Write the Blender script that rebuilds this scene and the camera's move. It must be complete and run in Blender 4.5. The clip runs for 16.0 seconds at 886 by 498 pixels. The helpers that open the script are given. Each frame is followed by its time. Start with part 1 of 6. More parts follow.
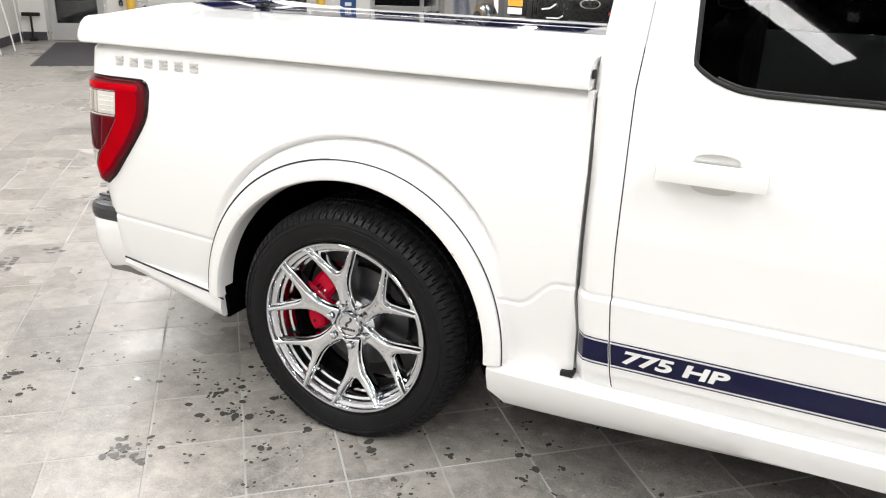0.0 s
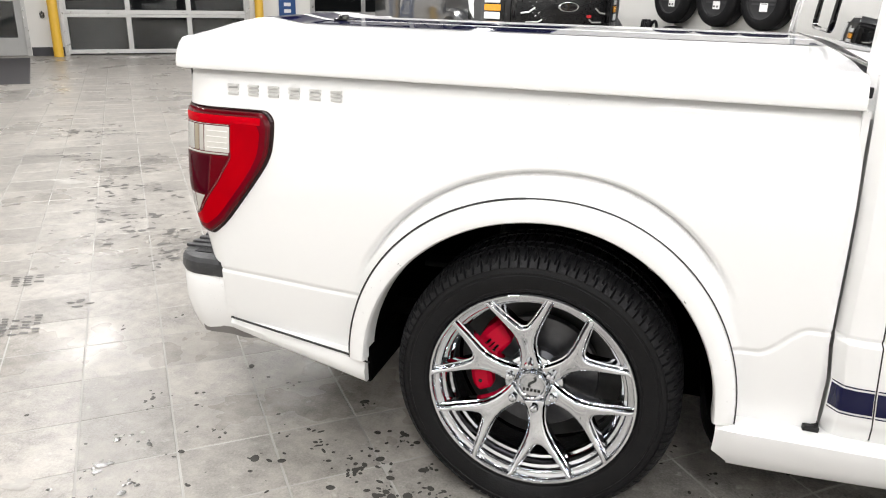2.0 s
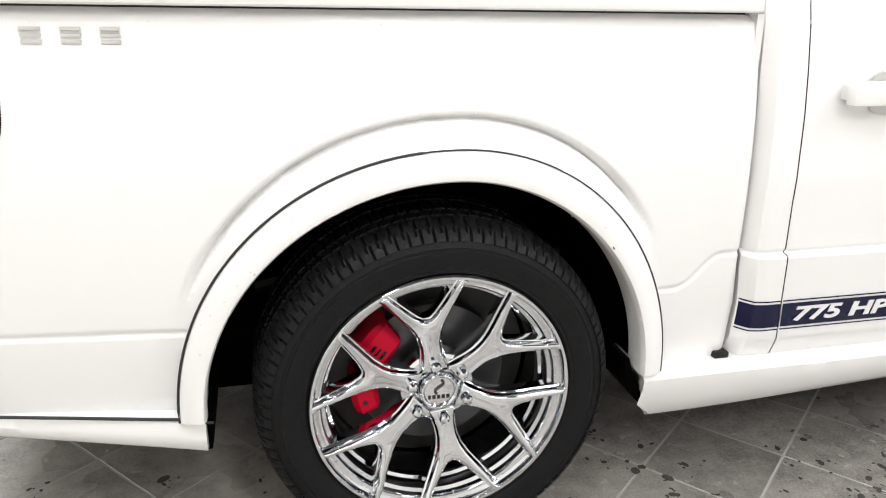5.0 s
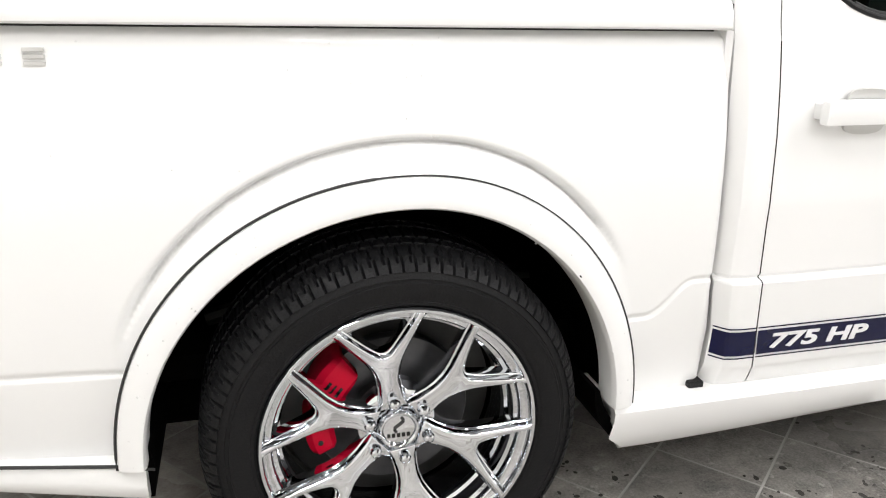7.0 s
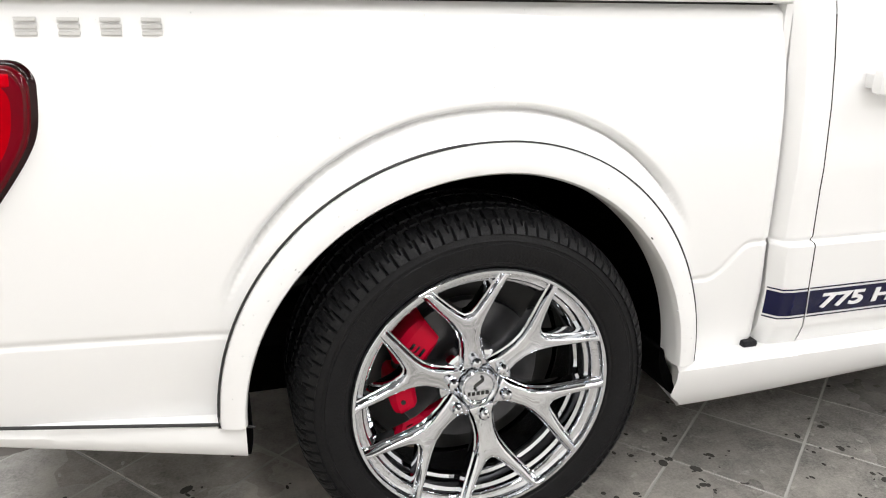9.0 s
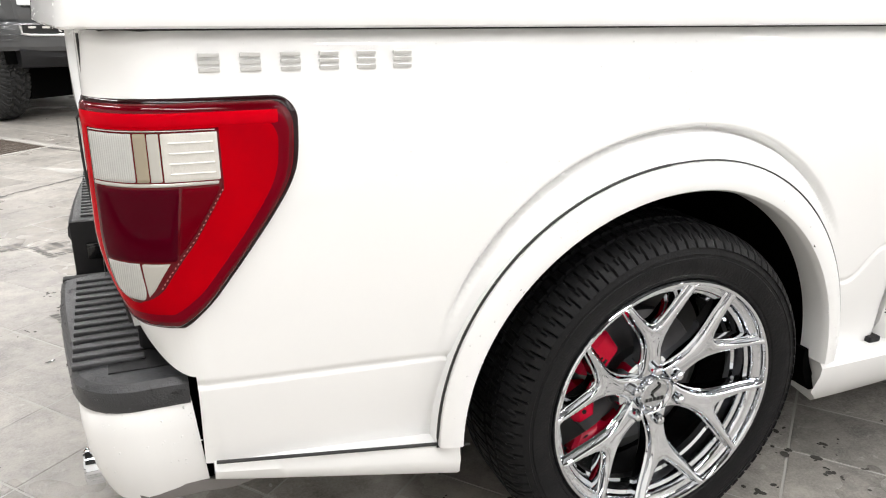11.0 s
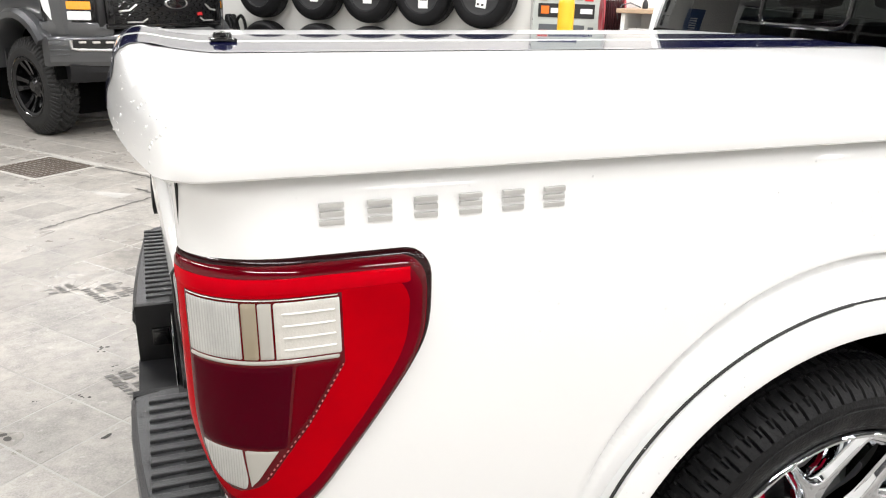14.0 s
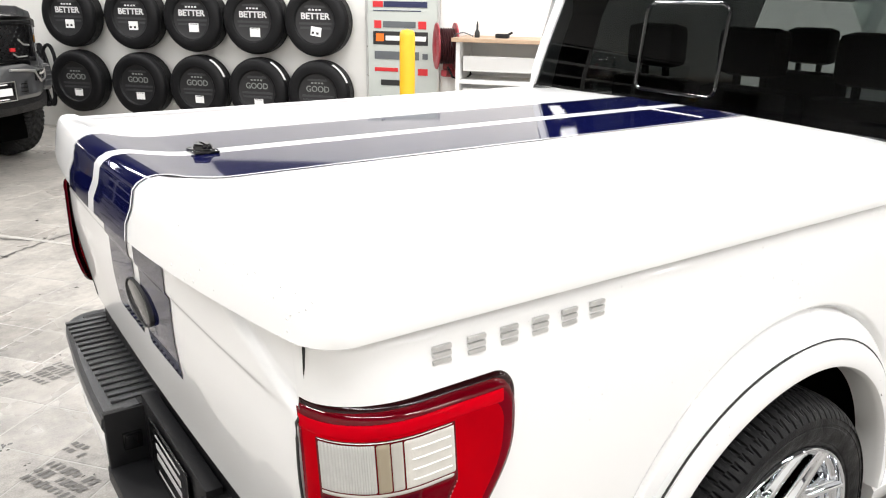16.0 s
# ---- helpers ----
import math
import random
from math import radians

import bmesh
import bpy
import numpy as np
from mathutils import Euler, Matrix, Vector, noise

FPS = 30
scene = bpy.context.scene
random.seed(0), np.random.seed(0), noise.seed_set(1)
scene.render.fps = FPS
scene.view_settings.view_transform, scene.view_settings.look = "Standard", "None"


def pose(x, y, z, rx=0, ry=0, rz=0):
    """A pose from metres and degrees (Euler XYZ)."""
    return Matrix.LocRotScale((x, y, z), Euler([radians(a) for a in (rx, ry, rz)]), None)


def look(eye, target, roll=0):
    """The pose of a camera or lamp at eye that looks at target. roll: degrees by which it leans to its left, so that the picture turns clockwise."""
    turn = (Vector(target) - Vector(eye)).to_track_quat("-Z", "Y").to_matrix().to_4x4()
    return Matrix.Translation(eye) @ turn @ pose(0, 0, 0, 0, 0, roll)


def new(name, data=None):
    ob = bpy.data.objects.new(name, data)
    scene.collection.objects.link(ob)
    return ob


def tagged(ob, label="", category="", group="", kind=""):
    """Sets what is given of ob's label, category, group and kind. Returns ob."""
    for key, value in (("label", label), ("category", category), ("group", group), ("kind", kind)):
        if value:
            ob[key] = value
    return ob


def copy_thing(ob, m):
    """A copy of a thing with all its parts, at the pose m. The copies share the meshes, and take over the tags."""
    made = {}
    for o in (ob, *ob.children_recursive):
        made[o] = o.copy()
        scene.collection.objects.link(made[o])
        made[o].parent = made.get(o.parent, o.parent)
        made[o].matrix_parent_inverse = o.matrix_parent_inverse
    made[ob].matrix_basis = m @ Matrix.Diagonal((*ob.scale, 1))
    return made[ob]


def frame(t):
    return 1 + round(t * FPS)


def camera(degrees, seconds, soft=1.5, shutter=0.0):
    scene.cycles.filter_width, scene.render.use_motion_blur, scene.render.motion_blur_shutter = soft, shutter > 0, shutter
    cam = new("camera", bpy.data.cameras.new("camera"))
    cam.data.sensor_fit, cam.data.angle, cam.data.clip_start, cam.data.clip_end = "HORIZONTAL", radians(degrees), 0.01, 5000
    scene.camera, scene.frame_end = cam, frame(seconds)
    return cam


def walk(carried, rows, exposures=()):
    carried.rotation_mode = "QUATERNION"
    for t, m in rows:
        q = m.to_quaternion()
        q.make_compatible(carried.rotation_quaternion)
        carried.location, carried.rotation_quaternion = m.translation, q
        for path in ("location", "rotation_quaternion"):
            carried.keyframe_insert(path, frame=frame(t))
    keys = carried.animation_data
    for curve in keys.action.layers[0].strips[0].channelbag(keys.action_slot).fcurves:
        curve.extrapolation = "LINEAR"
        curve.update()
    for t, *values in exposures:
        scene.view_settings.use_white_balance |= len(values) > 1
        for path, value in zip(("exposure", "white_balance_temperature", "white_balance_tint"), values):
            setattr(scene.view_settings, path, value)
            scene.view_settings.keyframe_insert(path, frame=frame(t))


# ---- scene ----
cam = camera(61.3, 16.0, soft=1.1)
PATH = [
    (0, (1.185, -1.962, 1.49), (0.428, -0.242, 0.804), 2.3),
    (0.5, (0.984, -1.953, 1.492), (0.196, -0.248, 0.808), 2.0),
    (1, (0.754, -1.912, 1.492), (-0.029, -0.203, 0.81), 1.8),
    (1.5, (0.512, -1.914, 1.473), (-0.203, -0.174, 0.795), 1.5),
    (2, (0.308, -1.929, 1.479), (-0.248, -0.129, 0.807), 1.4),
    (2.5, (0.104, -1.88, 1.481), (-0.207, -0.019, 0.817), 1.2),
    (3, (-0.096, -1.782, 1.464), (-0.139, 0.105, 0.805), 1.1),
    (3.5, (-0.318, -1.719, 1.453), (-0.134, 0.162, 0.797), 1.1),
    (4, (-0.468, -1.647, 1.389), (-0.142, 0.213, 0.73), 1.1),
    (4.5, (-0.45, -1.56, 1.261), (-0.048, 0.286, 0.605), 1.0),
    (5, (-0.362, -1.496, 1.27), (0.091, 0.333, 0.6), 1.2),
    (5.2, (-0.295, -1.458, 1.266), (0.184, 0.37, 0.609), 1.3),
    (7.3, (-0.289, -1.415, 1.279), (0.212, 0.414, 0.643), 1.1),
    (7.5, (-0.346, -1.472, 1.32), (0.151, 0.354, 0.673), 1.2),
    (8, (-0.435, -1.617, 1.374), (0.066, 0.208, 0.728), 1.2),
    (8.5, (-0.49, -1.586, 1.296), (0.027, 0.235, 0.651), 1.0),
    (9, (-0.523, -1.442, 1.232), (0.03, 0.367, 0.584), 0.9),
    (9.5, (-0.601, -1.387, 1.282), (0.011, 0.405, 0.637), 0.7),
    (10, (-0.82, -1.376, 1.339), (-0.123, 0.383, 0.691), 0.7),
    (10.2, (-0.923, -1.361, 1.334), (-0.201, 0.388, 0.687), 0.7),
    (12.3, (-1.115, -1.202, 1.226), (-0.422, 0.551, 0.557), 1.4),
    (12.5, (-1.113, -1.213, 1.289), (-0.432, 0.545, 0.622), 1.4),
    (13, (-1.116, -1.209, 1.418), (-0.461, 0.56, 0.752), 1.2),
    (13.5, (-1.133, -1.11, 1.456), (-0.492, 0.664, 0.792), 1.3),
    (14, (-1.136, -0.936, 1.46), (-0.494, 0.837, 0.794), 1.2),
    (14.5, (-1.156, -0.828, 1.45), (-0.486, 0.934, 0.784), 1.1),
    (15, (-1.258, -0.787, 1.472), (-0.564, 0.966, 0.807), 1.0),
    (15.5, (-1.401, -0.798, 1.596), (-0.526, 0.878, 0.941), 0.7),
    (16, (-1.538, -0.834, 1.69), (-0.463, 0.724, 1.045), 1.0),
]
walk(cam, [(t, look(eye, target, roll)) for t, eye, target, roll in PATH])

# ---- world and light ----
world = bpy.data.worlds.new("World")
scene.world = world
world.use_nodes = True
world.node_tree.nodes["Background"].inputs[0].default_value = (0.6, 0.62, 0.65, 1)
world.node_tree.nodes["Background"].inputs[1].default_value = 0.01

# the building stands at 40 degrees to the truck: a runs along the door wall, b towards it
TURN = pose(0, 0, 0, 0, 0, 40)
A0, A1, B0, B1, CEIL = -4.20, 6.28, -9.0, 14.55, 4.3


def lamp(a, b, z, sx, sy, watts, colour=(1.0, 0.985, 0.978)):
    data = bpy.data.lights.new("ceiling_lamp", "AREA")
    data.shape, data.size, data.size_y = "RECTANGLE", sx, sy
    data.energy, data.color = watts, colour
    ob = new("ceiling_lamp", data)
    ob.matrix_world = TURN @ pose(a, b, z)
    return ob


LAMPS = [(a, b) for a in (-1.9, 1.4, 4.7) for b in (-7.1, -3.6, -0.1, 3.4, 6.9, 10.4)]
for a, b in LAMPS:
    if b < -1:
        watts = 138 if a < 0 and b > -5 else 92
    elif a < 0:
        watts = 90 if b < 3 else (115 if b < 6 else 95)
    else:
        watts = 175 if b < 3 else (125 if a < 3 and b < 6 else 90)
    lamp(a, b, CEIL - 0.16, 0.22, 2.4, watts)


# ---- materials ----
def material(name, base, rough=0.5, metal=0.0, coat=0.0, vary=0.0, scale=8.0, bump=0.0, bump_scale=60.0, rough_vary=0.0, spec=0.5, transmission=0.0, tint=None):
    m = bpy.data.materials.new(name)
    m.use_nodes = True
    nt = m.node_tree
    p = nt.nodes["Principled BSDF"]
    p.inputs["Base Color"].default_value = (*base, 1)
    p.inputs["Roughness"].default_value = rough
    p.inputs["Metallic"].default_value = metal
    p.inputs["Coat Weight"].default_value = coat
    p.inputs["Coat Roughness"].default_value = 0.03
    p.inputs["Specular IOR Level"].default_value = spec
    p.inputs["Transmission Weight"].default_value = transmission
    geo = nt.nodes.new("ShaderNodeTexCoord")
    if vary or rough_vary:
        n1 = nt.nodes.new("ShaderNodeTexNoise")
        n1.inputs["Scale"].default_value, n1.inputs["Detail"].default_value = scale, 6
        nt.links.new(geo.outputs["Object"], n1.inputs["Vector"])
    if vary:
        mix = nt.nodes.new("ShaderNodeMix")
        mix.data_type = "RGBA"
        low = tint or tuple(c * (1 - vary) for c in base)
        mix.inputs["A"].default_value = (*low, 1)
        mix.inputs["B"].default_value = (*[min(1, c * (1 + vary)) for c in base], 1)
        nt.links.new(n1.outputs["Fac"], mix.inputs["Factor"])
        nt.links.new(mix.outputs["Result"], p.inputs["Base Color"])
    if rough_vary:
        mr = nt.nodes.new("ShaderNodeMapRange")
        mr.inputs["From Min"].default_value, mr.inputs["From Max"].default_value = 0.3, 0.7
        mr.inputs["To Min"].default_value, mr.inputs["To Max"].default_value = max(0, rough - rough_vary), min(1, rough + rough_vary)
        nt.links.new(n1.outputs["Fac"], mr.inputs["Value"])
        nt.links.new(mr.outputs["Result"], p.inputs["Roughness"])
    if bump:
        n2 = nt.nodes.new("ShaderNodeTexNoise")
        n2.inputs["Scale"].default_value, n2.inputs["Detail"].default_value = bump_scale, 4
        nt.links.new(geo.outputs["Object"], n2.inputs["Vector"])
        b = nt.nodes.new("ShaderNodeBump")
        b.inputs["Strength"].default_value, b.inputs["Distance"].default_value = bump, 0.01
        nt.links.new(n2.outputs["Fac"], b.inputs["Height"])
        nt.links.new(b.outputs["Normal"], p.inputs["Normal"])
    return m


WHITE = material("white_paint", (0.81, 0.81, 0.805), 0.35, coat=0.8, vary=0.006, scale=2)
NAVY = material("navy_stripe", (0.0030, 0.0040, 0.034), 0.04, vary=0.15, scale=5, spec=0.35)
STRIPE_WHITE = material("white_stripe", (0.75, 0.75, 0.75), 0.25, coat=0.6, vary=0.02)
CHROME = material("chrome", (0.71, 0.73, 0.76), 0.03, metal=1.0, rough_vary=0.02, scale=30)
CHROME_RIM = material("rippled_chrome", (0.68, 0.70, 0.73), 0.03, metal=1.0, bump=0.10, bump_scale=45)
SATIN = material("satin_silver", (0.62, 0.62, 0.61), 0.28, metal=0.9, vary=0.05)
RUBBER = material("tyre_rubber", (0.0055, 0.0055, 0.0062), 0.5, spec=0.2, vary=0.45, scale=25, bump=0.2, bump_scale=180, rough_vary=0.15)
BLACK = material("black_plastic", (0.007, 0.007, 0.008), 0.5, spec=0.3, vary=0.25, scale=30, bump=0.25, bump_scale=500)
GLOSS_BLACK = material("gloss_black", (0.006, 0.006, 0.0065), 0.12, coat=0.35, spec=0.3, vary=0.2)
# almost black: the deep shade of wells and underside is put into the colour
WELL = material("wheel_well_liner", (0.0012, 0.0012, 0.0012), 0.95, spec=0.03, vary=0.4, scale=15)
SEAM = material("seam_rubber", (0.022, 0.022, 0.022), 0.7, vary=0.2)
STEEL = material("brake_steel", (0.10, 0.10, 0.105), 0.4, metal=0.9, vary=0.2, scale=40)
DARK_STEEL = material("dark_steel", (0.05, 0.05, 0.05), 0.5, metal=0.6, vary=0.3, scale=20)
CALIPER = material("caliper_red", (0.52, 0.003, 0.026), 0.25, spec=0.15, vary=0.08)
RED_LENS = material("red_lens", (0.36, 0.0001, 0.003), 0.06, spec=0.015, vary=0.30, scale=9, tint=(0.24, 0.0001, 0.004))
DEEP_RED = material("deep_red_lens", (0.14, 0.0001, 0.006), 0.05, spec=0.06, vary=0.25, scale=14)
BRIGHT_RED = material("light_guide_red", (0.46, 0.0002, 0.006), 0.08, spec=0.03, vary=0.2, scale=30)
WHITE_OPTIC = material("white_optic", (0.80, 0.79, 0.76), 0.15, coat=1.0, vary=0.03)
DARK_LENS = material("dark_red_lens", (0.055, 0.0001, 0.005), 0.04, spec=0.05, vary=0.12, scale=14)
HOUSING = material("lamp_housing", (0.012, 0.0008, 0.0015), 0.15, spec=0.3, vary=0.2)
CLEAR_LENS = material("clear_lens", (0.56, 0.54, 0.50), 0.16, coat=1.0, vary=0.12, scale=60, bump=0.1, bump_scale=300)
SMOKED_RED = material("smoked_red_lens", (0.085, 0.0001, 0.003), 0.04, spec=0.3, vary=0.25, scale=14)
MID_LENS = material("wine_red_lens", (0.11, 0.0001, 0.004), 0.04, spec=0.05, vary=0.12, scale=14)
BEAD = material("water_bead", (0.78, 0.78, 0.78), 0.06, coat=1.0, vary=0.02)
DROP = material("water_drop", (1, 1, 1), 0.02, transmission=1.0)
DROP.node_tree.nodes["Principled BSDF"].inputs["IOR"].default_value = 1.33
AMBER = material("amber_lens", (0.85, 0.36, 0.02), 0.15, coat=1.0, vary=0.15, scale=60)
CAB_GLASS = material("cab_glass", (0.70, 0.80, 0.76), 0.01, transmission=1.0, vary=0.03, scale=1)
CAB_GLASS.node_tree.nodes["Principled BSDF"].inputs["IOR"].default_value = 1.1
TINTED = material("privacy_glass", (0.012, 0.014, 0.014), 0.01, transmission=1.0, vary=0.05, scale=1)
TINTED.node_tree.nodes["Principled BSDF"].inputs["IOR"].default_value = 1.19


# ---- building blocks ----
def mesh_of(name, verts, faces, smooth=False):
    me = bpy.data.meshes.new(name)
    me.from_pydata([tuple(float(c) for c in v) for v in verts], [], faces)
    me.update()
    if smooth:
        me.polygons.foreach_set("use_smooth", [True] * len(me.polygons))
    return me


def link(name, me, mat, parent=None, label="", world_matrix=None):
    ob = new(name, me)
    if mat:
        me.materials.append(mat)
    if world_matrix is not None:
        ob.matrix_world = world_matrix
    if parent:
        ob.parent = parent
        ob.matrix_parent_inverse = parent.matrix_basis.inverted()
    if label:
        tagged(ob, label)
    return ob


def part(name, bm, mat, parent=None, label="", smooth=False, world_matrix=None):
    me = bpy.data.meshes.new(name)
    bmesh.ops.recalc_face_normals(bm, faces=bm.faces)
    bm.to_mesh(me)
    bm.free()
    if smooth:
        me.polygons.foreach_set("use_smooth", [True] * len(me.polygons))
        me.set_sharp_from_angle(angle=radians(35))
    return link(name, me, mat, parent, label, world_matrix)


def thing(name, label, category, at=None, group="", kind=""):
    ob = new(name)
    if at is not None:
        ob.matrix_basis = at
    return tagged(ob, label, category, group, kind)


def box(bm, x0, x1, y0, y1, z0, z1, bevel=0.0, m=None):
    r = bmesh.ops.create_cube(bm, size=1, matrix=Matrix.Translation(((x0 + x1) / 2, (y0 + y1) / 2, (z0 + z1) / 2)) @ Matrix.Diagonal((x1 - x0, y1 - y0, z1 - z0, 1)))
    vs = r["verts"]
    if bevel:
        es = list({e for v in vs for e in v.link_edges})
        r = bmesh.ops.bevel(bm, geom=es, offset=bevel, segments=2, affect="EDGES", profile=0.6)
        vs = list({v for f in r["faces"] for v in f.verts})
    if m is not None:
        bmesh.ops.transform(bm, matrix=m, verts=vs)
    return vs


def boxed(*args, **kw):
    bm = bmesh.new()
    box(bm, *args, **kw)
    return bm


def lathe(bm, profile, n=48, m=None, closed=False):
    """profile of (radius, y) turned round the y axis"""
    rings = []
    for k in range(n):
        t = 2 * math.pi * k / n
        rings.append([bm.verts.new((r * math.cos(t), y, r * math.sin(t))) for r, y in profile])
    ln = len(profile)
    for k in range(n):
        p, q = rings[k], rings[(k + 1) % n]
        for i in range(ln if closed else ln - 1):
            j = (i + 1) % ln
            bm.faces.new((p[i], p[j], q[j], q[i]))
    if m is not None:
        bmesh.ops.transform(bm, matrix=m, verts=[v for r in rings for v in r])


def tube(bm, pts, r, n=8):
    """a round bar along a line of points"""
    pts = [Vector(p) for p in pts]
    rings = []
    for i, p in enumerate(pts):
        d = (pts[min(i + 1, len(pts) - 1)] - pts[max(i - 1, 0)]).normalized()
        side = d.cross(Vector((0, 0, 1)))
        if side.length < 1e-3:
            side = d.cross(Vector((1, 0, 0)))
        side.normalize()
        up = side.cross(d)
        rings.append([bm.verts.new(p + r * (math.cos(2 * math.pi * k / n) * side + math.sin(2 * math.pi * k / n) * up)) for k in range(n)])
    for p, q in zip(rings, rings[1:]):
        for k in range(n):
            bm.faces.new((p[k], p[(k + 1) % n], q[(k + 1) % n], q[k]))
    bm.faces.new(rings[0])
    bm.faces.new(rings[-1][::-1])


def grid_mesh(name, fn, us, vs, keep=None):
    """a sheet of quads over u, v; keep(u, v) drops cells"""
    nu, nv = len(us), len(vs)
    verts = [fn(u, v) for u in us for v in vs]
    faces = []
    for i in range(nu - 1):
        for j in range(nv - 1):
            if keep is None or keep((us[i] + us[i + 1]) / 2, (vs[j] + vs[j + 1]) / 2):
                faces.append((i * nv + j, (i + 1) * nv + j, (i + 1) * nv + j + 1, i * nv + j + 1))
    return mesh_of(name, verts, faces, True)


def sweep(bm, sections, cap=True):
    """skin a list of equally long rings of points"""
    rings = [[bm.verts.new(p) for p in s] for s in sections]
    n = len(rings[0])
    for p, q in zip(rings, rings[1:]):
        for k in range(n):
            bm.faces.new((p[k], p[(k + 1) % n], q[(k + 1) % n], q[k]))
    if cap:
        bm.faces.new(rings[0])
        bm.faces.new(rings[-1][::-1])


def smooth_step(a, b, x):
    t = min(1.0, max(0.0, (x - a) / (b - a)))
    return t * t * (3 - 2 * t)


def lettering(name, text, height, mat, parent, m, depth=0.0008, stretch=1.0, shear=0.0, label="", bold=0.0):
    cu = bpy.data.curves.new(name, "FONT")
    cu.body, cu.size, cu.extrude, cu.shear, cu.offset = text, height / 0.7, depth, shear, bold
    cu.align_x, cu.align_y = "CENTER", "CENTER"
    tmp = bpy.data.objects.new(name, cu)
    scene.collection.objects.link(tmp)
    me = bpy.data.meshes.new_from_object(tmp.evaluated_get(bpy.context.evaluated_depsgraph_get()))
    bpy.data.objects.remove(tmp)
    bpy.data.curves.remove(cu)
    me.transform(Matrix.Diagonal((stretch, 1, 1, 1)))
    me.materials.clear()
    return link(name, me, mat, parent, label, m)


# ---- the room ----
PLASTER = material("white_plaster", (0.72, 0.71, 0.68), 0.75, vary=0.06, scale=1.5, bump=0.08, bump_scale=40)
BASE = material("dark_base_tile", (0.045, 0.045, 0.05), 0.55, vary=0.25, scale=6)
GROUT = material("grout", (0.36, 0.35, 0.33), 0.8, vary=0.45, scale=3)
CEILING = material("ceiling_paint", (0.05, 0.05, 0.05), 0.85, vary=0.06, scale=2)


def tile_material():
    m = bpy.data.materials.new("floor_tile")
    m.use_nodes = True
    nt = m.node_tree
    p = nt.nodes["Principled BSDF"]
    geo = nt.nodes.new("ShaderNodeNewGeometry")
    info = nt.nodes.new("ShaderNodeObjectInfo")

    def noise_at(scale, detail, lo, hi):
        n = nt.nodes.new("ShaderNodeTexNoise")
        n.inputs["Scale"].default_value, n.inputs["Detail"].default_value, n.inputs["Roughness"].default_value = scale, detail, 0.65
        nt.links.new(geo.outputs["Position"], n.inputs["Vector"])
        r = nt.nodes.new("ShaderNodeMapRange")
        r.inputs["From Min"].default_value, r.inputs["From Max"].default_value = lo, hi
        nt.links.new(n.outputs["Fac"], r.inputs["Value"])
        return r.outputs["Result"], n.outputs["Fac"]

    def mix(fac, a, b, kind="MIX"):
        n = nt.nodes.new("ShaderNodeMix")
        n.data_type, n.blend_type = "RGBA", kind
        for key, v in (("Factor", fac), ("A", a), ("B", b)):
            if isinstance(v, tuple):
                n.inputs[key].default_value = v
            elif isinstance(v, (int, float)):
                n.inputs[key].default_value = v
            else:
                nt.links.new(v, n.inputs[key])
        return n.outputs["Result"]

    grain, _ = noise_at(130, 8, 0.36, 0.64)
    cloud, _ = noise_at(2.2, 6, 0.35, 0.65)
    wet, _ = noise_at(1.1, 4, 0.52, 0.62)
    scuff, raw = noise_at(26, 10, 0.58, 0.70)
    col = mix(grain, (0.045, 0.0435, 0.041, 1), (0.21, 0.202, 0.191, 1))
    half = nt.nodes.new("ShaderNodeMath")
    half.operation = "MULTIPLY"
    half.inputs[1].default_value = 0.5
    nt.links.new(cloud, half.inputs[0])
    col = mix(half.outputs[0], col, (0.25, 0.236, 0.218, 1))
    # dried salt film; its fade along x paints the floor's brighter and dimmer light
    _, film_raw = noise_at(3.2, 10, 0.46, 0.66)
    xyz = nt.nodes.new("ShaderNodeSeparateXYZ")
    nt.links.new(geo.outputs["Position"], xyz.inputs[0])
    light_fade = nt.nodes.new("ShaderNodeMapRange")
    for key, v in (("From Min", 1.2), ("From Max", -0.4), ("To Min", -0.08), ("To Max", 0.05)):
        light_fade.inputs[key].default_value = v
    nt.links.new(xyz.outputs["X"], light_fade.inputs["Value"])
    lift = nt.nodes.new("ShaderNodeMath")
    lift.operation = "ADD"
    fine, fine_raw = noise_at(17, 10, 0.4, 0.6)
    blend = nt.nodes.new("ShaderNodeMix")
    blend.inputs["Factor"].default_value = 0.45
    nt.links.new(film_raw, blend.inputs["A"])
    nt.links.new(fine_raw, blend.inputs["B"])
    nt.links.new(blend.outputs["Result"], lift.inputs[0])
    nt.links.new(light_fade.outputs["Result"], lift.inputs[1])
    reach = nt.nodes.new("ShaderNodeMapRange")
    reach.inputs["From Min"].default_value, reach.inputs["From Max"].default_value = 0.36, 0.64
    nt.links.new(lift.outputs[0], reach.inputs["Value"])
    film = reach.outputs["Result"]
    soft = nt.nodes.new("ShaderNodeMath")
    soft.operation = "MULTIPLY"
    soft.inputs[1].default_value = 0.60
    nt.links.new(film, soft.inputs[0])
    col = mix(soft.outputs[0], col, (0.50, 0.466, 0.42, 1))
    col = mix(scuff, col, (0.40, 0.38, 0.352, 1))
    own = nt.nodes.new("ShaderNodeMapRange")
    own.inputs["To Min"].default_value, own.inputs["To Max"].default_value = 0.82, 1.10
    nt.links.new(info.outputs["Random"], own.inputs["Value"])
    col = mix(1.0, col, own.outputs["Result"], "MULTIPLY")
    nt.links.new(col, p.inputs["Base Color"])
    rr = nt.nodes.new("ShaderNodeMapRange")
    rr.inputs["To Min"].default_value, rr.inputs["To Max"].default_value = 0.36, 0.20
    nt.links.new(wet, rr.inputs["Value"])
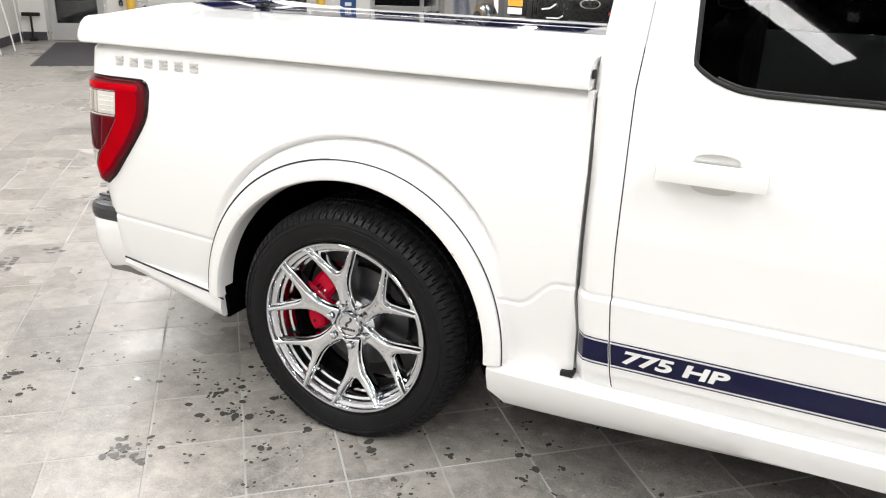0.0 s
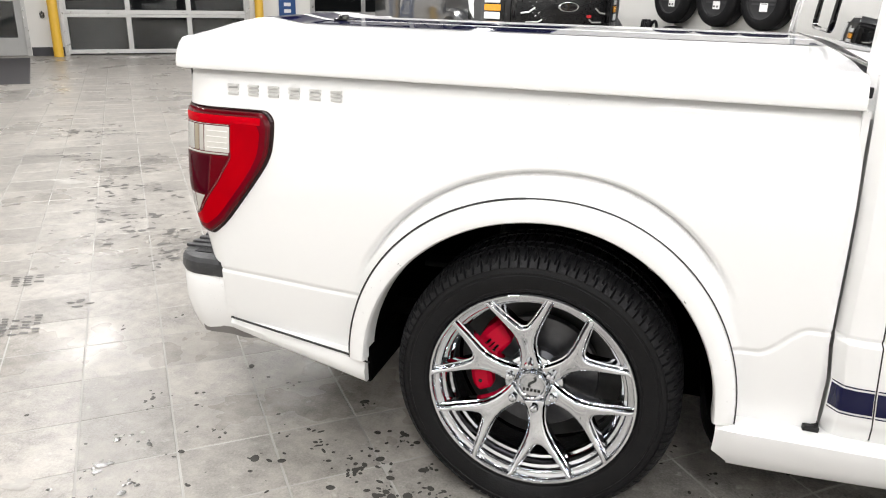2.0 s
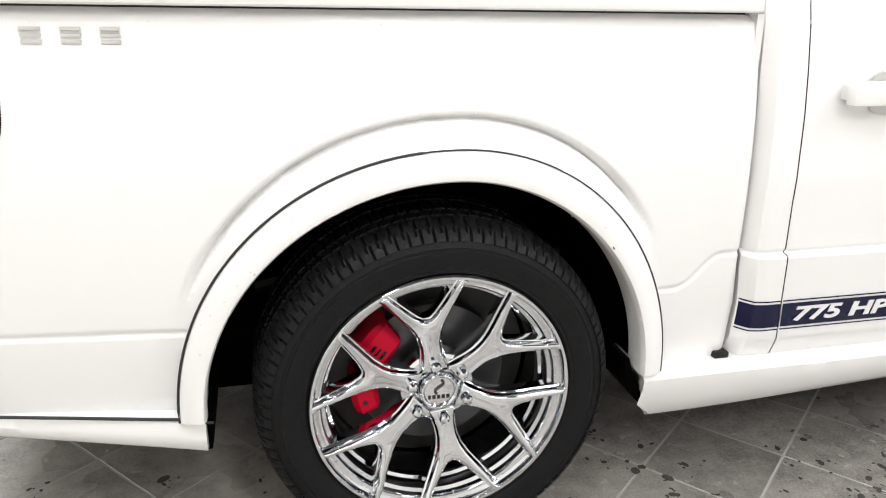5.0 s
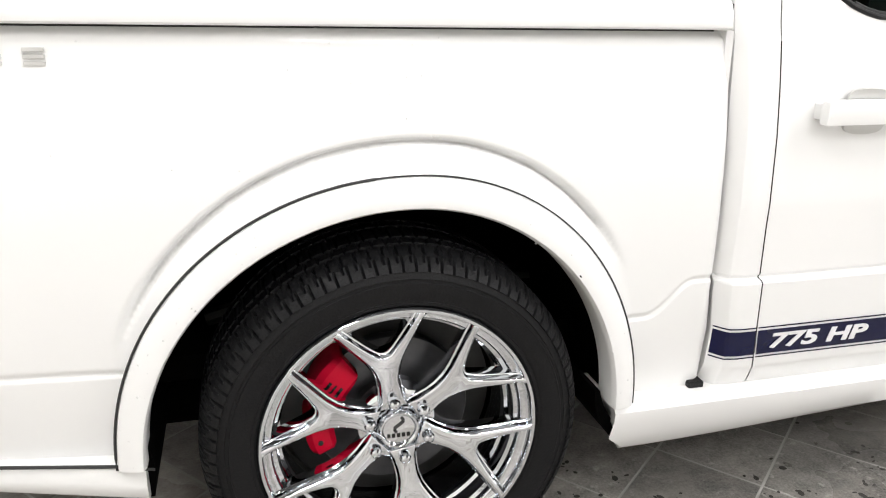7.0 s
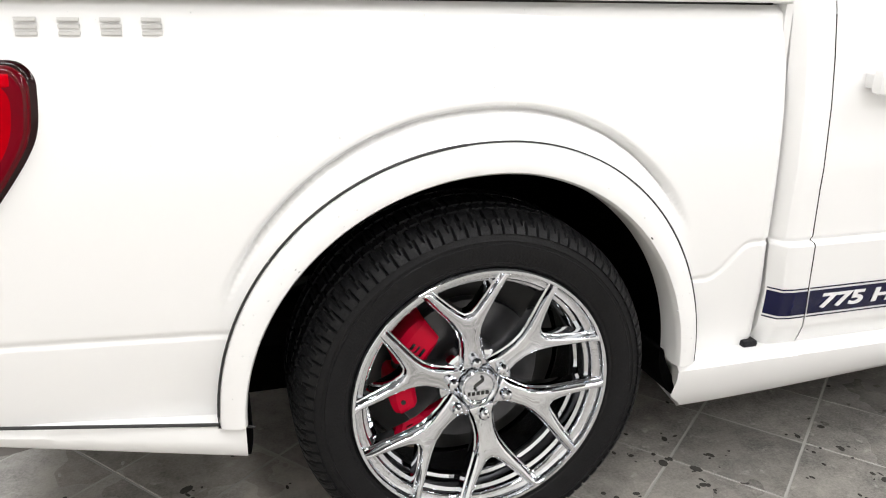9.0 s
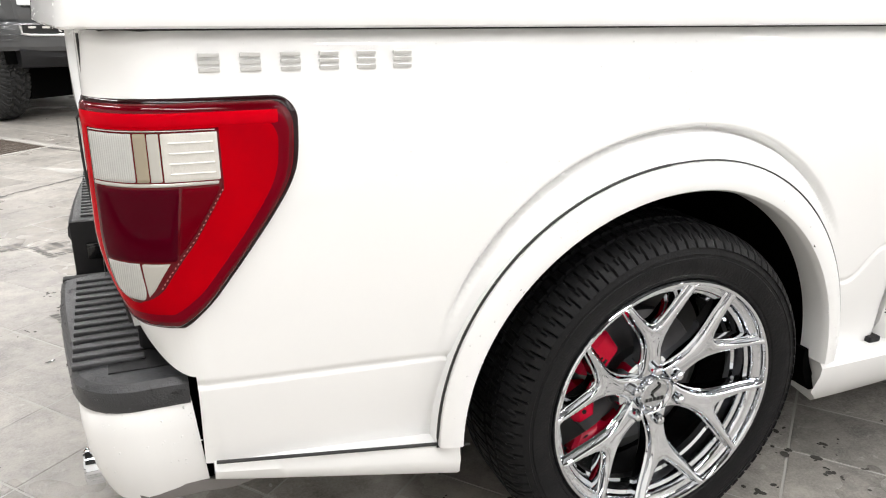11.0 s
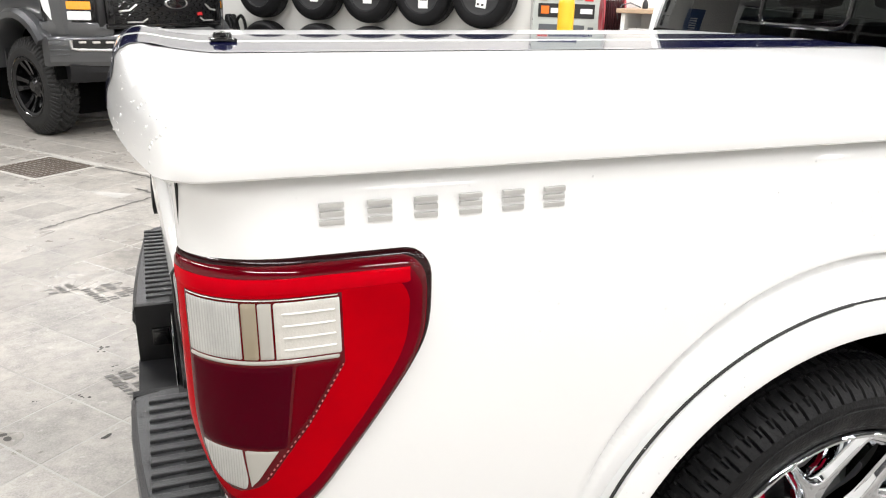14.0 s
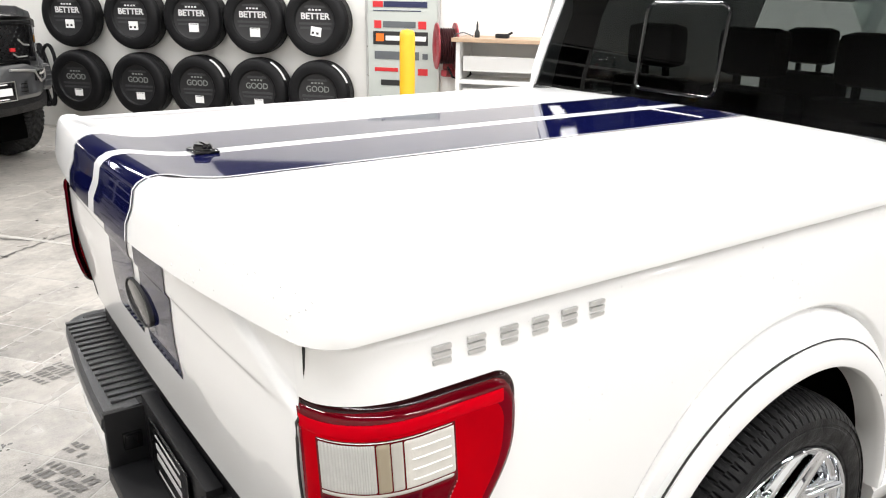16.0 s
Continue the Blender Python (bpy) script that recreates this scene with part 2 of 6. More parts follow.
    nt.links.new(rr.outputs["Result"], p.inputs["Roughness"])
    b = nt.nodes.new("ShaderNodeBump")
    b.inputs["Strength"].default_value, b.inputs["Distance"].default_value = 0.4, 0.004
    nt.links.new(raw, b.inputs["Height"])
    nt.links.new(b.outputs["Normal"], p.inputs["Normal"])
    return m


TILE = tile_material()
W = 0.25
floor = tagged(part("floor", boxed(A0 - W, A1 + W, B0 - W, B1 + W, -0.3, -0.0016), GROUT, world_matrix=TURN), "grey square ceramic floor tiles, wet and tyre-marked", "floor", kind="structure")
tagged(part("ceiling", boxed(A0 - W, A1 + W, B0 - W, B1 + W, CEIL, CEIL + 0.2), CEILING, world_matrix=TURN), "plain painted workshop ceiling", "ceiling", kind="structure")
tagged(part("wall_west", boxed(A0 - W, A0, B0 - W, B1 + W, 0, CEIL), PLASTER, world_matrix=TURN), "white painted plaster wall", "wall", kind="structure")
tagged(part("wall_east", boxed(A1, A1 + W, B0 - W, B1 + W, 0, CEIL), PLASTER, world_matrix=TURN), "white painted wall behind the tyre display", "wall", kind="structure")
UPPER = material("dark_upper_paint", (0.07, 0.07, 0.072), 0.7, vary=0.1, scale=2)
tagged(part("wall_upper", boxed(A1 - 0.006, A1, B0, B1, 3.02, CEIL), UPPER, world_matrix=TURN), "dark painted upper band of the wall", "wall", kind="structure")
tagged(part("wall_south", boxed(A0, A1, B0 - W, B0, 0, CEIL), PLASTER, world_matrix=TURN), "plain white closing wall", "wall", kind="structure")

# ---- the white pickup truck ----
MID = 0.935
truck = thing("pickup_truck", "white lowered pickup truck with navy stripes and chrome wheels", "pickup truck", pose(1.6, MID, 0))
SEC = np.polyfit([0.33, 0.45, 0.56, 0.66, 0.8, 0.95, 1.05, 1.15, 1.25], [0.004, -0.006, -0.015, -0.02, -0.02, -0.012, -0.002, 0.014, 0.035], 4)


def super_f(x, z, cx, al, ar, b, z0=0.39, n=2.1):
    return ((abs(x - cx) / (al if x < cx else ar)) ** n + (max(z - z0, 0.0) / b) ** n) ** (1 / n)


def crease(s, band, lip, depth):
    """a fold: eases in over band as s falls to 0 and springs back over lip"""
    if s >= 0:
        return depth * (1 - smooth_step(0, band, s))
    return depth * (1 - smooth_step(0, lip, -s))


def lower_line(x):
    if x < 0:
        return 0.60 + (x + 1.0) * -0.052
    return 0.588 + 0.083 * smooth_step(0.575, 0.70, x)


def rear_reach(z):
    return 0.150 - 0.070 * (1 - smooth_step(0.56, 0.90, z))


def bed_edge(z):
    """where the bed side ends before the cab"""
    return float(np.interp(z, [0.41, 0.54, 0.64, 0.75, 1.0, 1.22], [0.756, 0.755, 0.742, 0.740, 0.738, 0.731]))


def shut_line(z):
    """the gap between the cab's pillar and its rear door"""
    return float(np.interp(z, [0.36, 0.52, 0.66, 0.80, 1.0, 1.24, 1.45, 1.85], [0.882, 0.863, 0.852, 0.846, 0.844, 0.839, 0.850, 0.880]))


def bed_point(s, z, out=0.0):
    """the bed's outer skin: s runs along the side and round the rear corner"""
    y = float(np.polyval(SEC, z))
    f = super_f(s, z, 0.036, 0.618, 0.539, 0.614)
    d = (f - 1) * 0.62
    y += crease(d, 0.018, 0.005, 0.031) * smooth_step(*((0.60, 0.80) if s < 0 else (0.70, 0.86)), z)
    y -= 0.022 * (1 - smooth_step(-0.075, -0.004, d))
    if s < -0.5 or s > 0.5:
        y += crease(z - lower_line(s), 0.014, 0.006, 0.006)
        y += 0.006 * smooth_step(0.0, 0.2, lower_line(s) - z)
    y += 0.022 * smooth_step(1.188, 1.222, z) ** 2
    q = max(0.0, (-1.0 - s) / 0.21)
    reach = rear_reach(z)
    if s < -0.9 and z < 0.62:
        s += 0.18 * (0.62 - z) * smooth_step(-0.9, -1.03, s) if s > -1.04 else 0.0
    if s > 0.55:
        s += (bed_edge(z) - 0.749) * smooth_step(0.55, 0.74, s)
    x = s if s > -1.0 else -1.0 - reach * math.sin(q * math.pi / 2)
    yy = y + 0.102 * (1 - math.cos(q * math.pi / 2))
    if s > 0.70:
        yy += 0.008 * smooth_step(bed_edge(z) - 0.020, bed_edge(z), s) ** 2
    return (x - out * math.sin(q * math.pi / 2), yy - out * math.cos(q * math.pi / 2), z)


def bed_keep(s, z):
    if super_f(s, z, 0.022, 0.572, 0.508, 0.545) < 1 and -0.56 < s < 0.54:
        return False
    if -0.56 < s < 0.535 and z < 0.39:
        return False
    if s < -0.56 and z < 0.412 + (s + 0.98) * -0.11:
        return False
    return True


def corner_low(s):
    """lower edge of the bed's rear corner"""
    return 0.623 + 0.115 * min(1.0, max(0.0, (-1.035 - s) / 0.175)) ** 1.8


ss = np.concatenate([np.linspace(-1.035, -1.0, 6), np.linspace(-0.993, 0.749, 240)])
sc = np.linspace(-1.21, -1.035, 30)
zs = np.linspace(0.372, 1.217, 214)
for flip in (False, True):
    link("bed_corner", grid_mesh("bed_corner", lambda s, v: (lambda p: (p[0] - (0.047 * smooth_step(-1.0, -1.1, s) if flip else 0.0), 2 * MID - p[1] if flip else p[1], p[2]))(bed_point(s, corner_low(s) + (1.217 - corner_low(s)) * v)), sc, np.linspace(0, 1, 150)), WHITE, truck, "white rounded bed corner around the tail light")
link("bed_side", grid_mesh("bed_side", bed_point, ss, zs, bed_keep), WHITE, truck, "white painted bed side panel with moulded wheel arch")
link("bed_side", grid_mesh("bed_side", lambda s, z: (bed_point(s, z)[0], 2 * MID - bed_point(s, z)[1], z), ss[::4], zs[::4], bed_keep), WHITE, truck)
bm = bmesh.new()
sweep(bm, [[(bed_edge(z) - 0.001, 0.012, z), (bed_edge(z) - 0.001, 0.16, z), (bed_edge(z) - 0.016, 0.16, z), (bed_edge(z) - 0.016, 0.016, z)] for z in np.linspace(0.38, 1.22, 24)])
part("bed_front_flange", bm, WHITE, truck)


def rail_point(s, d):
    x, y, z = bed_point(s, 1.217, -d)
    return (x, y, z - 0.25 * d)


link("bed_rail", grid_mesh("bed_rail", rail_point, np.concatenate([sc, ss[::3]]), (0.0, 0.012, 0.05)), WHITE, truck, "white bed rail under the lid")


# wheel arch flare with its rubber seam
def arch(t, cx, al, ar, b, z0=0.388, n=2.06):
    c, s = math.cos(t), math.sin(t)
    return cx + (ar if c > 0 else al) * math.copysign(abs(c) ** (2 / n), c), z0 + b * abs(s) ** (2 / n)


def flare(mirror):
    bm = bmesh.new()
    secs = []
    prof = [(0.0, 0.02), (0.0, -0.046), (0.05, -0.054), (0.2, -0.060), (0.45, -0.064), (0.75, -0.068), (0.9, -0.066), (0.97, -0.058), (1.0, -0.045), (1.0, 0.012), (0.93, 0.012), (0.9, 0.01)]
    for k in range(97):
        t = math.pi * k / 96
        xo, zo = arch(t, 0.025, 0.590, 0.523, 0.561)
        xi, zi = arch(t, 0.020, 0.530, 0.472, 0.496, n=2.0)
        secs.append([(xo + (xi - xo) * f, (2 * MID - y) if mirror else y, zo + (zi - zo) * f) for f, y in prof])
    sweep(bm, secs)
    ob = part("wheel_arch_flare", bm, WHITE, truck, "white moulded wheel arch flare", True)
    bm = bmesh.new()
    pts = []
    for k in range(81):
        x, z = arch(math.pi * k / 80, 0.025, 0.592, 0.525, 0.563)
        pts.append((x, 2 * MID + 0.0475 if mirror else -0.0475, z))
    tube(bm, pts[:44], 0.0020, 6)
    tube(bm, pts[43:] + [(pts[-1][0] + 0.03, pts[-1][1], 0.384), (pts[-1][0] + 0.07, pts[-1][1] - 0.008, 0.383)], 0.0029, 6)
    part("seam_strip", bm, SEAM, ob, "thin black rubber seam", True)


flare(False)
flare(True)

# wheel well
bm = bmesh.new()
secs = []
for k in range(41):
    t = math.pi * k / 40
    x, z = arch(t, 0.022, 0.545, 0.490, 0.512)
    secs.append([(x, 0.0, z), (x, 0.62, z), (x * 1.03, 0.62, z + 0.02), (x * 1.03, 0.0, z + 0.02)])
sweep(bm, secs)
# unseen plate that stops light from behind the wheel
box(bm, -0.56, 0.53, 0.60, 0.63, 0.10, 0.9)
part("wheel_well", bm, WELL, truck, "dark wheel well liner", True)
bm = bmesh.new()
tube(bm, [(0, 0.14, 0.385), (0, 1.73, 0.385)], 0.05, 12)
box(bm, -0.75, 0.75, 0.5, 0.58, 0.42, 0.52)
tube(bm, [(-0.40, 0.36, 0.52), (-0.20, 0.34, 0.58), (-0.15, 0.34, 0.9)], 0.022)
tube(bm, [(-0.66, 0.33, 0.408), (-0.30, 0.33, 0.412)], 0.017)
for k in range(5):
    box(bm, -0.64 + 0.07 * k, -0.60 + 0.07 * k, 0.315, 0.33, 0.446, 0.464)
box(bm, -0.66, -0.30, 0.33, 0.36, 0.438, 0.472, 0.003)
part("rear_axle", bm, DARK_STEEL, truck)


# ---- wheels ----
HUB = (0.0, -0.070, 0.385)


def tyre_mesh():
    """sidewall with moulded rings, siped shoulder blocks, two circumferential grooves"""
    prof = [(0.288, 0.030), (0.296, 0.018), (0.302, 0.010), (0.307, 0.004), (0.313, 0.0035), (0.316, 0.0005), (0.330, -0.004), (0.345, -0.006), (0.356, -0.0062), (0.3575, -0.0040), (0.3635, -0.0036), (0.365, -0.0052),
            (0.377, -0.001), (0.3785, -0.0005), (0.380, -0.0045), (0.386, 0.000), (0.395, 0.0085), (0.405, 0.024), (0.412, 0.044), (0.4155, 0.058), (0.4160, 0.063), (0.408, 0.064), (0.408, 0.072), (0.4165, 0.073), (0.417, 0.105), (0.409, 0.106), (0.409, 0.116), (0.417, 0.117), (0.4175, 0.15)]
    prof = prof + [(r, 0.30 - y) for r, y in prof[::-1][1:]]
    pitches, per = 92, 8
    n = pitches * per
    verts, faces = [], []
    ln = len(prof)
    for k in range(n):
        t = 2 * math.pi * k / n
        for i, (r, y) in enumerate(prof):
            j = min(i, ln - 1 - i)
            rib = 0 if j < 20 else (3 if j < 25 else 6)
            slot = (k + rib + (j // 3 if j > 16 else 0)) % per
            if 14 <= j and j not in (21, 22, 25, 26):
                if slot == 0:
                    r -= 0.0080 if j > 15 else 0.002
                    y += (0.006 if i < ln / 2 else -0.006) if j < 19 else 0
                elif slot == 4 and j >= 17 and (k // per) % 2:
                    r -= 0.0022
            if j == 7 and 2 < (k // 3) % 31 < 11 and k % 3:
                r += 0.0006
                y -= 0.0007 if i < ln / 2 else -0.0007
            z = r * math.sin(t)
            if z < -0.384:
                z = -0.384 + 0.05 * (z + 0.384)
            y -= (0.012 if y < 0.15 else -0.012) * smooth_step(0.30, 0.37, -z) * smooth_step(0.28, 0.34, r) * (1 - smooth_step(0.37, 0.41, r))
            verts.append((r * math.cos(t), y, z))
    for k in range(n):
        for i in range(ln - 1):
            p, q = k * ln, ((k + 1) % n) * ln
            faces.append((p + i, p + i + 1, q + i + 1, q + i))
    me = mesh_of("tyre", verts, faces, True)
    me.set_sharp_from_angle(angle=radians(24))
    return me


def spoke_mesh():
    """one forked spoke pointing up (+z), its face towards -y"""
    pts = [(0.034, 0.045), (0.031, 0.075), (0.0275, 0.100), (0.0272, 0.125), (0.0325, 0.150), (0.0435, 0.175), (0.058, 0.200), (0.0765, 0.230), (0.0945, 0.260), (0.1055, 0.2785),
           (0.0815, 0.2870), (0.058, 0.255), (0.038, 0.228), (0.020, 0.206), (0.008, 0.194), (0.0, 0.192)]
    ring = pts + [(-x, z) for x, z in pts[::-1][1:]]
    bm = bmesh.new()

    def dish(x, z):
        r = math.hypot(x, z)
        return 0.054 - 0.056 * (r / 0.295) ** 1.5
    cx = [(x, z) for x, z in ring]
    n = len(cx)
    inner = []
    for i in range(n):
        (x0, z0), (x1, z1), (x2, z2) = cx[i - 1], cx[i], cx[(i + 1) % n]
        t = Vector((x2 - x0, z2 - z0))
        t.normalize()
        inner.append((x1 - t[1] * 0.0085, z1 + t[0] * 0.0085))
    # make sure the inset runs inwards
    area = sum(cx[i][0] * cx[(i + 1) % n][1] - cx[(i + 1) % n][0] * cx[i][1] for i in range(n))
    if area < 0:
        inner = [(2 * c[0] - i[0], 2 * c[1] - i[1]) for c, i in zip(cx, inner)]
    def between(f):
        return [(c[0] + (i[0] - c[0]) * f, c[1] + (i[1] - c[1]) * f) for c, i in zip(cx, inner)]
    # a lower ledge runs round the raised face
    rings = [[bm.verts.new((x * 0.97, dish(x, z) + 0.046, z)) for x, z in cx]]
    for f, drop in ((0.0, 0.0165), (0.10, 0.0140), (0.42, 0.0128), (0.56, 0.0110), (0.80, 0.0022), (1.0, 0.0)):
        rings.append([bm.verts.new((x, dish(x, z) + drop, z)) for x, z in between(f)])
    for a, b in zip(rings, rings[1:]):
        for i in range(n):
            bm.faces.new((a[i], a[(i + 1) % n], b[(i + 1) % n], b[i]))
    top = rings[-1]
    f = bm.faces.new(top)
    bmesh.ops.recalc_face_normals(bm, faces=bm.faces)
    crown = [f]
    for width, rise in ((0.0016, 0.0012), (0.0018, 0.0007), (0.0018, 0.0003)):
        bmesh.ops.inset_region(bm, faces=crown, thickness=width, depth=rise, use_even_offset=True)
    bmesh.ops.triangulate(bm, faces=crown)
    return bm


def wheel(at, first=None):
    """tyre, barrel, six forked spokes, nuts, cap, brake"""
    root = new("wheel")
    root.matrix_basis = at
    root.parent = truck
    root.matrix_parent_inverse = truck.matrix_basis.inverted()
    for o in (first.children if first else ()):
        c = o.copy()
        scene.collection.objects.link(c)
        c.parent = root
    if first:
        return root

    def add(name, bm, mat, label="", m=None, smooth=True):
        ob = part(name, bm, mat, None, label, smooth)
        ob.parent = root
        if m is not None:
            ob.matrix_basis = m
        return ob
    ty = link("tyre", tyre_mesh(), RUBBER, None, "wet black road tyre with blocky shoulder tread")
    ty.parent = root
    bm = bmesh.new()
    lathe(bm, [(0.300, 0.020), (0.3025, 0.010), (0.3015, 0.002), (0.298, -0.002), (0.292, -0.001), (0.289, 0.005), (0.2885, 0.014), (0.284, 0.018), (0.274, 0.020), (0.271, 0.024), (0.270, 0.036), (0.262, 0.040), (0.260, 0.046), (0.259, 0.072), (0.252, 0.076), (0.250, 0.092)], 120)
    add("rim", bm, CHROME_RIM, "polished chrome rim with a stepped inner edge")
    bm = bmesh.new()
    lathe(bm, [(0.2515, 0.090), (0.250, 0.11), (0.252, 0.16), (0.270, 0.27), (0.285, 0.29)], 90)
    add("barrel", bm, GLOSS_BLACK, "dark inner barrel")
    sp = spoke_mesh()
    me = bpy.data.meshes.new("spoke")
    bmesh.ops.recalc_face_normals(sp, faces=sp.faces)
    sp.to_mesh(me)
    sp.free()
    me.polygons.foreach_set("use_smooth", [True] * len(me.polygons))
    me.set_sharp_from_angle(angle=radians(48))
    me.materials.append(CHROME)
    for k in range(6):
        o = new("spoke", me)
        o.parent = root
        o.matrix_basis = pose(0, 0, 0, 0, -(10 + 60 * k), 0)
    bm = bmesh.new()
    lathe(bm, [(0.0005, 0.062), (0.036, 0.060), (0.040, 0.068), (0.050, 0.070), (0.054, 0.064), (0.064, 0.062), (0.080, 0.064), (0.086, 0.068), (0.088, 0.105), (0.0005, 0.105)], 60)
    add("hub", bm, CHROME)
    bm = bmesh.new()
    lathe(bm, [(0.0005, 0.044), (0.034, 0.044), (0.036, 0.039), (0.039, 0.0365), (0.042, 0.0365), (0.045, 0.040), (0.047, 0.050), (0.048, 0.065)], 48)
    add("centre_cap", bm, CHROME, "chrome centre cap with dark emblem")
    bm = bmesh.new()
    for x0, w in ((-0.026, 0.007), (-0.016, 0.008), (-0.005, 0.008), (0.006, 0.008), (0.017, 0.008)):
        box(bm, x0, x0 + w, 0.0428, 0.0442, -0.020, -0.011)
    tube(bm, [(0.010 * math.sin(q * 2.6), 0.0436, 0.010 + 0.017 * q) for q in np.linspace(-1, 1, 13)], 0.0036, 6)
    add("emblem", bm, GLOSS_BLACK)
    bm = bmesh.new()
    lathe(bm, [(0.0005, 0.0225), (0.006, 0.023), (0.0105, 0.0260), (0.0132, 0.032), (0.0138, 0.042), (0.0142, 0.07)], 12)
    lathe(bm, [(0.0142, 0.046), (0.0170, 0.047), (0.0185, 0.054), (0.0190, 0.075)], 20)
    me = bpy.data.meshes.new("lug_nut")
    bmesh.ops.recalc_face_normals(bm, faces=bm.faces)
    bm.to_mesh(me)
    bm.free()
    me.materials.append(CHROME)
    for k in range(6):
        o = new("lug_nut", me)
        o.parent = root
        t = radians(100 + 60 * k)
        o.matrix_basis = pose(0.069 * math.cos(t), 0, 0.069 * math.sin(t))
    bm = bmesh.new()
    lathe(bm, [(0.0005, 0.110), (0.080, 0.110), (0.085, 0.135), (0.178, 0.135), (0.180, 0.138), (0.180, 0.160), (0.0005, 0.160)], 64)
    add("brake_disc", bm, STEEL, "worn steel brake disc")
    bm = bmesh.new()
    lathe(bm, [(0.0005, 0.19), (0.25, 0.19), (0.25, 0.20), (0.0005, 0.20)], 48)
    add("backing_plate", bm, DARK_STEEL)
    bm = bmesh.new()
    for a0, a1, r0, r1 in ((126, 163, 0.122, 0.203), (172, 205, 0.135, 0.198)):
        secs = []
        for k in range(13):
            t = radians(a0 + (a1 - a0) * k / 12)
            e = 0.012 * (1 - math.sin(math.pi * k / 12) ** 0.3)
            ring = []
            for r, y in ((r0 + e, 0.102 + e), (r0 + 0.012, 0.090 + e), (r1 - 0.014, 0.090 + e), (r1 - e, 0.102 + e), (r1 - e, 0.18), (r0 + e, 0.18)):
                ring.append((r * math.cos(t), y, r * math.sin(t)))
            secs.append(ring)
        sweep(bm, secs)
    add("brake_caliper", bm, CALIPER, "bright red brake caliper with black marks")
    for k, (r, w) in enumerate(((0.146, 0.010), (0.160, 0.006), (0.174, 0.010))):
        ang = radians(146)
        bm = bmesh.new()
        vs = box(bm, -0.009, 0.009, 0.0885, 0.0905, -w / 3, w / 3)
        bmesh.ops.transform(bm, matrix=Matrix.Translation((r * math.cos(ang), 0, r * math.sin(ang))) @ Matrix.Rotation(radians(-50), 4, "Y"), verts=vs)
        add("caliper_mark", bm, GLOSS_BLACK)
    for x, z in ((-0.150, 0.055), (-0.165, -0.040)):
        bm = bmesh.new()
        lathe(bm, [(0.0005, 0.088), (0.006, 0.088), (0.006, 0.094)], 10, Matrix.Translation((x, 0, z)))
        add("caliper_bolt", bm, GLOSS_BLACK)
    return root


rear_wheel = wheel(pose(*HUB))
wheel(pose(3.69, -0.04, 0.385), rear_wheel)
wheel(pose(0, 2 * MID + 0.07, 0.385, 0, 0, 180), rear_wheel)
wheel(pose(3.69, 2 * MID + 0.04, 0.385, 0, 0, 180), rear_wheel)

# small dark holes in the flare's lip, and black flaps at the skirt ends
for x, z in ((0.385, 0.7255), (-0.396, 0.7195)):
    bm = bmesh.new()
    lathe(bm, [(0.0005, -0.002), (0.005, -0.002), (0.006, 0.001), (0.006, 0.03)], 12, Matrix.Translation((x, -0.0652, z)))
    part("flare_clip", bm, BLACK, truck, "small black clip in the flare", True)
# flaps run deep under the body to cover the lit floor behind
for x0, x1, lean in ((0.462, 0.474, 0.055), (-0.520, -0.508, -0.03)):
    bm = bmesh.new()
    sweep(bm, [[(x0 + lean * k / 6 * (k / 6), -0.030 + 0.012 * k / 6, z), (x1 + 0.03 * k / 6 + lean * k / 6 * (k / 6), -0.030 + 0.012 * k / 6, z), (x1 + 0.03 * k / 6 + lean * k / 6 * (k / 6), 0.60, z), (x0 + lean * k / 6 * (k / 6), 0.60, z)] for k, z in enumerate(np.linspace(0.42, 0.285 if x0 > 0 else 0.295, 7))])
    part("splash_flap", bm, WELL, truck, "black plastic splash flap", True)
part("bed_corner_plug", boxed(0.722, 0.762, -0.013, 0.03, 0.381, 0.400, bevel=0.004), BLACK, truck, "black rubber plug at the bed's lower corner")

# underbody: frame rails, tank, floor of the bed; unseen low boxes added to block light
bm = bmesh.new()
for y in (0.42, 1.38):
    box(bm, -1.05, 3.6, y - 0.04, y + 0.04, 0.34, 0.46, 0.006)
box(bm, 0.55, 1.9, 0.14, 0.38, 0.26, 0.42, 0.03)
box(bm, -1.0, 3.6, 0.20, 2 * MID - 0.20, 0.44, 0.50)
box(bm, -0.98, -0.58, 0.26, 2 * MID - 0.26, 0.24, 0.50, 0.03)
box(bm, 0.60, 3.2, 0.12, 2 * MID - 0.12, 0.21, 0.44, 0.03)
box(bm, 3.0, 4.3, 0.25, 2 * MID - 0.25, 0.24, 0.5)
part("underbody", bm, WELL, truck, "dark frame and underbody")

# ---- bed lid ----
def lid_top(x, y):
    """height of the lid's skin at its plan place"""
    c = abs(y - MID)
    z = 1.324 - 0.020 * (c / 0.9) ** 2
    z += 0.019 * (1 - smooth_step(-1.20, -1.02, x)) * (1 - 0.75 * smooth_step(0.38, 0.85, c))
    return z


LID_Y0 = 0.004


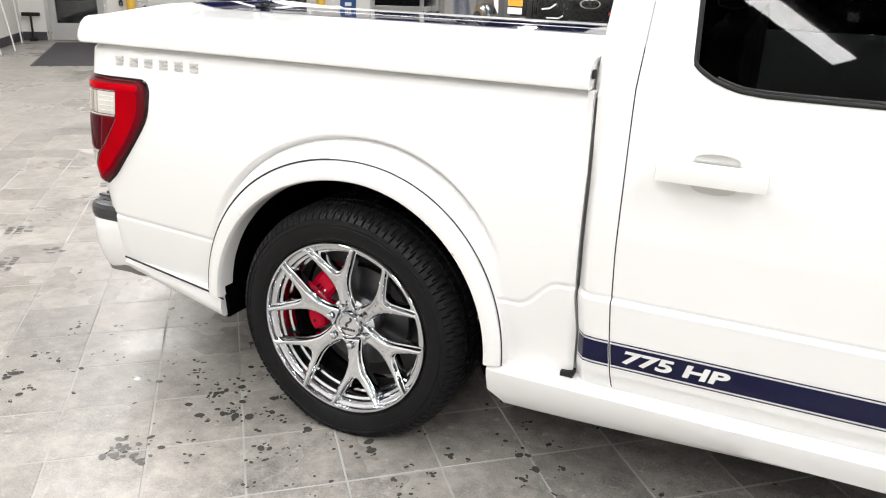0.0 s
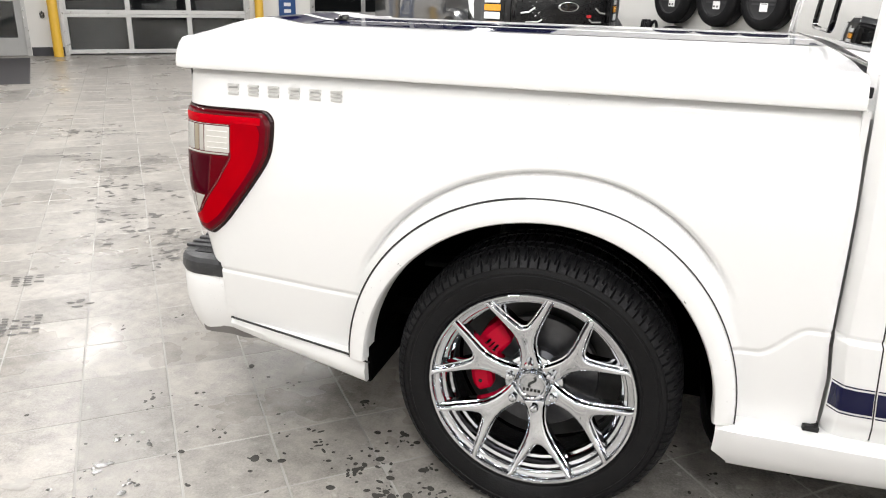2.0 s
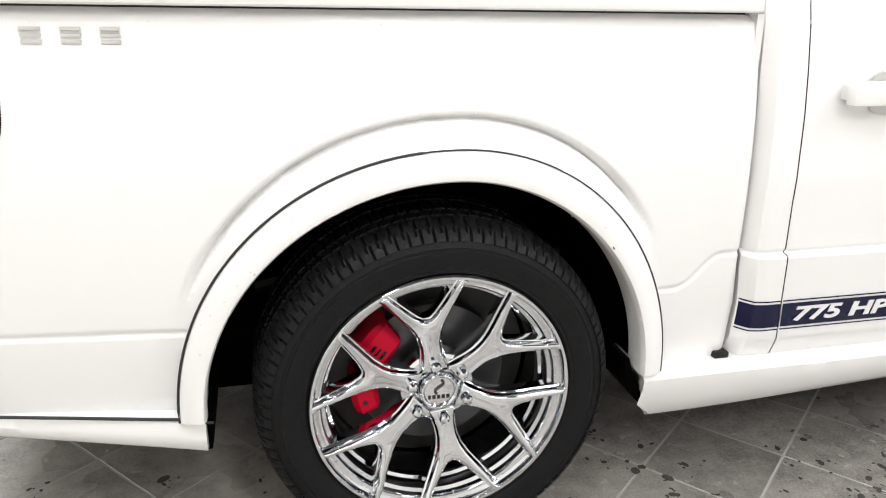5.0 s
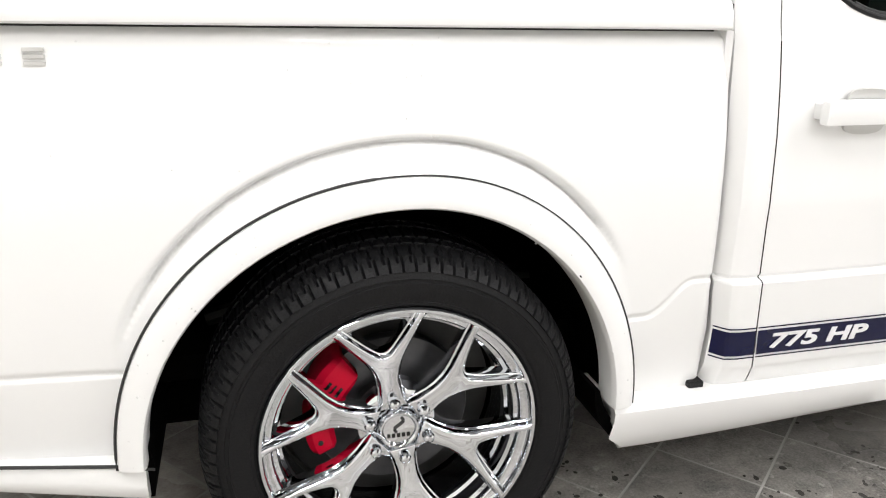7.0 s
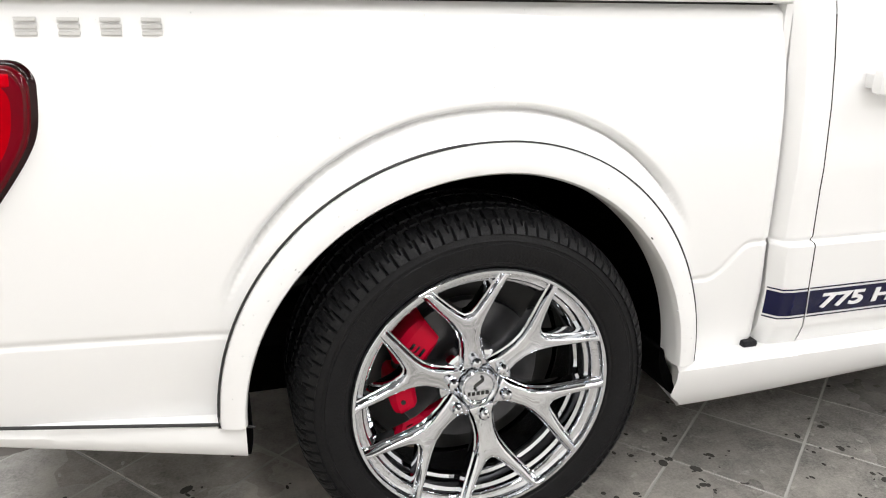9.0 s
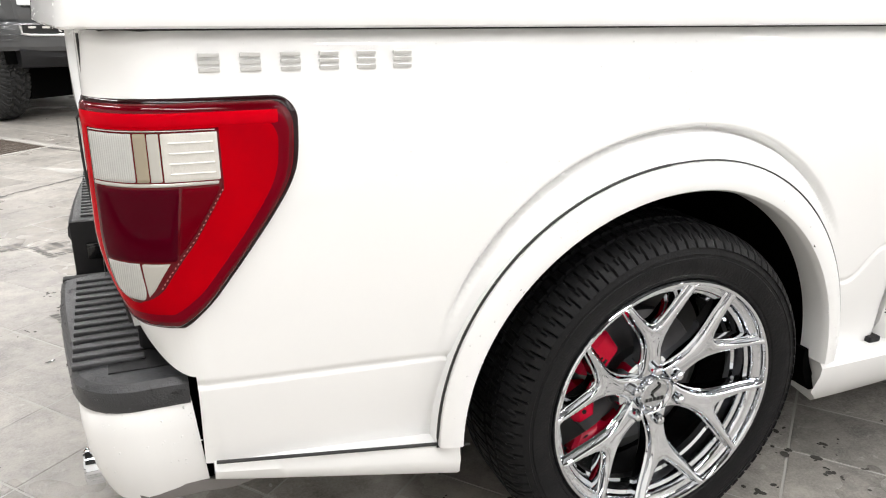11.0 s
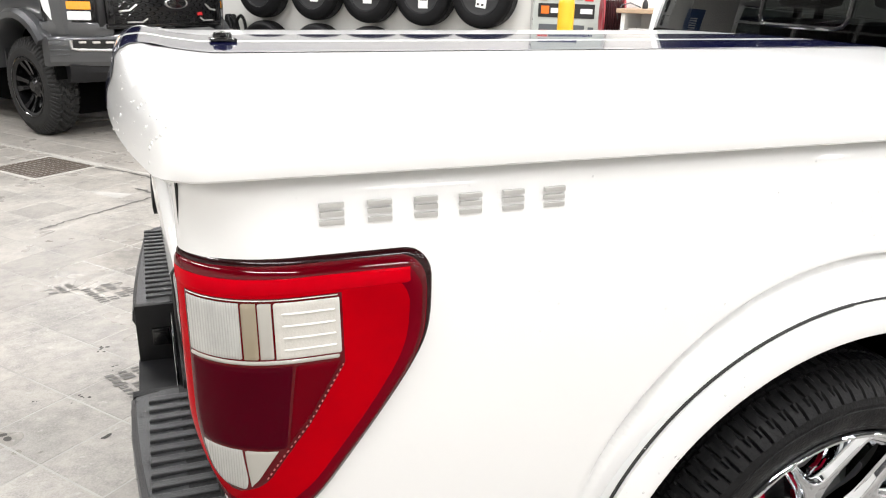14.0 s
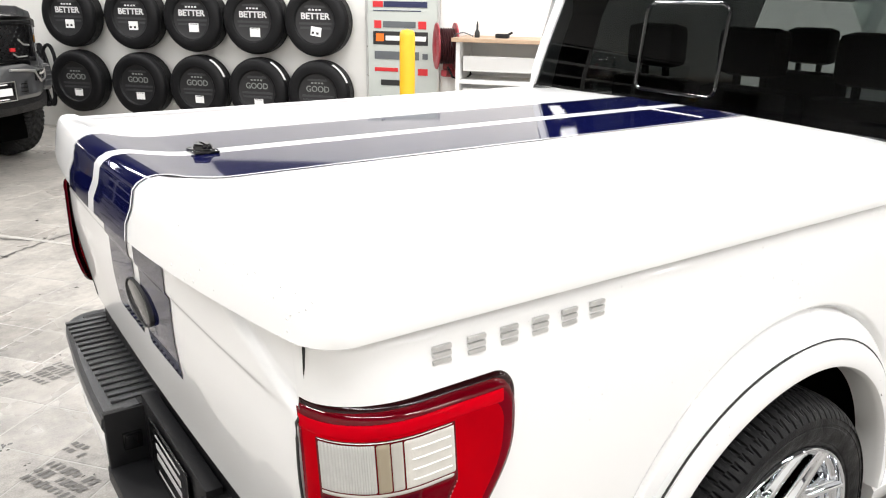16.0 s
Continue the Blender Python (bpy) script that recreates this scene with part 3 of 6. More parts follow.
LID_FRONT = 0.716
SIDE = [(-0.05, 1.227), (-0.004, 1.222), (0.003, 1.226), (0.005, 1.239), (0.001, 1.258), (-0.008, 1.275), (-0.022, 1.287), (-0.038, 1.295), (-0.058, 1.300)]
CORNER = [(-0.05, 1.225), (-0.002, 1.219), (0.005, 1.224), (0.000, 1.256), (-0.005, 1.279), (-0.012, 1.297), (-0.020, 1.306), (-0.036, 1.310), (-0.058, 1.310)]
TAIL = [(-0.05, 1.222), (-0.006, 1.215), (0.000, 1.220), (-0.004, 1.254), (-0.017, 1.284), (-0.0245, 1.319), (-0.034, 1.331), (-0.052, 1.3405), (-0.072, 1.343)]


def lid_back(y):
    """plan line of the tail's lower lip"""
    return -1.250 + 0.112 * abs(y - MID) ** 2.2


def skew(x, y):
    """the tail runs slightly out of square"""
    return x - 0.028 * (y - 0.1) * smooth_step(-0.6, -1.1, x)


def lid(mirror):
    line = [(x, LID_Y0, 0.0) for x in np.linspace(LID_FRONT, -1.105, 66)[:-1]]
    yq = MID - 0.852
    p0, p1, p2 = (-1.105, LID_Y0), (lid_back(yq) + 0.197 * (yq - LID_Y0), LID_Y0), (lid_back(yq), yq)
    for k in range(24):
        t = k / 24
        line.append((p0[0] * (1 - t) ** 2 + 2 * p1[0] * t * (1 - t) + p2[0] * t * t, p0[1] * (1 - t) ** 2 + 2 * p1[1] * t * (1 - t) + p2[1] * t * t, smooth_step(0.30, 0.85, t)))
    for y in np.linspace(yq, MID, 60):
        line.append((lid_back(y), y, 1.0))
    ring = []
    for k, (x, y, w) in enumerate(line):
        a, b = line[max(k - 1, 0)], line[min(k + 1, len(line) - 1)]
        d = Vector((b[0] - a[0], b[1] - a[1])).normalized()
        tx = x if x > -1.0 else -1.0 - 0.12 * min(1.0, max(0.0, (y - LID_Y0) / (MID - LID_Y0)))
        ring.append((x, y, -d.y if w else 0.0, d.x if w else -1.0, w, (tx, MID)))
    verts, n = [], 0
    for x, y, nx, ny, w, (tx, ty) in ring:
        row = []
        g = smooth_step(0.06, 0.60, y)
        for (o0, z0), (oc, zc), (ot, zt) in zip(SIDE, CORNER, TAIL):
            o1, z1 = oc + (ot - oc) * g, zc + (zt - zc) * g
            o = o0 + (o1 - o0) * w
            row.append((x + nx * o, y + ny * o, z0 + (z1 - z0) * w))
        lx, ly, lz = row[-1]
        for f in [0.015, 0.03, 0.05, 0.08] + list(np.linspace(0.11, 1, 17)):
            px, py = lx + (tx - lx) * f, ly + (ty - ly) * f
            row.append((px, py, lz + (lid_top(px, py) - lz) * smooth_step(0, 0.22, f)))
        n = len(row)
        verts += row
    if mirror:
        verts = [(x, 2 * MID - y, z) for x, y, z in verts]
    verts = [(skew(x, y), y, z) for x, y, z in verts]
    faces = [(i * n + j, (i + 1) * n + j, (i + 1) * n + j + 1, i * n + j + 1) for i in range(len(ring) - 1) for j in range(n - 1)]
    # turn the front edge down
    base = len(verts)
    verts += [(LID_FRONT + 0.003, verts[j][1], 1.222) for j in range(n)]
    faces += [(j, j + 1, base + j + 1, base + j) for j in range(n - 1)]
    me = mesh_of("lid_panel", verts, faces, True)
    me.set_sharp_from_angle(angle=radians(30))
    return me


cover = thing("bed_cover", "hard white bed lid with two navy racing stripes", "bed cover", pose(-0.2, MID, 1.22))
link("lid_panel", lid(False), WHITE, cover, "glossy white painted lid skin")
link("lid_panel", lid(True), WHITE, cover)


def lid_band(y0, y1, mat, name, lift=0.0020):
    """a stripe laid over the lid from the tail's lower edge to the front"""
    verts, faces = [], []
    ysn = np.linspace(y0, y1, 7)
    n = len(ysn)
    for y in ysn:
        line = [(lid_back(y) - o, z) for o, z in TAIL[1:]]
        lx, lz = line[-1]
        for x in np.concatenate([np.linspace(lx, -0.9, 16)[1:], np.linspace(-0.88, LID_FRONT - 0.001, 40)]):
            f = (x - lx) / 1.0
            line.append((x, lz + (lid_top(x, y) - lz) * smooth_step(0, 0.22, f * 4)))
        for i, (x, z) in enumerate(line):
            a, b = line[max(i - 1, 0)], line[min(i + 1, len(line) - 1)]
            t = Vector((b[0] - a[0], b[1] - a[1])).normalized()
            verts.append((skew(x - t.y * lift, y), y, z + t.x * lift))
    m = len(verts) // n
    faces = [(i * m + j, (i + 1) * m + j, (i + 1) * m + j + 1, i * m + j + 1) for i in range(n - 1) for j in range(m - 1)]
    me = mesh_of(name, verts, faces, True)
    me.set_sharp_from_angle(angle=radians(42))
    return link(name, me, mat, cover)


# dark strip that draws the shadow in the gap under the lid
bm = bmesh.new()
tube(bm, [(LID_FRONT - 0.01, 0.052, 1.2185), (0.0, 0.052, 1.2185), (-1.05, 0.052, 1.2185), (-1.11, 0.08, 1.2165), (-1.128, 0.12, 1.2145), (-1.135, MID, 1.213), (-1.128, 2 * MID - 0.12, 1.2145)], 0.003, 8)
part("lid_seal", bm, SEAM, cover, "black rubber seal", True)
# walls added behind the gap so no light shows through it
bm = bmesh.new()
for y in (0.070, 2 * MID - 0.070):
    box(bm, -1.06, LID_FRONT - 0.02, y - 0.004, y + 0.004, 1.10, 1.245)
box(bm, -1.068, -1.06, 0.085, 2 * MID - 0.085, 1.10, 1.245)
part("inner_frame", bm, WHITE, cover, "white inner lid frame")
lid_band(MID - 0.0258, MID + 0.0258, STRIPE_WHITE, "centre_stripe")
for sgn in (-1, 1):
    lid_band(MID + sgn * 0.2622, MID + sgn * 0.2688, STRIPE_WHITE, "edge_stripe")
    lid_band(MID + sgn * 0.026, MID + sgn * 0.262, NAVY, "racing_stripe")
    lid_band(MID + sgn * 0.269, MID + sgn * 0.273, NAVY, "pin_stripe")
bm = bmesh.new()
box(bm, -1.045, -0.985, MID - 0.035, MID + 0.035, 1.326, 1.334, 0.003)
lathe(bm, [(0.0005, 0.0), (0.018, 0.0), (0.022, 0.006), (0.022, 0.02)], 20, Matrix.Translation((-1.015, MID, 1.347)) @ Matrix.Rotation(radians(-90), 4, "X"))
box(bm, -1.022, -1.008, MID - 0.03, MID + 0.03, 1.337, 1.347, 0.003)
part("lid_lock", bm, GLOSS_BLACK, cover, "black turn handle lock", True)

# ---- tail light ----
TL_TOP, TL_LOW = 1.112, 0.724


def tl_right(z):
    """front edge of the lamp"""
    d = 0.985 - z
    return -0.811 - 0.21 * (0.5 * (d + math.sqrt(d * d + 0.0016)) / 0.27) ** 1.06


def tl_span(z, inset):
    """s range of the lamp at height z"""
    top, low = TL_TOP - inset, TL_LOW + inset
    zz = min(max(z, low), top)
    r = tl_right(zz) - inset * 1.1
    k = top - zz
    if k < 0.045:
        r -= 0.045 - math.sqrt(max(0, 0.045 ** 2 - (0.045 - k) ** 2))
    k = zz - low
    l = -1.207 + inset * 0.4
    if k < 0.06:
        e = 1 - math.sqrt(max(0, 1 - ((0.06 - k) / 0.06) ** 2))
        r -= 0.035 * e
        l += 0.10 * e
    return l, max(r, l + 0.002)


def lens(name, z0, z1, inset, bulge, mat, parent, label="", span=None, rows=40, cols=36, base=-0.004, soft=0.012):
    verts, faces = [], []
    for i in range(rows + 1):
        z = z0 + (z1 - z0) * i / rows
        l, r = span(z) if span else tl_span(z, inset)
        for j in range(cols + 1):
            f = j / cols
            s = l + (r - l) * f
            edge = min(1.0, min(f, 1 - f) * (r - l) / soft, min(i, rows - i) / rows * (z1 - z0) / soft)
            o = base + (bulge - base) * math.sqrt(max(0, 1 - (1 - edge) ** 2))
            verts.append(bed_point(s, z, o * (1 - 0.6 * smooth_step(-1.04, -1.19, s))))
    n = cols + 1
    for i in range(rows):
        for j in range(cols):
            faces.append((i * n + j, i * n + j + 1, (i + 1) * n + j + 1, (i + 1) * n + j))
    me = mesh_of(name, verts, faces, True)
    return link(name, me, mat, parent, label)


# reds step up ring by ring: the lens's dark edges and glow are painted
tail_light = lens("tail_light", TL_LOW - 0.004, TL_TOP + 0.004, -0.004, 0.008, HOUSING, truck, "red and clear tail light in a black housing", rows=100)
lens("lens_border", TL_LOW + 0.001, TL_TOP - 0.002, 0.003, 0.019, SMOKED_RED, tail_light, "deep red lens border", rows=100, soft=0.016)
lens("deep_lens", TL_LOW + 0.009, TL_TOP - 0.010, 0.010, 0.0196, DEEP_RED, tail_light, "deep red outer lens", rows=100, base=0.0150, soft=0.016)
lens("red_lens", TL_LOW + 0.024, TL_TOP - 0.020, 0.026, 0.0204, RED_LENS, tail_light, "bright red lens", rows=100, base=0.0170, soft=0.022)


def inner(name, z0, z1, mat, label, span, rows=24, cols=24, bulge=0.0225):
    """a lens piece set flush in the red one"""
    return lens(name, z0, z1, 0, bulge, mat, tail_light, label, span, rows, cols, 0.0203, 0.004)


def edge_beads():
    """short bright dashes of the optic along the middle lens"""
    for k in range(24):
        z = 0.805 + 0.0070 * k
        bm = bmesh.new()
        tube(bm, [bed_point(mid_span(zz)[1] + 0.004, zz, 0.0222) for zz in (z, z + 0.0026)], 0.0011, 6)
        part("lens_bead", bm, PINK_BEAD, tail_light, "", True)


PINK_BEAD = material("pink_lens_bead", (0.46, 0.12, 0.12), 0.1, coat=1.0, vary=0.1)
PRISM = material("prism_lens", (0.42, 0.42, 0.40), 0.2, coat=1.0, vary=0.1, scale=60)
nt = PRISM.node_tree
wav = nt.nodes.new("ShaderNodeTexWave")
wav.bands_direction, wav.inputs["Scale"].default_value = "X", 95
wav.inputs["Distortion"].default_value = 0
crd = nt.nodes.new("ShaderNodeTexCoord")
nt.links.new(crd.outputs["Object"], wav.inputs["Vector"])
bp = nt.nodes.new("ShaderNodeBump")
bp.inputs["Strength"].default_value, bp.inputs["Distance"].default_value = 0.45, 0.0015
wav2 = nt.nodes.new("ShaderNodeTexWave")
wav2.bands_direction, wav2.inputs["Scale"].default_value = "Z", 120
nt.links.new(crd.outputs["Object"], wav2.inputs["Vector"])
both = nt.nodes.new("ShaderNodeMath")
both.operation = "ADD"
nt.links.new(wav.outputs["Fac"], both.inputs[0])
faint = nt.nodes.new("ShaderNodeMath")
faint.operation = "MULTIPLY"
faint.inputs[1].default_value = 0.15
nt.links.new(wav2.outputs["Fac"], faint.inputs[0])
nt.links.new(faint.outputs[0], both.inputs[1])
nt.links.new(both.outputs[0], bp.inputs["Height"])
nt.links.new(bp.outputs["Normal"], nt.nodes["Principled BSDF"].inputs["Normal"])
GREY_DIVIDER = material("lamp_divider_grey", (0.40, 0.385, 0.35), 0.2, coat=1.0, vary=0.08)
DIVIDER = material("lamp_divider_beige", (0.27, 0.225, 0.155), 0.25, coat=1.0, vary=0.08)


def mid_span(z):
    return -1.150, -0.952 - 0.63 * max(0.0, 0.972 - z)


def round_low(z):
    k = max(0.0, 0.030 - (z - 0.780)) / 0.030
    return 1 - math.sqrt(max(0.0, 1 - k * k))


# dark ring that paints the deep edge round the inner lenses
lens("inner_border", 0.772, 1.072, 0, 0.0212, SMOKED_RED, tail_light, "dark red border round the inner lenses", lambda z: (-1.160 + 0.040 * round_low(z), (-0.943 if z > 0.972 else mid_span(z)[1] + 0.011) - 0.03 * round_low(z)), 60, 30, 0.0190, 0.006)
inner("reversing_lens", 0.984, 1.064, PRISM, "clear prismatic reversing lens", lambda z: (-1.152, -1.066))
inner("lens_divider", 0.984, 1.064, DIVIDER, "beige lamp divider", lambda z: (-1.066, -1.048), 20, 8, 0.0232)
inner("lens_divider", 0.984, 1.064, GREY_DIVIDER, "grey lamp divider", lambda z: (-1.048, -1.032), 20, 8)
inner("reflector_cup", 0.984, 1.064, CLEAR_LENS, "clear ribbed lens", lambda z: (-1.032, -0.950))
inner("lens_rim", 0.977, 0.984, GREY_DIVIDER, "clear lens lip", lambda z: (-1.154, -0.952), 6, 30, 0.0226)
inner("dark_red_lens", 0.850, 0.976, DARK_LENS, "dark red middle lens", lambda z: (-1.150, -1.012 - 0.10 * max(0.0, 0.976 - z)))
inner("middle_red_lens", 0.850, 0.976, MID_LENS, "wine red middle lens", lambda z: (-1.012 - 0.10 * max(0.0, 0.976 - z), mid_span(z)[1]))


inner("lower_lens", 0.780, 0.850, PRISM, "clear prismatic lower lens", lambda z: (-1.150 + 0.040 * round_low(z), -1.078 - 0.014 * round_low(z)))
inner("lower_divider", 0.786, 0.850, GREY_DIVIDER, "grey clear lower lens", lambda z: (-1.078, max(-1.076, mid_span(z)[1] - 0.004 - 0.02 * round_low(z))), 20, 8)
for k in range(4):
    z = 0.996 + 0.0165 * k
    lens("reflector_bar", z, z + 0.0042, 0, 0.0250, WHITE_OPTIC, tail_light, "", lambda q: (-1.026, -0.955), 4, 12, 0.02, 0.003)
lens("light_guide", 1.0715, 1.0935, 0, 0.0222, BRIGHT_RED, tail_light, "bright red light guide", lambda q: (-1.196, -0.850), 12, 60, 0.0195, 0.012)
# thin pale line painted as a glint above the inner lenses
for z, l, r in ((1.0655, -1.155, -0.950),):
    lens("chrome_line", z, z + 0.0018, 0, 0.0240, CLEAR_LENS, tail_light, "", lambda q: (l, r), 4, 30, 0.02, 0.003)
edge_beads()


def mirrored(ob, parent, back=-0.064):
    me = ob.data.copy()
    me.transform(Matrix.Translation((back, 2 * MID, 0)) @ Matrix.Diagonal((1, -1, 1, 1)))
    o = new(ob.name.split(".")[0], me)
    o.parent = parent
    o.matrix_parent_inverse = ob.matrix_parent_inverse.copy()
    if "label" in ob:
        o["label"] = ob["label"]
    return o


far_light = mirrored(tail_light, truck, -0.045)
far_light.data.materials[0] = RED_LENS
for c in list(tail_light.children):
    mirrored(c, far_light)

# ---- tailgate ----
def gate_x(y, z):
    c = abs(y - MID) / 0.82
    x = -1.158 - 0.014 * (1 - c ** 2) + 0.050 * smooth_step(0.0, 1.0, (1.02 - z) / 0.45)
    x -= 0.008 * smooth_step(1.078, 1.092, z) * (1 - c ** 6)
    # the fold falls away towards the upper corners
    k = (z - 1.09) / 0.115 - (0.82 * (1 - c)) / 0.30
    return x + 0.016 * smooth_step(0.0, 0.12, k) - 0.028 * (y - 0.1)


ys_ = np.linspace(0.097, 2 * MID - 0.097, 120)
gate = link("tailgate", grid_mesh("tailgate", lambda y, z: (gate_x(y, z), y, z), ys_, np.linspace(0.690, 1.215, 92)), WHITE, truck, "white tailgate with dark centre stripes")
for sgn in (-1, 1):
    y0, y1 = sorted((MID + sgn * 0.028, MID + sgn * 0.258))
    link("gate_stripe", grid_mesh("gate_stripe", lambda y, z: (gate_x(y, z) - 0.0022, y, z), [y0] + [y for y in ys_ if y0 < y < y1] + [y1], [0.885] + [z for z in np.linspace(0.690, 1.215, 92) if 0.885 < z < 1.20] + [1.20]), NAVY, gate, "dark navy stripe")
for y in (0.0925, 2 * MID - 0.0925):
    bm = bmesh.new()
    tube(bm, [(gate_x(y, z) - (0.004 if y < MID else 0.0), y, z) for z in np.linspace(0.70, 1.212, 20)], 0.0024, 6)
    part("gate_gap", bm, SEAM, gate, "", True)
for y in (0.097, 2 * MID - 0.097):
    link("gate_edge", grid_mesh("gate_edge", lambda d, z: (gate_x(y, z) + d, y, z), (0.0, 0.004, 0.07), np.linspace(0.69, 1.215, 30)), WHITE, gate)
bm = bmesh.new()
lathe(bm, [(0.0005, 0.0), (0.9, 0.0), (1.0, 0.35), (1.0, 1.0)], 40, Matrix.Translation((gate_x(MID, 0.982) - 0.008, MID, 0.982)) @ Matrix.Rotation(radians(-90), 4, "Z") @ Matrix.Diagonal((0.115, 0.009, 0.047, 1)))
part("oval_badge", bm, GLOSS_BLACK, gate, "dark oval maker's badge", True)
bm = bmesh.new()
lathe(bm, [(0.97, 0.0), (1.0, -0.2), (1.05, 0.0), (1.05, 1.0)], 40, Matrix.Translation((gate_x(MID, 0.982) - 0.008, MID, 0.982)) @ Matrix.Rotation(radians(-90), 4, "Z") @ Matrix.Diagonal((0.115, 0.009, 0.047, 1)))
part("badge_ring", bm, DARK_STEEL, gate, "", True)

# ---- rear bumper ----
bumper = new("rear_bumper")
bumper.parent = truck
bumper.matrix_parent_inverse = truck.matrix_basis.inverted()
tagged(bumper, "white steel bumper with ribbed black step pads")
RIB = material("ribbed_step_plastic", (0.034, 0.035, 0.038), 0.36, vary=0.2, scale=40, bump=0.2, bump_scale=300)


def bumper_end(mirror):
    def fl(y):
        return 2 * MID - y if mirror else y
    # white corner shell, wrapped round the corner
    bm = bmesh.new()
    secs = []
    for k in range(25):
        t = k / 24
        if t < 0.35:
            x, y, nx, ny = -1.040 - 0.09 * t / 0.35, 0.012, 0, -1
        elif t < 0.65:
            a = (t - 0.35) / 0.3 * math.pi / 2
            x, y, nx, ny = -1.130 - 0.095 * math.sin(a), 0.107 - 0.095 * math.cos(a), -math.sin(a), -math.cos(a)
        else:
            x, y, nx, ny = -1.225 - 0.035 * math.sin((t - 0.65) / 0.35 * math.pi / 2), 0.107 + (0.655 if mirror else 0.50) * (t - 0.65) / 0.35, -1, 0
        ring = []
        for o, z in ((-0.03, 0.345), (-0.006, 0.35), (0.0, 0.37), (0.003, 0.41), (0.004, 0.46), (0.004, 0.51), (0.003, 0.552), (-0.004, 0.562), (-0.03, 0.562)):
            xx = x + nx * o
            ring.append((-1.04 + 0.10 * max(0.0, 0.60 - z) * smooth_step(-1.15, -1.05, xx) + (xx + 1.04) * (0.86 + 0.14 * smooth_step(0.30, 0.50, z)), fl(y + ny * o + 0.02 * (1 - smooth_step(0.34, 0.46, z))), z))
        secs.append(ring)
    sweep(bm, secs)
    part("bumper_corner", bm, WHITE, bumper, "white painted bumper corner with water drops", True)
    # black pad on top
    bm = bmesh.new()
    secs = []
    for k in range(25):
        t = k / 24
        if t < 0.35:
            x, y, nx, ny = -1.038 - 0.092 * t / 0.35, 0.010, 0, -1
        elif t < 0.65:
            a = (t - 0.35) / 0.3 * math.pi / 2
            x, y, nx, ny = -1.130 - 0.10 * math.sin(a), 0.110 - 0.10 * math.cos(a), -math.sin(a), -math.cos(a)
        else:
            x, y, nx, ny = -1.230 - 0.035 * math.sin((t - 0.65) / 0.35 * math.pi / 2), 0.11 + (0.655 if mirror else 0.50) * (t - 0.65) / 0.35, -1, 0
        ring = []
        for o, z in ((0.0, 0.560), (0.006, 0.575), (0.003, 0.602), (-0.008, 0.614), (-0.03, 0.617), (-0.11, 0.620), (-0.11, 0.56)):
            ring.append((x + nx * o, fl(y + ny * o), z))
        secs.append(ring)
    sweep(bm, secs)
    pad = part("step_pad", bm, RIB, bumper, "black plastic step pad, beaded with water", True)
    bm = bmesh.new()
    box(bm, -1.17, -1.04, min(fl(0.06), fl(0.765 if mirror else 0.61)), max(fl(0.06), fl(0.765 if mirror else 0.61)), 0.57, 0.620)
    part("pad_base", bm, BLACK, pad)
    bm = bmesh.new()
    box(bm, -1.232, -1.105, 0, 0.020, 0.614, 0.6245, 0.003)
    me = bpy.data.meshes.new("tread_rib")
    bm.to_mesh(me)
    bm.free()
    me.materials.append(RIB)
    for k in range(17 if mirror else 13):
        o = new("tread_rib", me)
        o.parent = pad
        y = 0.10 + 0.038 * k
        o.matrix_basis = pose(0, y if not mirror else 2 * MID - y - 0.016, 0)


bumper_end(False)
bumper_end(True)
for y0, y1 in ((0.03, 0.12), (2 * MID - 0.12, 2 * MID - 0.03)):
    part("gap_filler", boxed(-1.052, -0.97, y0, y1, 0.38, 0.618), WELL, bumper)
part("gate_sill", boxed(-1.112, -1.085, 0.14, 2 * MID - 0.14, 0.46, 0.74, bevel=0.006), BLACK, bumper, "black wet sill under the tailgate")
bm = bmesh.new()
box(bm, -1.268, -1.10, 0.60, 1.12, 0.40, 0.452, 0.008)
box(bm, -1.16, -1.12, 0.60, 1.12, 0.44, 0.64, 0.004)
for y in (0.60, 1.095):
    box(bm, -1.264, -1.12, y, y + 0.025, 0.42, 0.618, 0.006)
part("centre_step", bm, BLACK, bumper, "black plastic centre step", True)
bm = bmesh.new()
box(bm, -1.225, -1.175, 1.084, 1.098, 0.50, 0.55, 0.004)
box(bm, -1.218, -1.182, 1.079, 1.088, 0.507, 0.543, 0.003)
part("tow_socket", bm, GLOSS_BLACK, bumper, "black trailer wiring socket", True)
bm = bmesh.new()
box(bm, -1.172, -1.167, 0.70, 1.01, 0.462, 0.625, 0.002)
plate = part("licence_plate", bm, GLOSS_BLACK, bumper, "black dealer plate with white bars")
for z, h in ((0.60, 0.006), (0.57, 0.016), (0.538, 0.016), (0.49, 0.006)):
    part("plate_mark", boxed(-1.1728, -1.171, 0.755, 0.955, z - h / 2, z + h / 2), STRIPE_WHITE, plate)
bm = bmesh.new()
lathe(bm, [(0.036, -0.12), (0.036, 0.0), (0.039, 0.004), (0.042, 0.0), (0.042, -0.12)], 28, Matrix.Translation((-1.255, 0.30, 0.285)) @ Matrix.Rotation(radians(90), 4, "Z"), closed=True)
part("exhaust_tip", bm, CHROME, truck, "chrome exhaust tip", True)

for ob in bumper.children_recursive:
    if ob.name.startswith("tread_rib"):
        ob.matrix_basis.translation.x -= 0.028 * (ob.matrix_basis.translation.y - 0.1)
    else:
        for v in ob.data.vertices:
            v.co.x = skew(v.co.x, v.co.y)

# ---- lower skirts ----
GREY_PLASTIC = material("grey_plastic", (0.16, 0.15, 0.145), 0.5, vary=0.15, scale=12)


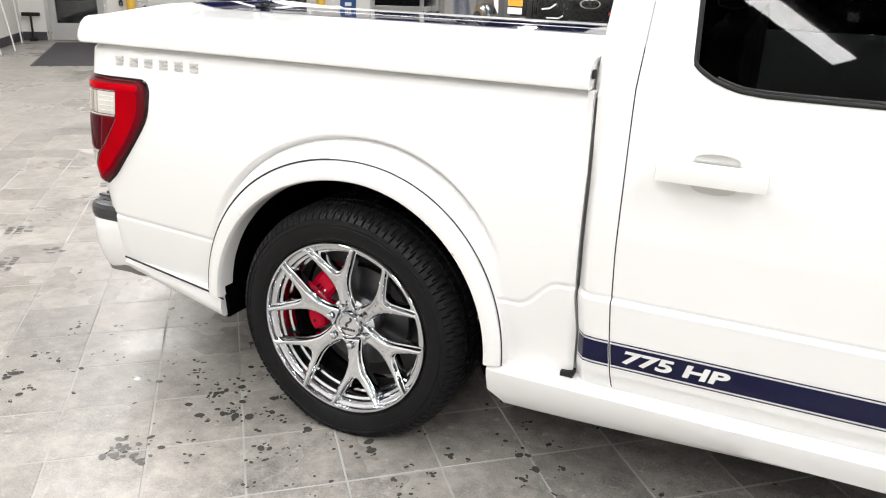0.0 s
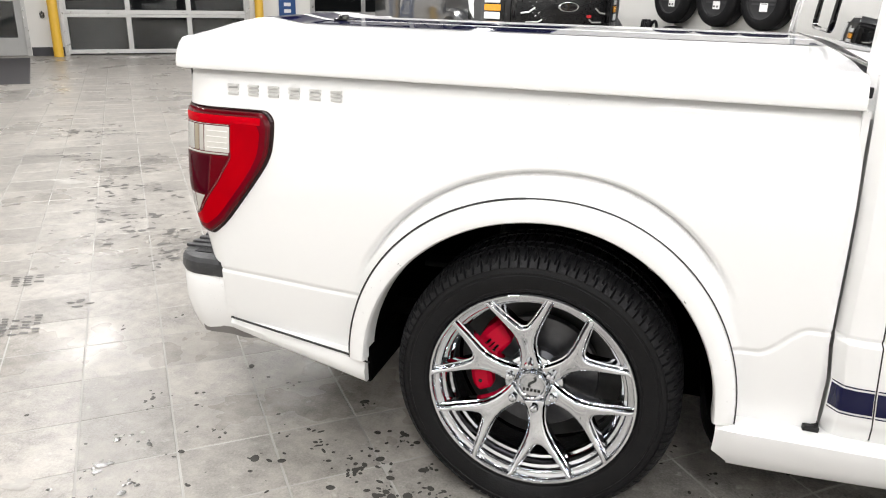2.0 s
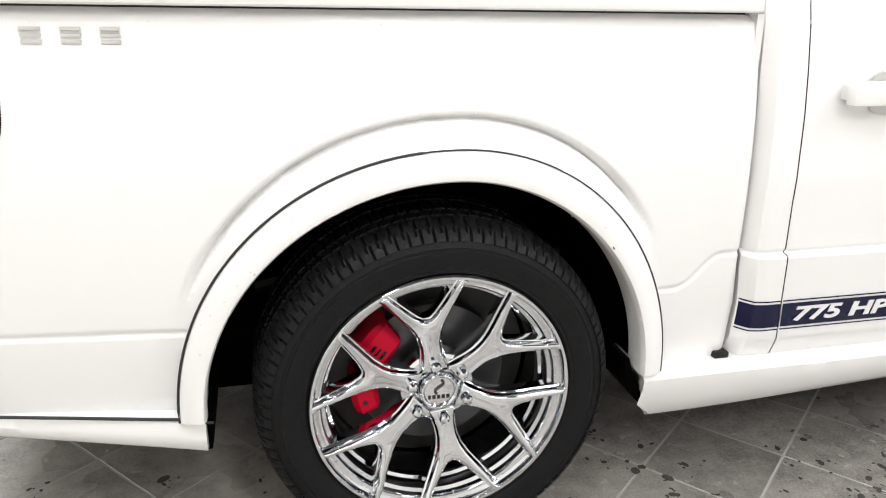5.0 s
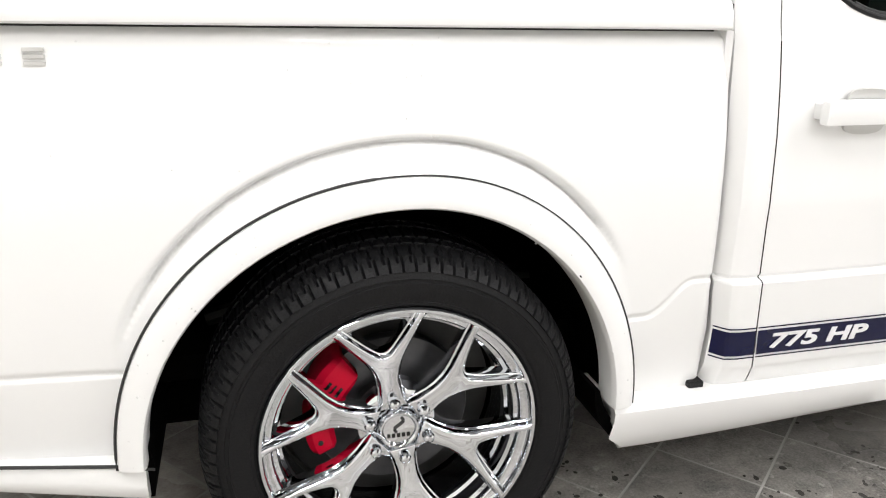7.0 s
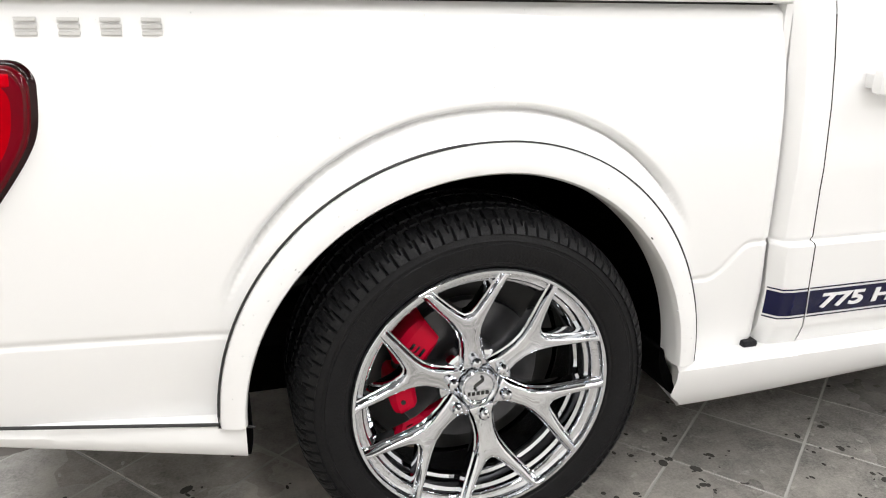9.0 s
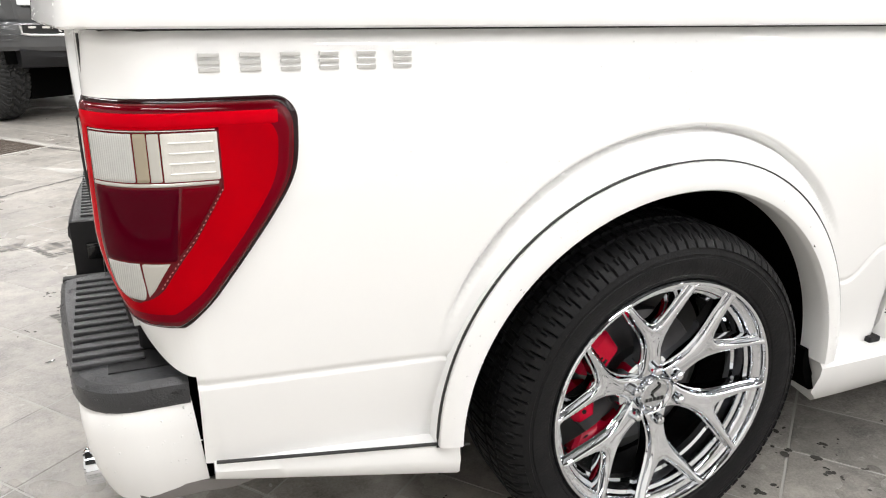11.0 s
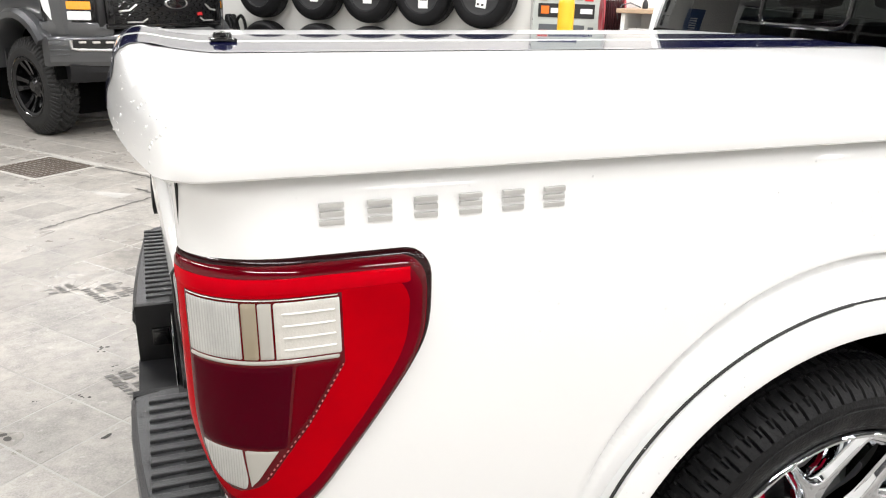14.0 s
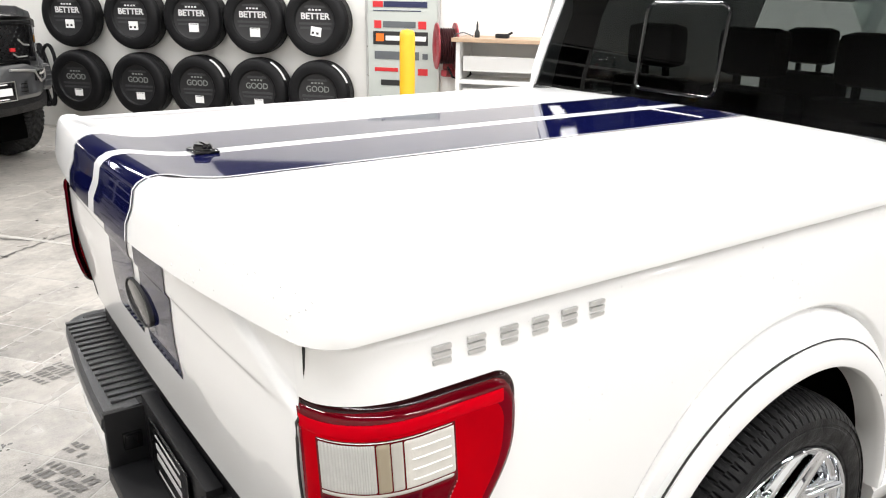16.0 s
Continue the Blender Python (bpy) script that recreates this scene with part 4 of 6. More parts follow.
def skirt(mirror):
    bm = bmesh.new()
    secs = []
    for k in range(31):
        x = -1.006 + 0.491 * k / 30
        f = k / 30
        top = 0.432 - 0.050 * f
        low = 0.384 - 0.082 * f ** 0.9
        y = -0.002 - 0.045 * f ** 1.3
        ring = [(x, 0.06, top), (x, y + 0.012, top + 0.001), (x, y + 0.001, top - 0.006), (x, y - 0.006, (top + low) / 2 + 0.004), (x, y, low + 0.012), (x, y + 0.012, low), (x, 0.06, low)]
        secs.append([(a, 2 * MID - b if mirror else b, c) for a, b, c in ring])
    sweep(bm, secs)
    ob = part("rear_skirt", bm, WHITE, truck, "white lower body skirt behind the wheel", True)
    bm = bmesh.new()
    tube(bm, [(-1.002 + 0.442 * k / 20, (-0.010 - 0.03 * (k / 20) if not mirror else 2 * MID + 0.006 + 0.03 * k / 20), 0.4345 - 0.046 * k / 20) for k in range(21)], 0.0035, 6)
    part("seam_strip", bm, SEAM, ob, "", True)
    bm = bmesh.new()
    secs = []
    for k in range(61):
        x = 0.505 + 2.62 * k / 60
        f = min(1, k / 60)
        cut = 0.045 * (1 - smooth_step(0.505, 0.56, x))
        low = 0.238 + 0.035 * smooth_step(0.55, 1.6, x)
        ring = [(x, 0.12, 0.385), (x, -0.02, 0.385), (x, -0.046, 0.382), (x, -0.056, 0.368), (x, -0.054, 0.345), (x, -0.035, 0.29), (x + cut, -0.016, low + 0.012), (x + cut, -0.004, low), (x + cut, 0.12, low + 0.02)]
        secs.append([(a, 2 * MID - b if mirror else b, c) for a, b, c in ring])
    sweep(bm, secs)
    part("rocker_skirt", bm, WHITE, truck, "white moulded rocker skirt", True)

    # grey valance that closes the corner under the bumper
    bm = bmesh.new()
    secs = []
    for k in range(15):
        f = k / 14
        x = -1.145 + 0.265 * f
        top = 0.372 + 0.016 * smooth_step(0.0, 0.5, f) - 0.022 * f
        low = top - 0.030 * (1 - smooth_step(0.55, 1.0, f)) - 0.004
        y = 0.034 - 0.022 * f
        ring = [(x, y, top), (x + 0.006, y + 0.004, low + 0.006), (x + 0.012, y + 0.016, low), (x + 0.012, 0.16, low), (x, 0.16, top)]
        secs.append([(a, 2 * MID - b if mirror else b, c) for a, b, c in ring])
    sweep(bm, secs)
    part("valance", bm, GREY_PLASTIC, truck, "grey plastic valance under the bumper corner", True)


skirt(False)
skirt(True)

# ---- cab ----
def cab_y(z):
    pts_z = [0.36, 0.40, 0.44, 0.50, 0.56, 0.64, 0.662, 0.668, 0.671, 0.674, 0.682, 0.85, 1.00, 1.10, 1.20, 1.28, 1.50, 1.72, 1.80, 1.85]
    pts_y = [0.000, -0.020, -0.037, -0.043, -0.046, -0.050, -0.051, -0.046, -0.032, -0.032, -0.038, -0.040, -0.030, -0.018, -0.002, 0.018, 0.085, 0.160, 0.205, 0.27]
    return float(np.interp(z, pts_z, pts_y))


def cab_point(x, z):
    """the cab's skin, with a bevel along the gap to the bed"""
    y = cab_y(z)
    d = x - bed_edge(z) - 0.009
    y += 0.034 * max(0.0, 1 - d / 0.026) ** 1.15 * (1 - 0.55 * smooth_step(1.0, 1.25, z)) + 0.006 * (1 - smooth_step(0.02, 0.06, d))
    return (x, y, z)


def pillar_point(u, z):
    x0, x1 = bed_edge(z) + 0.009, shut_line(z) - 0.0018
    return cab_point(x0 + (x1 - x0) * u, z)


def door_point(x, z):
    return cab_point(x + (shut_line(z) - DOOR_X) * (1 - smooth_step(DOOR_X, DOOR_X + 0.09, x)), z)


DOOR_X = 0.862
WIN_Z0 = 1.247


def win_left(z):
    return 0.974 - 0.073 * (z - 1.308)


def win_low(x):
    """lower edge of the rear door's glass, sweeping up to its rear corner"""
    return float(np.interp(x, [0.974, 0.985, 1.0, 1.025, 1.06, 1.092, 1.15, 1.3], [1.310, 1.298, 1.288, 1.274, 1.261, 1.253, 1.248, WIN_Z0]))


def in_window(x, z):
    return win_low(x) < z < 1.72 and win_left(z) < x < 1.93


zc = np.unique(np.concatenate([np.linspace(0.365, 1.26, 110), np.linspace(0.655, 0.69, 18), np.linspace(1.238, 1.33, 40), np.linspace(1.262, 1.72, 60), np.linspace(1.72, 1.85, 10)]))
bm = bmesh.new()
sweep(bm, [[(bed_edge(z) + 0.0095, cab_point(bed_edge(z) + 0.009, z)[1], z), (bed_edge(z) + 0.0095, 0.16, z), (0.785, 0.16, z), (0.785, cab_y(z) + 0.022, z)] for z in np.linspace(0.37, 1.30, 40)])
part("pillar_return", bm, WHITE, truck, "", True)
link("cab_pillar", grid_mesh("cab_pillar", pillar_point, np.concatenate([np.linspace(0, 0.3, 14), np.linspace(0.35, 1, 12)]), zc), WHITE, truck, "white cab rear pillar")
door_us = np.concatenate([np.linspace(DOOR_X + 0.0018, 1.12, 90), np.linspace(1.13, 1.98, 60)])
door = link("rear_door", grid_mesh("rear_door", door_point, door_us, zc, lambda x, z: not in_window(x, z)), WHITE, truck, "white rear cab door with navy sill stripe")
link("front_door", grid_mesh("front_door", cab_point, np.linspace(1.99, 3.05, 50), zc[::2], lambda x, z: not (WIN_Z0 < z < 1.72 - max(0, x - 2.5) * 0.8 and 2.04 < x < 2.95)), WHITE, truck)
for m, us_ in (("cab_side", np.linspace(0.775, 3.05, 90)),):
    link(m, grid_mesh(m, lambda x, z: (cab_point(x, z)[0], 2 * MID - cab_point(x, z)[1], z), us_, zc[::3], lambda x, z: not (WIN_Z0 < z < 1.72 and 0.98 < x < 2.9)), WHITE, truck)
bm = bmesh.new()
secs = [[(shut_line(z) - 0.006, cab_y(z) + 0.008, z), (shut_line(z) + 0.006, cab_y(z) + 0.008, z), (shut_line(z) + 0.006, cab_y(z) + 0.03, z), (shut_line(z) - 0.006, cab_y(z) + 0.03, z)] for z in np.linspace(0.37, 1.75, 60)]
sweep(bm, secs)
part("door_gap", bm, SEAM, truck, "dark shut line", True)
bm = bmesh.new()
box(bm, 0.765, 0.80, 0.15, 2 * MID - 0.15, 0.35, 1.29)
part("cab_back", bm, GLOSS_BLACK, truck, "dark cab back below the window")
link("door_glass", grid_mesh("door_glass", lambda x, z: (x, cab_y(z) + 0.012, z), np.linspace(0.955, 1.95, 30), np.linspace(1.238, 1.73, 20)), TINTED, door, "dark privacy glass")
link("door_glass", grid_mesh("door_glass", lambda x, z: (x, cab_y(z) + 0.012, z), np.linspace(2.03, 2.96, 20), np.linspace(1.25, 1.73, 12)), CAB_GLASS, truck)
link("door_glass", grid_mesh("door_glass", lambda x, z: (x, 2 * MID - cab_y(z) - 0.012, z), np.linspace(0.97, 1.93, 16), np.linspace(1.25, 1.73, 12)), TINTED, truck)
link("door_glass", grid_mesh("door_glass", lambda x, z: (x, 2 * MID - cab_y(z) - 0.012, z), np.linspace(1.935, 2.92, 16), np.linspace(1.25, 1.73, 12)), CAB_GLASS, truck)
bm = bmesh.new()
pts = [(win_left(z), cab_y(z) + 0.001, z) for z in np.linspace(1.66, 1.315, 16)]
pts += [(x, cab_y(win_low(x)) - 0.001, win_low(x)) for x in np.concatenate([np.linspace(0.975, 1.15, 24), np.linspace(1.2, 1.93, 10)])]
tube(bm, pts, 0.0062, 8)
tube(bm, [(x, cab_y(win_low(x)) + 0.004, win_low(x) + 0.007) for x in np.linspace(1.03, 1.93, 30)], 0.0060, 8)
part("window_trim", bm, BLACK, door, "matt black window trim", True)
# stripe along the sills
for nm, z0, z1, mat in (("sill_stripe", 0.475, 0.540, NAVY), ("pin_stripe", 0.5455, 0.549, NAVY), ("pin_stripe", 0.466, 0.4695, NAVY)):
    link(nm, grid_mesh(nm, lambda u, z: (lambda p: (p[0], p[1] - 0.0018, z))(pillar_point(u, z)), np.linspace(0.02, 0.985, 22), np.linspace(z0, z1, 8)), mat, truck)
    link(nm, grid_mesh(nm, lambda x, z: (lambda p: (p[0], p[1] - 0.0018, z))(door_point(x, z)), np.concatenate([np.linspace(DOOR_X + 0.004, 1.0, 16), np.linspace(1.05, 1.98, 12)]), np.linspace(z0, z1, 8)), mat, door)
lettering("sill_lettering", "775 HP", 0.036, STRIPE_WHITE, door, Matrix.Translation((1.038, cab_y(0.507) - 0.0036, 0.5075)) @ pose(0, 0, 0, 90, 0, 0), stretch=1.80, shear=0.16, label="white italic lettering reading 775 HP", bold=0.0018)
# handle
bm = bmesh.new()
box(bm, 0.925, 1.190, -0.080, -0.052, 1.027, 1.082, 0.008)
box(bm, 0.935, 0.965, -0.06, -0.02, 1.036, 1.072, 0.004)
box(bm, 1.15, 1.18, -0.06, -0.02, 1.036, 1.072, 0.004)
part("door_handle", bm, WHITE, door, "white painted pull handle", True)
bm = bmesh.new()
secs = []
for k in range(17):
    t = math.pi * k / 16
    secs.append([(1.065 - 0.055 * math.cos(t), y, 1.076 + 0.026 * math.sin(t) ** 0.5) for y in (-0.035, -0.028)] + [(1.065 - 0.055 * math.cos(t), y, 1.03 - 0.03 * math.sin(t) ** 0.5) for y in (-0.028, -0.035)])
sweep(bm, secs)
part("handle_recess", bm, SATIN, door, "grey finger recess behind the handle", True)

# cab back, glass, roof
bm = bmesh.new()
secs = []
for k in range(15):
    z = 1.20 + 0.65 * k / 14
    yb = cab_y(z)
    x = 0.722 + 0.05 * smooth_step(1.25, 1.85, z)
    inset = 0.018 * (1 - smooth_step(1.28, 1.45, z))
    secs.append([(0.86, yb + 0.004, z), (x + 0.03, yb + 0.016 + inset, z), (x, yb + 0.045 + inset, z), (x, yb + 0.09, z), (x + 0.03, yb + 0.09, z), (0.90, yb + 0.02, z)])
sweep(bm, secs)
part("rear_pillar", bm, WHITE, truck, "white cab corner pillar", True)
bm = bmesh.new()
sweep(bm, [[(a, 2 * MID - b, c) for a, b, c in s] for s in secs])
part("rear_pillar", bm, WHITE, truck, "white cab corner pillar", True)
bm = bmesh.new()
box(bm, 0.7185, 0.728, 0.020, 0.036, 1.250, 1.275, 0.003)
part("pillar_seal", bm, BLACK, truck, "small black rubber end piece")
rear_glass = link("rear_window", grid_mesh("rear_window", lambda u, z: (0.734 + 0.05 * smooth_step(1.25, 1.85, z), cab_y(z) + 0.08 + (2 * MID - 2 * cab_y(z) - 0.16) * u, z), np.linspace(0, 1, 20), np.linspace(1.23, 1.82, 14)), TINTED, truck, "dark sliding rear window")
bm = bmesh.new()
pane_line = []
for yc, zc, a0 in ((1.140, 1.640, 0), (0.850, 1.640, 90), (0.850, 1.394, 180), (1.140, 1.394, 270), (1.140, 1.640, 360)):
    for k in range(7 if a0 < 360 else 1):
        t = radians(a0 + 15 * k)
        z = zc + 0.035 * math.sin(t)
        pane_line.append((0.731 + 0.05 * smooth_step(1.25, 1.85, z), yc + 0.035 * math.cos(t), z))
tube(bm, pane_line, 0.0065, 8)
part("slider_frame", bm, GLOSS_BLACK, rear_glass, "thin rounded frame of the sliding pane", True)
part("window_sill", boxed(0.726, 0.744, 0.10, 1.77, 1.275, 1.315, bevel=0.004), GLOSS_BLACK, rear_glass)
bm = bmesh.new()
secs = []
for k in range(12):
    x = 0.86 + 1.75 * k / 11
    up = 0.03 * math.sin(math.pi * k / 11)
    secs.append([(x, 0.26, 1.845), (x, 0.40, 1.875 + up), (x, MID, 1.885 + up), (x, 1.47, 1.875 + up), (x, 1.61, 1.845), (x, 1.61, 1.82), (x, 0.26, 1.82)])
sweep(bm, secs)
part("roof", bm, WHITE, truck, "white cab roof", True)
bm = bmesh.new()
box(bm, 0.85, 2.9, 0.10, 2 * MID - 0.10, 0.40, 0.98)
part("cabin_floor", bm, BLACK, truck)
bm = bmesh.new()
sweep(bm, [[(x, 0.10, 0.95), (x, 0.06, 1.22), (x, 0.19, 1.62), (x, 0.30, 1.80), (x, 1.57, 1.80), (x, 1.68, 1.62), (x, 1.81, 1.22), (x, 1.77, 0.95)] for x in (0.78, 0.95)], False)
sweep(bm, [[(x, 0.30, 1.80), (x, 1.57, 1.80), (x, 1.57, 1.815), (x, 0.30, 1.815)] for x in (0.95, 2.5)])
part("cabin_lining", bm, BLACK, truck, "dark cabin lining")
# seats behind the glass
for x, ys in ((1.02, (0.45, 0.93, 1.42)), (1.95, (0.48, 1.39))):
    for y in ys:
        bm = bmesh.new()
        box(bm, x - 0.06, x + 0.06, y - 0.21, y + 0.21, 0.95, 1.38, 0.05)
        box(bm, x - 0.05, x + 0.05, y - 0.13, y + 0.13, 1.42, 1.60, 0.04)
        box(bm, x - 0.01, x + 0.01, y - 0.07, y - 0.05, 1.36, 1.45)
        box(bm, x - 0.01, x + 0.01, y + 0.05, y + 0.07, 1.36, 1.45)
        part("seat_back", bm, BLACK, truck, "dark seat back with headrest", True)
# windscreen, hood and nose
bm = bmesh.new()
sweep(bm, [[(2.55, y, 1.86), (3.15, y, 1.30), (3.17, y, 1.30), (2.57, y, 1.865)] for y in (0.15, MID, 1.72)])
part("windscreen", bm, CAB_GLASS, truck)
bm = bmesh.new()
secs = []
for k in range(12):
    x = 3.05 + 1.55 * k / 11
    z = 1.28 - 0.10 * (k / 11) ** 2
    y = -0.03 + 0.05 * (k / 11) ** 3
    secs.append([(x, y + 0.02, 0.95), (x, y, 1.02), (x, y + 0.03, z - 0.05), (x, y + 0.12, z), (x, MID, z + 0.05), (x, 2 * MID - y - 0.12, z), (x, 2 * MID - y - 0.03, z - 0.05), (x, 2 * MID - y, 1.02), (x, 2 * MID - y - 0.02, 0.95)])
sweep(bm, secs)
part("hood", bm, WHITE, truck, "white hood", True)
bm = bmesh.new()
box(bm, 4.35, 4.62, 0.02, 2 * MID - 0.02, 0.32, 0.96, 0.06)
box(bm, 4.2, 4.4, -0.02, 2 * MID + 0.02, 0.35, 0.96, 0.02)
part("front_fascia", bm, WHITE, truck)

# ---- openings in the door wall ----
ALU = material("brushed_aluminium", (0.55, 0.55, 0.54), 0.35, metal=0.8, vary=0.08, scale=12, rough_vary=0.1)
GREY_PAINT = material("grey_door_paint", (0.42, 0.42, 0.41), 0.45, vary=0.06, scale=5)
GLASS = material("clear_glass", (0.85, 0.88, 0.88), 0.01, transmission=1.0)
YELLOW = material("yellow_paint", (0.75, 0.45, 0.04), 0.4, vary=0.10, scale=9, rough_vary=0.1)
YELLOW2 = material("bright_yellow_sleeve", (0.74, 0.43, 0.015), 0.4, vary=0.06, scale=9, rough_vary=0.1)
MAT = material("ribbed_grey_mat", (0.075, 0.072, 0.075), 0.9, vary=0.2, scale=30, bump=0.3, bump_scale=150)
SIGN_BLUE = material("blue_sign", (0.01, 0.06, 0.20), 0.4, vary=0.08)
OFF_WHITE = material("white_sign_paint", (0.75, 0.75, 0.75), 0.5, vary=0.05)

bm = bmesh.new()
for a0, a1, z0, z1 in ((A0, -3.74, 0, CEIL), (-3.74, -2.60, 2.15, CEIL), (-2.60, -2.02, 0, CEIL), (-2.02, 1.42, 3.0, CEIL), (1.42, 2.70, 0, CEIL), (2.70, 6.10, 3.0, CEIL), (6.10, A1, 0, CEIL)):
    box(bm, a0, a1, B1, B1 + W, z0, z1)
tagged(part("wall_north", bm, PLASTER, world_matrix=TURN), "white plaster wall with glazed doors", "wall", kind="structure")
bm = bmesh.new()
for a0, a1 in ((A0 + 0.016, -3.75), (-2.59, -2.03), (1.43, 2.69)):
    box(bm, a0, a1, B1 - 0.014, B1 - 0.001, 0, 0.16, 0.004)
box(bm, A0 + 0.001, A0 + 0.014, B0, B1 - 0.02, 0, 0.16, 0.004)
tagged(part("baseboard", bm, BASE, world_matrix=TURN), "dark tiled baseboard along the white walls", "baseboard", kind="structure")


def in_room(name, bm, mat, parent=None, label="", smooth=False):
    """a part whose mesh is given in the building's own axes"""
    ob = part(name, bm, mat, None, label, smooth)
    if parent:
        ob.parent = parent
        ob.matrix_basis = parent.matrix_basis.inverted() @ TURN
    else:
        ob.matrix_basis = TURN
    return ob


# glazed pedestrian door
door_1 = tagged(new("door_1"), "grey metal door with a dark glass pane", "door", kind="structure")
door_1.matrix_basis = TURN @ pose(-3.17, B1 + 0.05, 0)
bm = bmesh.new()
for a0, a1, z0, z1 in ((-3.74, -3.67, 0, 2.15), (-2.67, -2.60, 0, 2.15), (-3.67, -2.67, 2.08, 2.15)):
    box(bm, a0, a1, B1 - 0.01, B1 + 0.12, z0, z1, 0.004)
in_room("door_frame", bm, ALU, door_1, "aluminium door frame")
bm = bmesh.new()
for a0, a1, z0, z1 in ((-3.67, -3.55, 0.01, 2.08), (-2.79, -2.67, 0.01, 2.08), (-3.55, -2.79, 0.01, 0.33), (-3.55, -2.79, 1.95, 2.08)):
    box(bm, a0, a1, B1 + 0.02, B1 + 0.07, z0, z1, 0.003)
in_room("door_leaf", bm, GREY_PAINT, door_1, "grey painted door stile and rails")
in_room("pane", boxed(-3.56, -2.78, B1 + 0.04, B1 + 0.046, 0.32, 1.96), GLASS, door_1)
in_room("push_bar", boxed(-3.6, -2.74, B1 - 0.03, B1 - 0.005, 0.98, 1.03, bevel=0.006), ALU, door_1)


def garage_door(a0, a1, name):
    root = tagged(new(name), "sectional garage door of aluminium frames and dark glass", "garage door", kind="structure")
    root.matrix_basis = TURN @ pose((a0 + a1) / 2, B1 + 0.06, 0)
    n, step = 3, 0.73
    for r in range(4):
        z0 = 0.03 + r * step
        bm = bmesh.new()
        box(bm, a0, a1, B1 + 0.03, B1 + 0.08, z0, z0 + 0.075, 0.004)
        box(bm, a0, a1, B1 + 0.03, B1 + 0.08, z0 + step - 0.06, z0 + step - 0.004, 0.004)
        for k in range(n + 1):
            a = a0 + 0.045 + (a1 - a0 - 0.09) * k / n
            box(bm, a - 0.045, a + 0.045, B1 + 0.033, B1 + 0.077, z0 + 0.07, z0 + step - 0.05, 0.003)
        sec = in_room("door_section", bm, ALU, root)
        for k in range(n):
            p0 = a0 + 0.08 + (a1 - a0 - 0.09) * k / n
            p1 = a0 + (a1 - a0 - 0.09) * (k + 1) / n + 0.01
            pane = part("pane", boxed(p0, p1, B1 + 0.05, B1 + 0.056, z0 + 0.07, z0 + step - 0.055), GLASS)
            pane.parent = sec
    bm = bmesh.new()
    for a in (a0 - 0.02, a1 - 0.06):
        box(bm, a, a + 0.08, B1 - 0.03, B1 + 0.03, 0, 3.0, 0.004)
    in_room("door_track", bm, ALU, root)
    return root


garage_door(-2.02, 1.42, "door_2")
garage_door(2.70, 6.10, "door_3")


def bollard(a, b, r, h, label, mat):
    bm = bmesh.new()
    lathe(bm, [(r * 1.02, 0.0), (r, 0.01), (r, h - r * 0.8), (r * 0.93, h - r * 0.45), (r * 0.7, h - r * 0.15), (r * 0.35, h - 0.01), (0.0005, h)], 28, Matrix.Rotation(radians(90), 4, "X"))
    return tagged(part("bollard", bm, mat, None, "", True, TURN @ pose(a, b, 0)), label, "bollard", "yellow bollards")


bollard(-2.14, B1 - 0.18, 0.085, 1.25, "pale yellow steel bollard beside the garage door", YELLOW)
bollard(1.60, B1 - 0.18, 0.085, 1.25, "pale yellow steel bollard beside the garage door", YELLOW)
bollard(5.06, 2.59, 0.072, 1.385, "bright yellow sleeved bollard before the sign board", YELLOW2)

# mat
mat = thing("door_mat", "long dark grey ribbed mat in front of the glazed door", "mat", TURN @ pose(-2.9, 12.25, 0.0005, 0, 0, 5))
part("mat_body", boxed(-0.46, 0.46, -1.9, 1.85, 0.001, 0.010, bevel=0.003), MAT).parent = mat
rib = bpy.data.meshes.new("mat_rib")
bm = boxed(-0.43, 0.43, -0.012, 0.012, 0.009, 0.014)
bm.to_mesh(rib)
bm.free()
rib.materials.append(MAT)
for k in range(80):
    o = new("mat_rib", rib)
    o.parent = mat
    o.matrix_basis = pose(0, -1.85 + 0.046 * k, 0)

# squeegee broom in the corner, pipes by the wall, wall hook
broom = thing("floor_squeegee", "black floor squeegee leaning upside down in the corner", "squeegee", TURN @ pose(-3.98, B1 - 0.12, 0))
in_room("squeegee_head", boxed(-4.13, -3.81, B1 - 0.16, B1 - 0.10, 0.46, 0.53, bevel=0.01), BLACK, broom)
bm = bmesh.new()
tube(bm, [(-3.97, B1 - 0.16, 0.02), (-3.98, B1 - 0.12, 0.48)], 0.02)
in_room("squeegee_handle", bm, BLACK, broom, "", True)
in_room("squeegee_foot", boxed(-4.03, -3.90, B1 - 0.22, B1 - 0.10, 0.002, 0.06, bevel=0.012), BLACK, broom)
for b, tilt, l in ((13.8, 0.10, 2.0), (12.4, 0.30, 2.2), (11.8, 0.22, 2.2)):
    bm = bmesh.new()
    tube(bm, [(A0 + 0.05 + tilt, b, 0.004), (A0 + 0.04, b + 0.04, l)], 0.014)
    tagged(part("white_pole", bm, OFF_WHITE, None, "", True, TURN), "thin white pole leaning against the wall", "pole", "white poles")
bm = bmesh.new()
for k in range(3):
    lathe(bm, [(0.035, -0.006), (0.041, 0), (0.035, 0.006), (0.029, 0)], 20, Matrix.Translation((-2.34, B1 - 0.02 - 0.008 * k, 0.72 + 0.02 * k)), closed=True)
box(bm, -2.35, -2.33, B1 - 0.04, B1, 0.76, 0.81)
tagged(part("hose_hook", bm, DARK_STEEL, None, "", True, TURN), "small dark hook with a coil on the wall", "hook")
